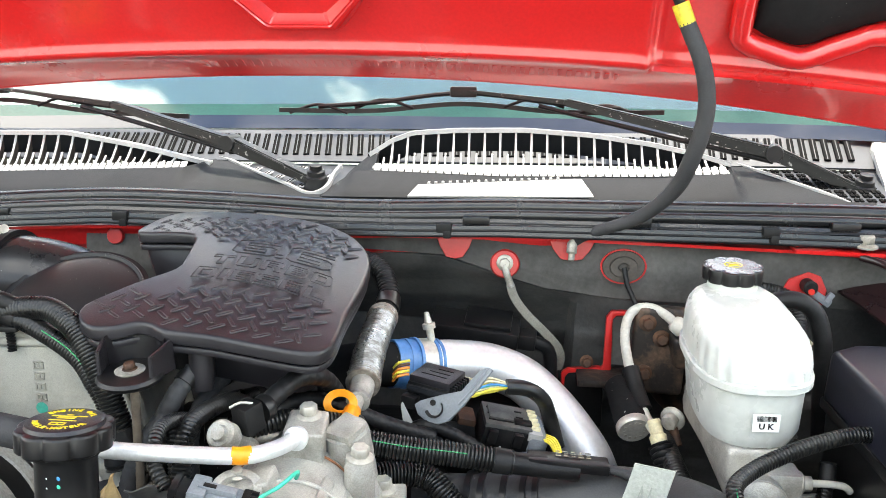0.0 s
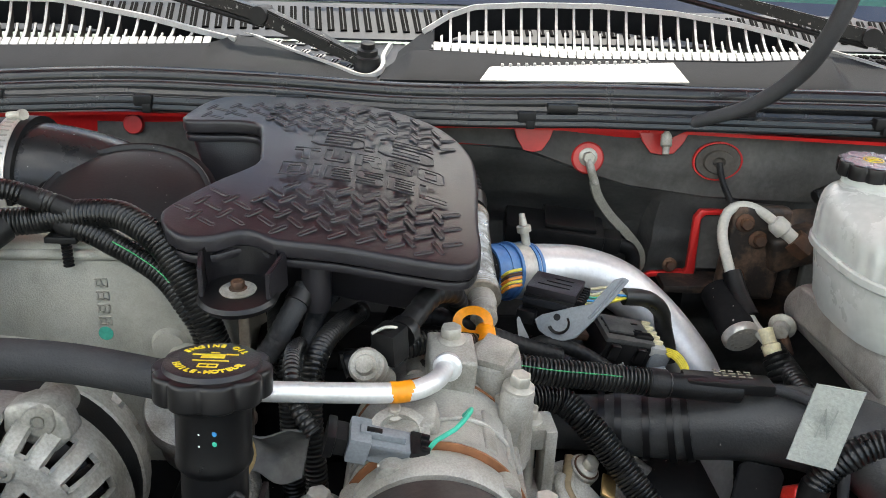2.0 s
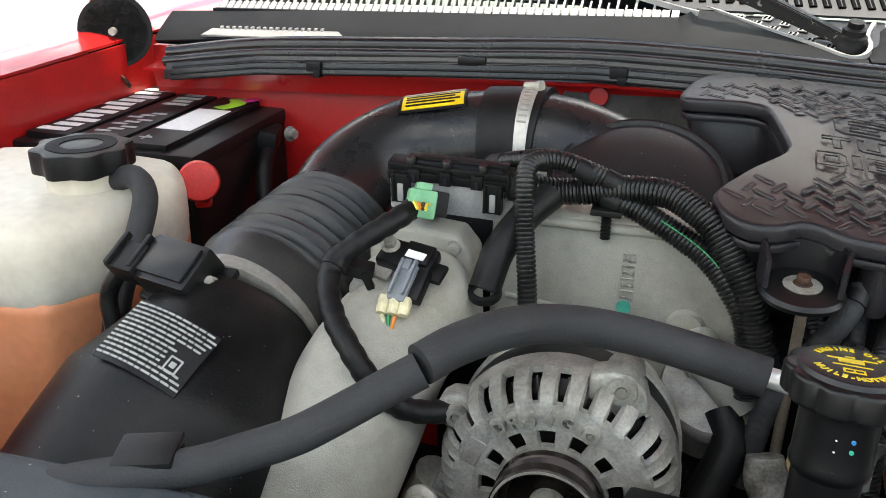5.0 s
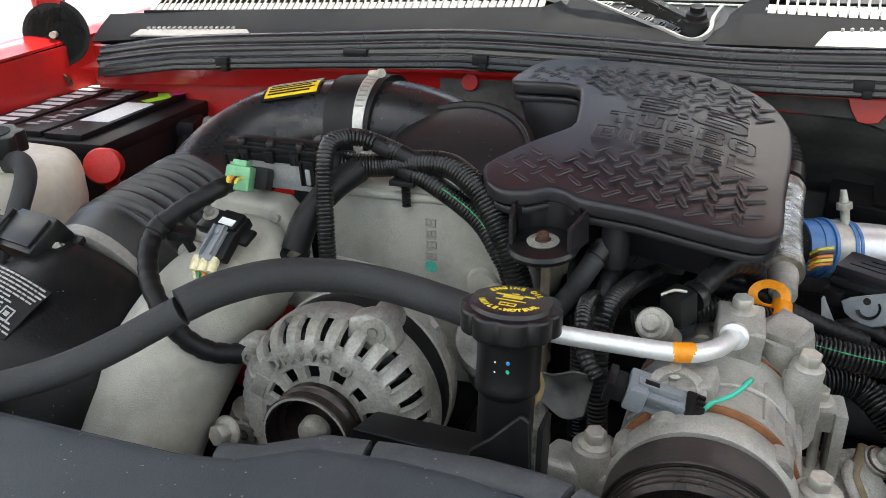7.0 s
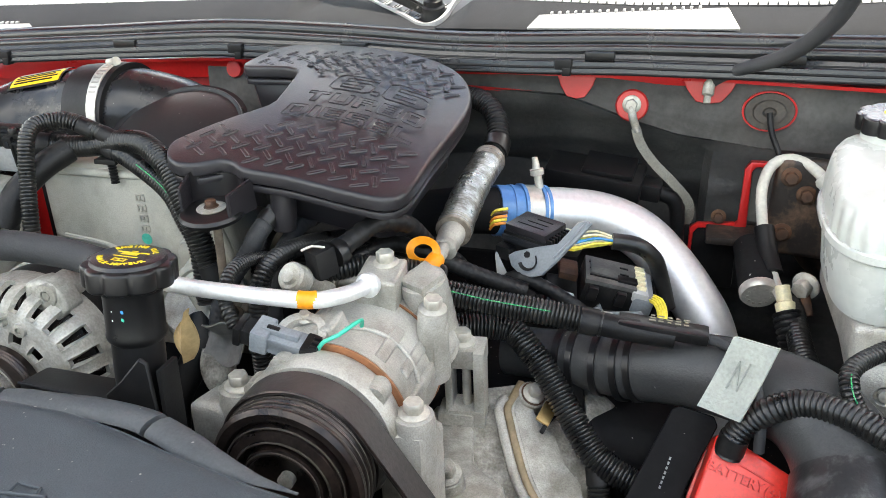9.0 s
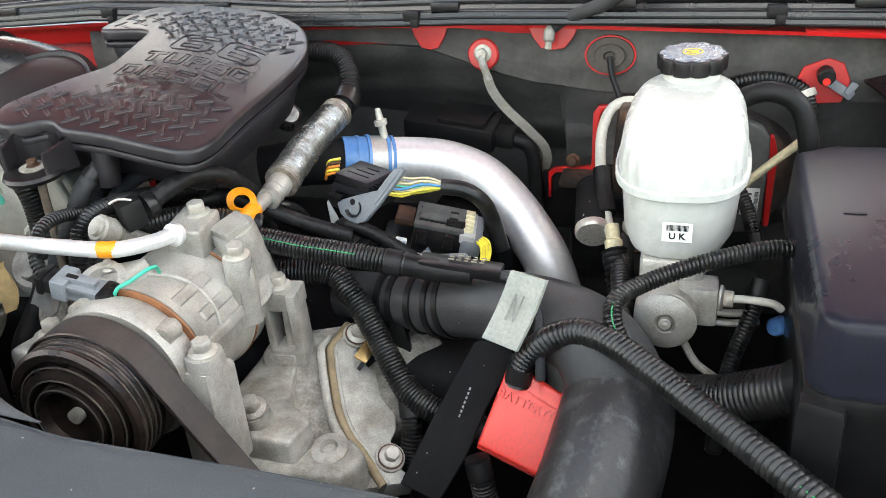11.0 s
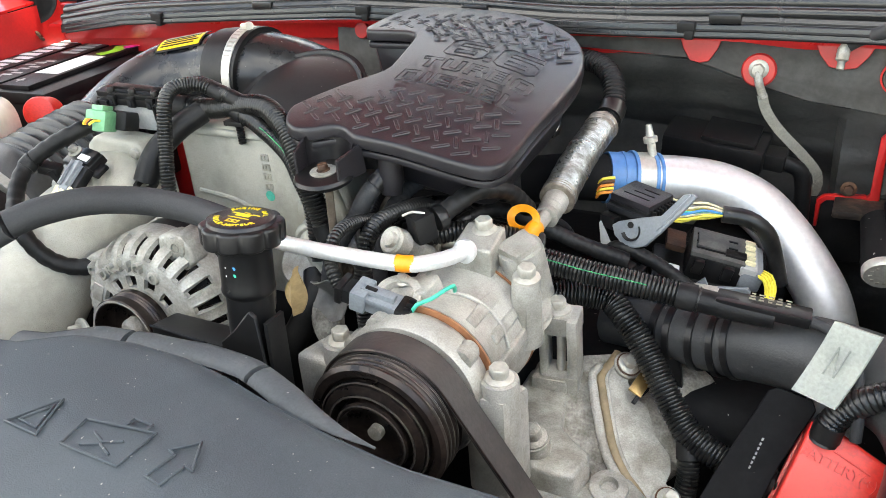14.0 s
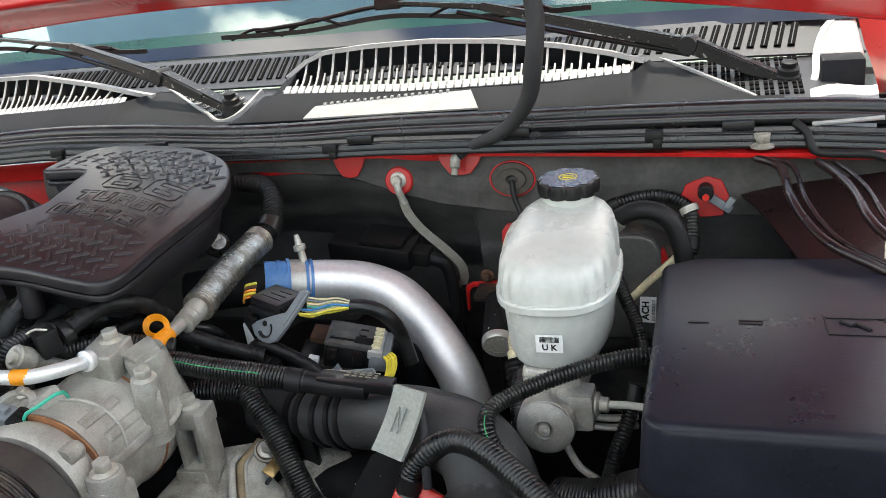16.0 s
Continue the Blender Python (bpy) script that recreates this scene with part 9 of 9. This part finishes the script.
part("rusty_nut", lathe([(0.0, 0.026), (0.014, 0.026), (0.015, 0.036), (0.013, 0.048), (0.0, 0.050)], axes((0.218, 1.033, 1.181), (0.75, -0.25, -0.6)), 6), RUST, sb, "rusty hexagon nut")
part("grimy_manifold", box(0.070, 0.030, 0.045, at(0.250, 1.045, 1.150, 8, -12, 10), 0.008, 3), GRIME, sb)
part("sleeve", tube([(0.161, 0.995, 1.135), (0.166, 0.975, 1.115), (0.172, 0.953, 1.100)], 0.0105, 14), BLACK, sb, "black rubber sleeve")
part("crimp", lathe([(0.009, 0), (0.010, 0.012), (0.0075, 0.014), (0.0075, 0.03)], axes((0.186, 0.912, 1.075), (-0.15, 0.5, 0.6)), 16), CREAM, sb)
part("boot", corr([(0.186, 0.912, 1.076), (0.192, 0.896, 1.060), (0.197, 0.888, 1.035), (0.20, 0.885, 0.99)], 0.0145, 0.006, 0.002), RUBBER, sb, "ribbed rubber boot")
sol = thing("solenoid", (0.155, 0.955, 1.09), "black cylinder with a bright stamped end", "solenoid")
SMX = axes((0.160, 0.938, 1.083), (0.12, -0.85, -0.35))
part("body", lathe([(0.0, -0.07), (0.019, -0.07), (0.020, -0.012), (0.019, -0.006)], SMX, 32), DARKMAT, sol)
part("end_face", lathe([(0.0200, -0.006), (0.0200, 0.0), (0.018, 0.003), (0.0, 0.003)], SMX, 32), BRIGHT, sol, "bright stamped metal end")
bars([(0.012 * math.cos(a), 0.012 * math.sin(a), 0.003, 0.003) for a in np.linspace(0, 6, 12)], SMX @ Matrix.Translation((0, 0, 0.003)), 0.0003, STEEL, "stamped_mark", sol)
rb = thing("relay_bracket", (0.15, 1.07, 1.1), "black bracket in a red framed opening with rusty screws", "bracket")
XZ = at(0, 1.084, 0, 90, 0, 0)
part("plate", box(0.065, 0.010, 0.080, at(0.108, 1.088, 1.055, 0, 0, 0), 0.006), BLACK, rb)
part("grey_panel", slab([(0.1475, 1.106), (0.1475, 1.170), (0.152, 1.174), (0.235, 1.174), (0.235, 1.104)], 0.0, 0.003, XZ, 0.001, 1), MAT, rb)
part("red_edge", slab([(0.131, 1.098), (0.138, 1.106), (0.1395, 1.172), (0.146, 1.181), (0.236, 1.182), (0.236, 1.176), (0.152, 1.175), (0.1475, 1.169), (0.1485, 1.100)], -0.002, 0.007, XZ, 0.0015, 2), RED_BAY, rb, "red painted flange edge")
part("lower_flange", slab([(0.084, 1.06), (0.084, 1.094), (0.092, 1.100), (0.135, 1.104), (0.135, 1.098), (0.094, 1.094), (0.089, 1.088), (0.088, 1.06)], -0.002, 0.006, XZ, 0.001, 1), RED_BAY, rb)
part("grimy_ledge", box(0.130, 0.040, 0.010, at(0.168, 1.066, 1.094, 6, 0, 0), 0.003), GRIME, rb)
hex_bolt((0.116, 1.076, 1.112), (0, -1, 0.1), 0.006, rb, RUST)
sw = thing("pressure_switch", (0.205, 0.95, 1.09), "steel hexagon switch with a rusty stem", "switch")
hex_bolt((0.205, 0.945, 1.095), (-0.5, -0.8, -0.1), 0.010, sw, STEEL, "hexagon")
part("stem", lathe([(0.005, 0), (0.005, 0.025), (0, 0.026)], axes((0.203, 0.938, 1.090), (0.2, -0.6, -0.8)), 12), RUST, sw)

for gx, gz, nm in ((0.158, 1.240, "firewall_grommet"),):
    g = thing(nm, (gx, 1.08, gz), "black rubber grommet in a red ring", "grommet")
    gm2 = axes((gx, 1.080, gz), (0, -1, 0.03)) @ Matrix.Scale(1.28, 4, (1, 0, 0))
    part("red_ring", ring(0.0212, 0.0228, -0.004, 0.0008, gm2, 40), RED_BAY, g)
    part("rubber", lathe([(0.0215, -0.004), (0.0205, 0.002), (0.014, 0.002), (0.013, 0.006), (0.006, 0.006), (0.004, 0.002), (0.0, 0.002)], gm2, 36), surf("worn_brown_rubber", (0.05, 0.042, 0.034), 0.7, mix=0.6, scale=60), g)
    part("rod", tube([(gx, 1.074, gz), (gx + 0.004, 1.066, gz - 0.02), (gx + 0.014, 1.058, gz - 0.042), (gx + 0.02, 1.05, gz - 0.06)], 0.0035, 8), RUBBER, g)
gs = thing("ground_strap", (0.05, 1.08, 1.2), "braided ground strap bolted to the firewall", "strap")
hex_bolt((0.007, 1.083, 1.241), (0, -1, 0.1), 0.0075, gs, STEEL)
part("lug", tube([(0.007, 1.076, 1.240), (0.010, 1.072, 1.228), (0.016, 1.072, 1.212)], 0.0048, 10), CASTD, gs)
part("braid", ribbon(spline([(0.014, 1.072, 1.216), (0.020, 1.072, 1.198), (0.036, 1.074, 1.175), (0.062, 1.078, 1.148), (0.080, 1.082, 1.125), (0.082, 1.085, 1.105), (0.075, 1.09, 1.09)]), 0.011, 0.0035, up=(0.2, -0.8, 0.3)), STRAP, gs, "flat woven metal braid")
cf = thing("cable_fitting", (0.091, 1.065, 1.266), "steel end fitting under the washer hose", "fitting")
part("stud", lathe([(0.0045, -0.008), (0.0065, 0.0), (0.0065, 0.010), (0.004, 0.012), (0.004, 0.020), (0, 0.021)], axes((0.091, 1.067, 1.270), (-0.05, -0.45, -1)), 14), CASTD, cf)
rbk = thing("red_fender_bracket", (0.40, 1.09, 1.2), "small red bracket with a grey latch and black plug", "bracket")
bkm = axes((0.386, 1.082, 1.214), (0, -1, 0.1))
part("plate", slab([(-0.030, -0.004), (-0.022, 0.014), (0.002, 0.024), (0.018, 0.018), (0.026, 0.0), (0.020, -0.024), (-0.006, -0.026)], 0, 0.003, bkm, 0.001, 1), RED_BAY, rbk)
part("latch", box(0.030, 0.006, 0.010, at(0.402, 1.072, 1.207, 0, 34, 0), 0.002), GREYC, rbk)
part("latch", box(0.008, 0.006, 0.014, at(0.412, 1.070, 1.208, 0, 34, 0), 0.002), GREYC, rbk)
part("plug", lathe([(0.009, 0), (0.009, 0.016), (0.007, 0.018), (0, 0.018)], axes((0.386, 1.078, 1.222), (0, -1, 0)), 16), BLACK, rbk)
part("screw", lathe([(0.004, 0), (0.004, 0.020), (0, 0.020)], axes((0.386, 1.078, 1.218), (0, -1, 0)), 10), REDPL, rbk)
vh = loom("vacuum_hose", [(0.27, 1.06, 1.205), (0.295, 1.065, 1.214), (0.325, 1.068, 1.219), (0.352, 1.068, 1.214), (0.368, 1.062, 1.203), (0.372, 1.05, 1.185), (0.37, 1.03, 1.16)], 0.0080, "black corrugated vacuum hose over the booster", None, 0.0042, "hose", "")
part("hose_clip", ring(0.0088, 0.0108, -0.004, 0.004, axes((0.368, 1.062, 1.203), (0.4, -0.4, -0.8)), 24), STEEL, vh)
bh = thing("booster_hose", (0.35, 0.95, 1.15), "thick black rubber hose arching beside the reservoir", "hose")
part("hose", tube([(0.285, 0.955, 1.215), (0.300, 0.955, 1.230), (0.325, 0.953, 1.2385), (0.350, 0.950, 1.228), (0.363, 0.948, 1.195), (0.366, 0.946, 1.15), (0.368, 0.94, 1.08)], 0.0100, 16), RUBBER, bh)
part("clamp", tube([(0.287, 0.955, 1.217), (0.293, 0.955, 1.2235), (0.298, 0.955, 1.228)], 0.0112, 18), BANDM, bh, "steel hose clamp")
rd = thing("dipstick_rod", (0.33, 0.98, 1.15), "pale plastic rod leaning behind the reservoir", "rod")
part("rod", tube([(0.300, 0.982, 1.118), (0.330, 0.98, 1.150), (0.362, 0.978, 1.182)], 0.0045, 10), CREAM, rd)
cr = thing("fender_loom", (0.31, 0.72, 1.05), "wide black ribbed sleeve beside the fuse box", "wiring loom", "wiring looms")
part("sleeve", corr([(0.255, 0.76, 1.012), (0.295, 0.735, 1.032), (0.330, 0.715, 1.058), (0.37, 0.70, 1.085)], 0.0215, 0.005, 0.0022, 22), LOOM, cr)
part("end_cuff", tube([(0.352, 0.706, 1.073), (0.362, 0.7025, 1.080), (0.372, 0.699, 1.087)], 0.0230, 22), RUBBER, cr, "rubber end cuff")
loom("wiring_loom", [(0.325, 0.80, 1.12), (0.318, 0.785, 1.09), (0.305, 0.765, 1.055), (0.298, 0.75, 1.02), (0.295, 0.74, 0.97)], 0.0075, L1 + " beside the brake lines")
loom("wiring_loom", [(0.285, 0.98, 1.17), (0.30, 0.95, 1.145), (0.315, 0.93, 1.12), (0.325, 0.9, 1.09)], 0.0075, L1 + " behind the reservoir")
bp = thing("blue_plug", (0.335, 0.80, 1.06), "blue plastic plug beside the fuse box", "plug")
part("plug", lathe([(0.0085, 0), (0.0085, 0.012), (0.007, 0.014), (0, 0.014)], axes((0.346, 0.812, 1.066), (-0.5, -0.8, 0.2)), 18), BLUE, bp)

# fuse box
fb = thing("fuse_box", (0.48, 0.73, 1.0), "large black plastic fuse box with a domed lid", "fuse box")
FP = [(0.344, 0.60), (0.356, 0.588), (0.62, 0.585), (0.63, 0.60), (0.63, 0.888), (0.62, 0.902), (0.378, 0.899), (0.346, 0.878)]
part("lid", slab(FP, 1.150, 1.207, None, 0.022, 6, 1.02), surf("fuse_lid_plastic", (0.011, 0.0115, 0.017), 0.30, mix=0.55, scale=9, col2=(0.022, 0.022, 0.034), bump=0.12, bscale=500, rvar=0.12, spec=0.18), fb, "satin black lid")
FP2 = [(0.488 + (x - 0.488) * 1.03, 0.73 + (y - 0.73) * 1.03) for x, y in FP]
part("lid_rim", slab(FP2, 1.142, 1.154, None, 0.003, 2), BLACK, fb)
part("base", slab(FP, 0.92, 1.143, None, 0.008, 2, 0.96), GLOSSBLK, fb)
part("corner_block", slab([(0.335, 0.585), (0.365, 0.575), (0.37, 0.62), (0.345, 0.63)], 0.93, 1.15, None, 0.008, 2), BLACK, fb)
EMB = BLACK
for bar in [(0, 0, 0.016, 0.003), (0.040, 0.0, 0.018, 0.003), (0.040, 0.005, 0.018, 0.002), (0.118, 0.014, 0.046, 0.002), (0.118, -0.016, 0.046, 0.002), (0.096, 0, 0.002, 0.03), (0.140, 0, 0.002, 0.03)]:
    bars([bar], at(0.380, 0.748, 1.207), 0.0008, EMB, "moulded_mark", fb)
zig = [(0.487, 0.756, 1.2076), (0.494, 0.748, 1.2076), (0.498, 0.751, 1.2076), (0.506, 0.740, 1.2076)]
part("moulded_bolt", tube(zig, 0.0015, 6), EMB, fb)

# fan shroud
shd = thing("fan_shroud", (-0.3, 0.35, 1.1), "dark grey plastic fan shroud with moulded symbols", "fan shroud")
EDGE_Y = [(-0.95, 0.41), (-0.69, 0.427), (-0.474, 0.430), (-0.435, 0.438), (-0.40, 0.462), (-0.35, 0.468), (-0.30, 0.467), (-0.25, 0.458), (-0.20, 0.444), (-0.15, 0.433), (-0.09, 0.424), (0.06, 0.423), (0.15, 0.42)]


def shroud_pt(u, v):
    x = -0.95 + 1.08 * u
    ye = lerp_rows(EDGE_Y, x)
    y = 0.26 + (ye - 0.26) * v
    z = 1.183 + 0.010 * math.sin(min(1, (1 - v) * 1.4) * 1.57) - 0.012 * max(0, 1 - v * 2)
    if v > 0.93:
        z -= ((v - 0.93) / 0.07) ** 2 * 0.006
    return Vector((x, y, z))


part("top", grid(shroud_pt, 90, 26, 0.004), SHROUD, shd)
part("rear_skirt", grid(lambda u, v: Vector((shroud_pt(u, 1).x, shroud_pt(u, 1).y + 0.001, 1.177 - 0.08 * v)), 90, 4, 0.003), SHROUD, shd)
# dust flecks, plus light along the shroud's edge put into the grey
LIPG = surf("dusty_lit_lip", (0.060, 0.065, 0.070), 0.55, mix=0.7, scale=18, col2=(0.085, 0.090, 0.092), bump=0.3, bscale=400, spec=0.25, speck=0.77)
for xa, xb, thin in ((-0.46, -0.371, 0.9), (-0.366, -0.243, 0.9), (-0.238, -0.120, 0.118)):
    part("seal_lip", sweep([Vector((x, lerp_rows(EDGE_Y, x) + 0.013 + 0.010 * math.exp(-((x + 0.25) / 0.06) ** 2), 1.169)) for x in np.linspace(xa, xb, 40)], lambda s, w: 0.0115 * max(0.1, min(1, (thin + 0.01 - s) / 0.09)), 10, 0.5), LIPG, shd, "dusty sealing lip, the light on its edge put into the grey")
part("front_skirt", grid(lambda u, v: Vector((shroud_pt(u, 0).x, 0.26, 1.181 - 0.3 * v)), 20, 4, 0.004), SHROUD, shd)
EM = SHROUD


def on_shroud(pts, closed=True):
    q = [Vector((x, y, 1.1925)) for x, y in pts]
    if closed:
        q.append(q[0])
    bm = bmesh.new()
    for a, b in zip(q, q[1:]):
        d = (b - a)
        box(d.length + 0.0014, 0.0016, 0.0022, axes((a + b) / 2, (0, 0, 1)) @ Matrix.Rotation(math.atan2(d.y, d.x) - math.atan2(axes((0, 0, 0), (0, 0, 1))[1][0], axes((0, 0, 0), (0, 0, 1))[0][0]), 4, 'Z'), 0.0005, 1, bm)
    return bm


part("moulded_triangle", on_shroud([(-0.343, 0.352), (-0.324, 0.383), (-0.311, 0.350)]), EM, shd)
part("moulded_triangle", on_shroud([(-0.335, 0.357), (-0.324, 0.376), (-0.317, 0.355)]), EM, shd)
part("moulded_tank", on_shroud([(-0.289, 0.350), (-0.292, 0.374), (-0.238, 0.380), (-0.239, 0.348)]), EM, shd)
part("moulded_cross", on_shroud([(-0.276, 0.366), (-0.264, 0.361), (-0.252, 0.366)], False), EM, shd)
part("moulded_cross", on_shroud([(-0.276, 0.354), (-0.264, 0.359), (-0.252, 0.354)], False), EM, shd)
part("moulded_spout", on_shroud([(-0.262, 0.378), (-0.262, 0.386), (-0.246, 0.385), (-0.246, 0.379)], False), EM, shd)
part("moulded_arrow", on_shroud([(-0.216, 0.348), (-0.213, 0.369), (-0.219, 0.371), (-0.205, 0.384), (-0.193, 0.362), (-0.200, 0.364), (-0.203, 0.346)]), EM, shd)
up = thing("upper_shroud_rail", (0.05, 0.45, 1.1), "grey cast rail behind the shroud", "rail")
part("rail", box(0.16, 0.05, 0.03, at(0.06, 0.50, 1.02, 12, 0, -8), 0.006), DUSTBLK, up)
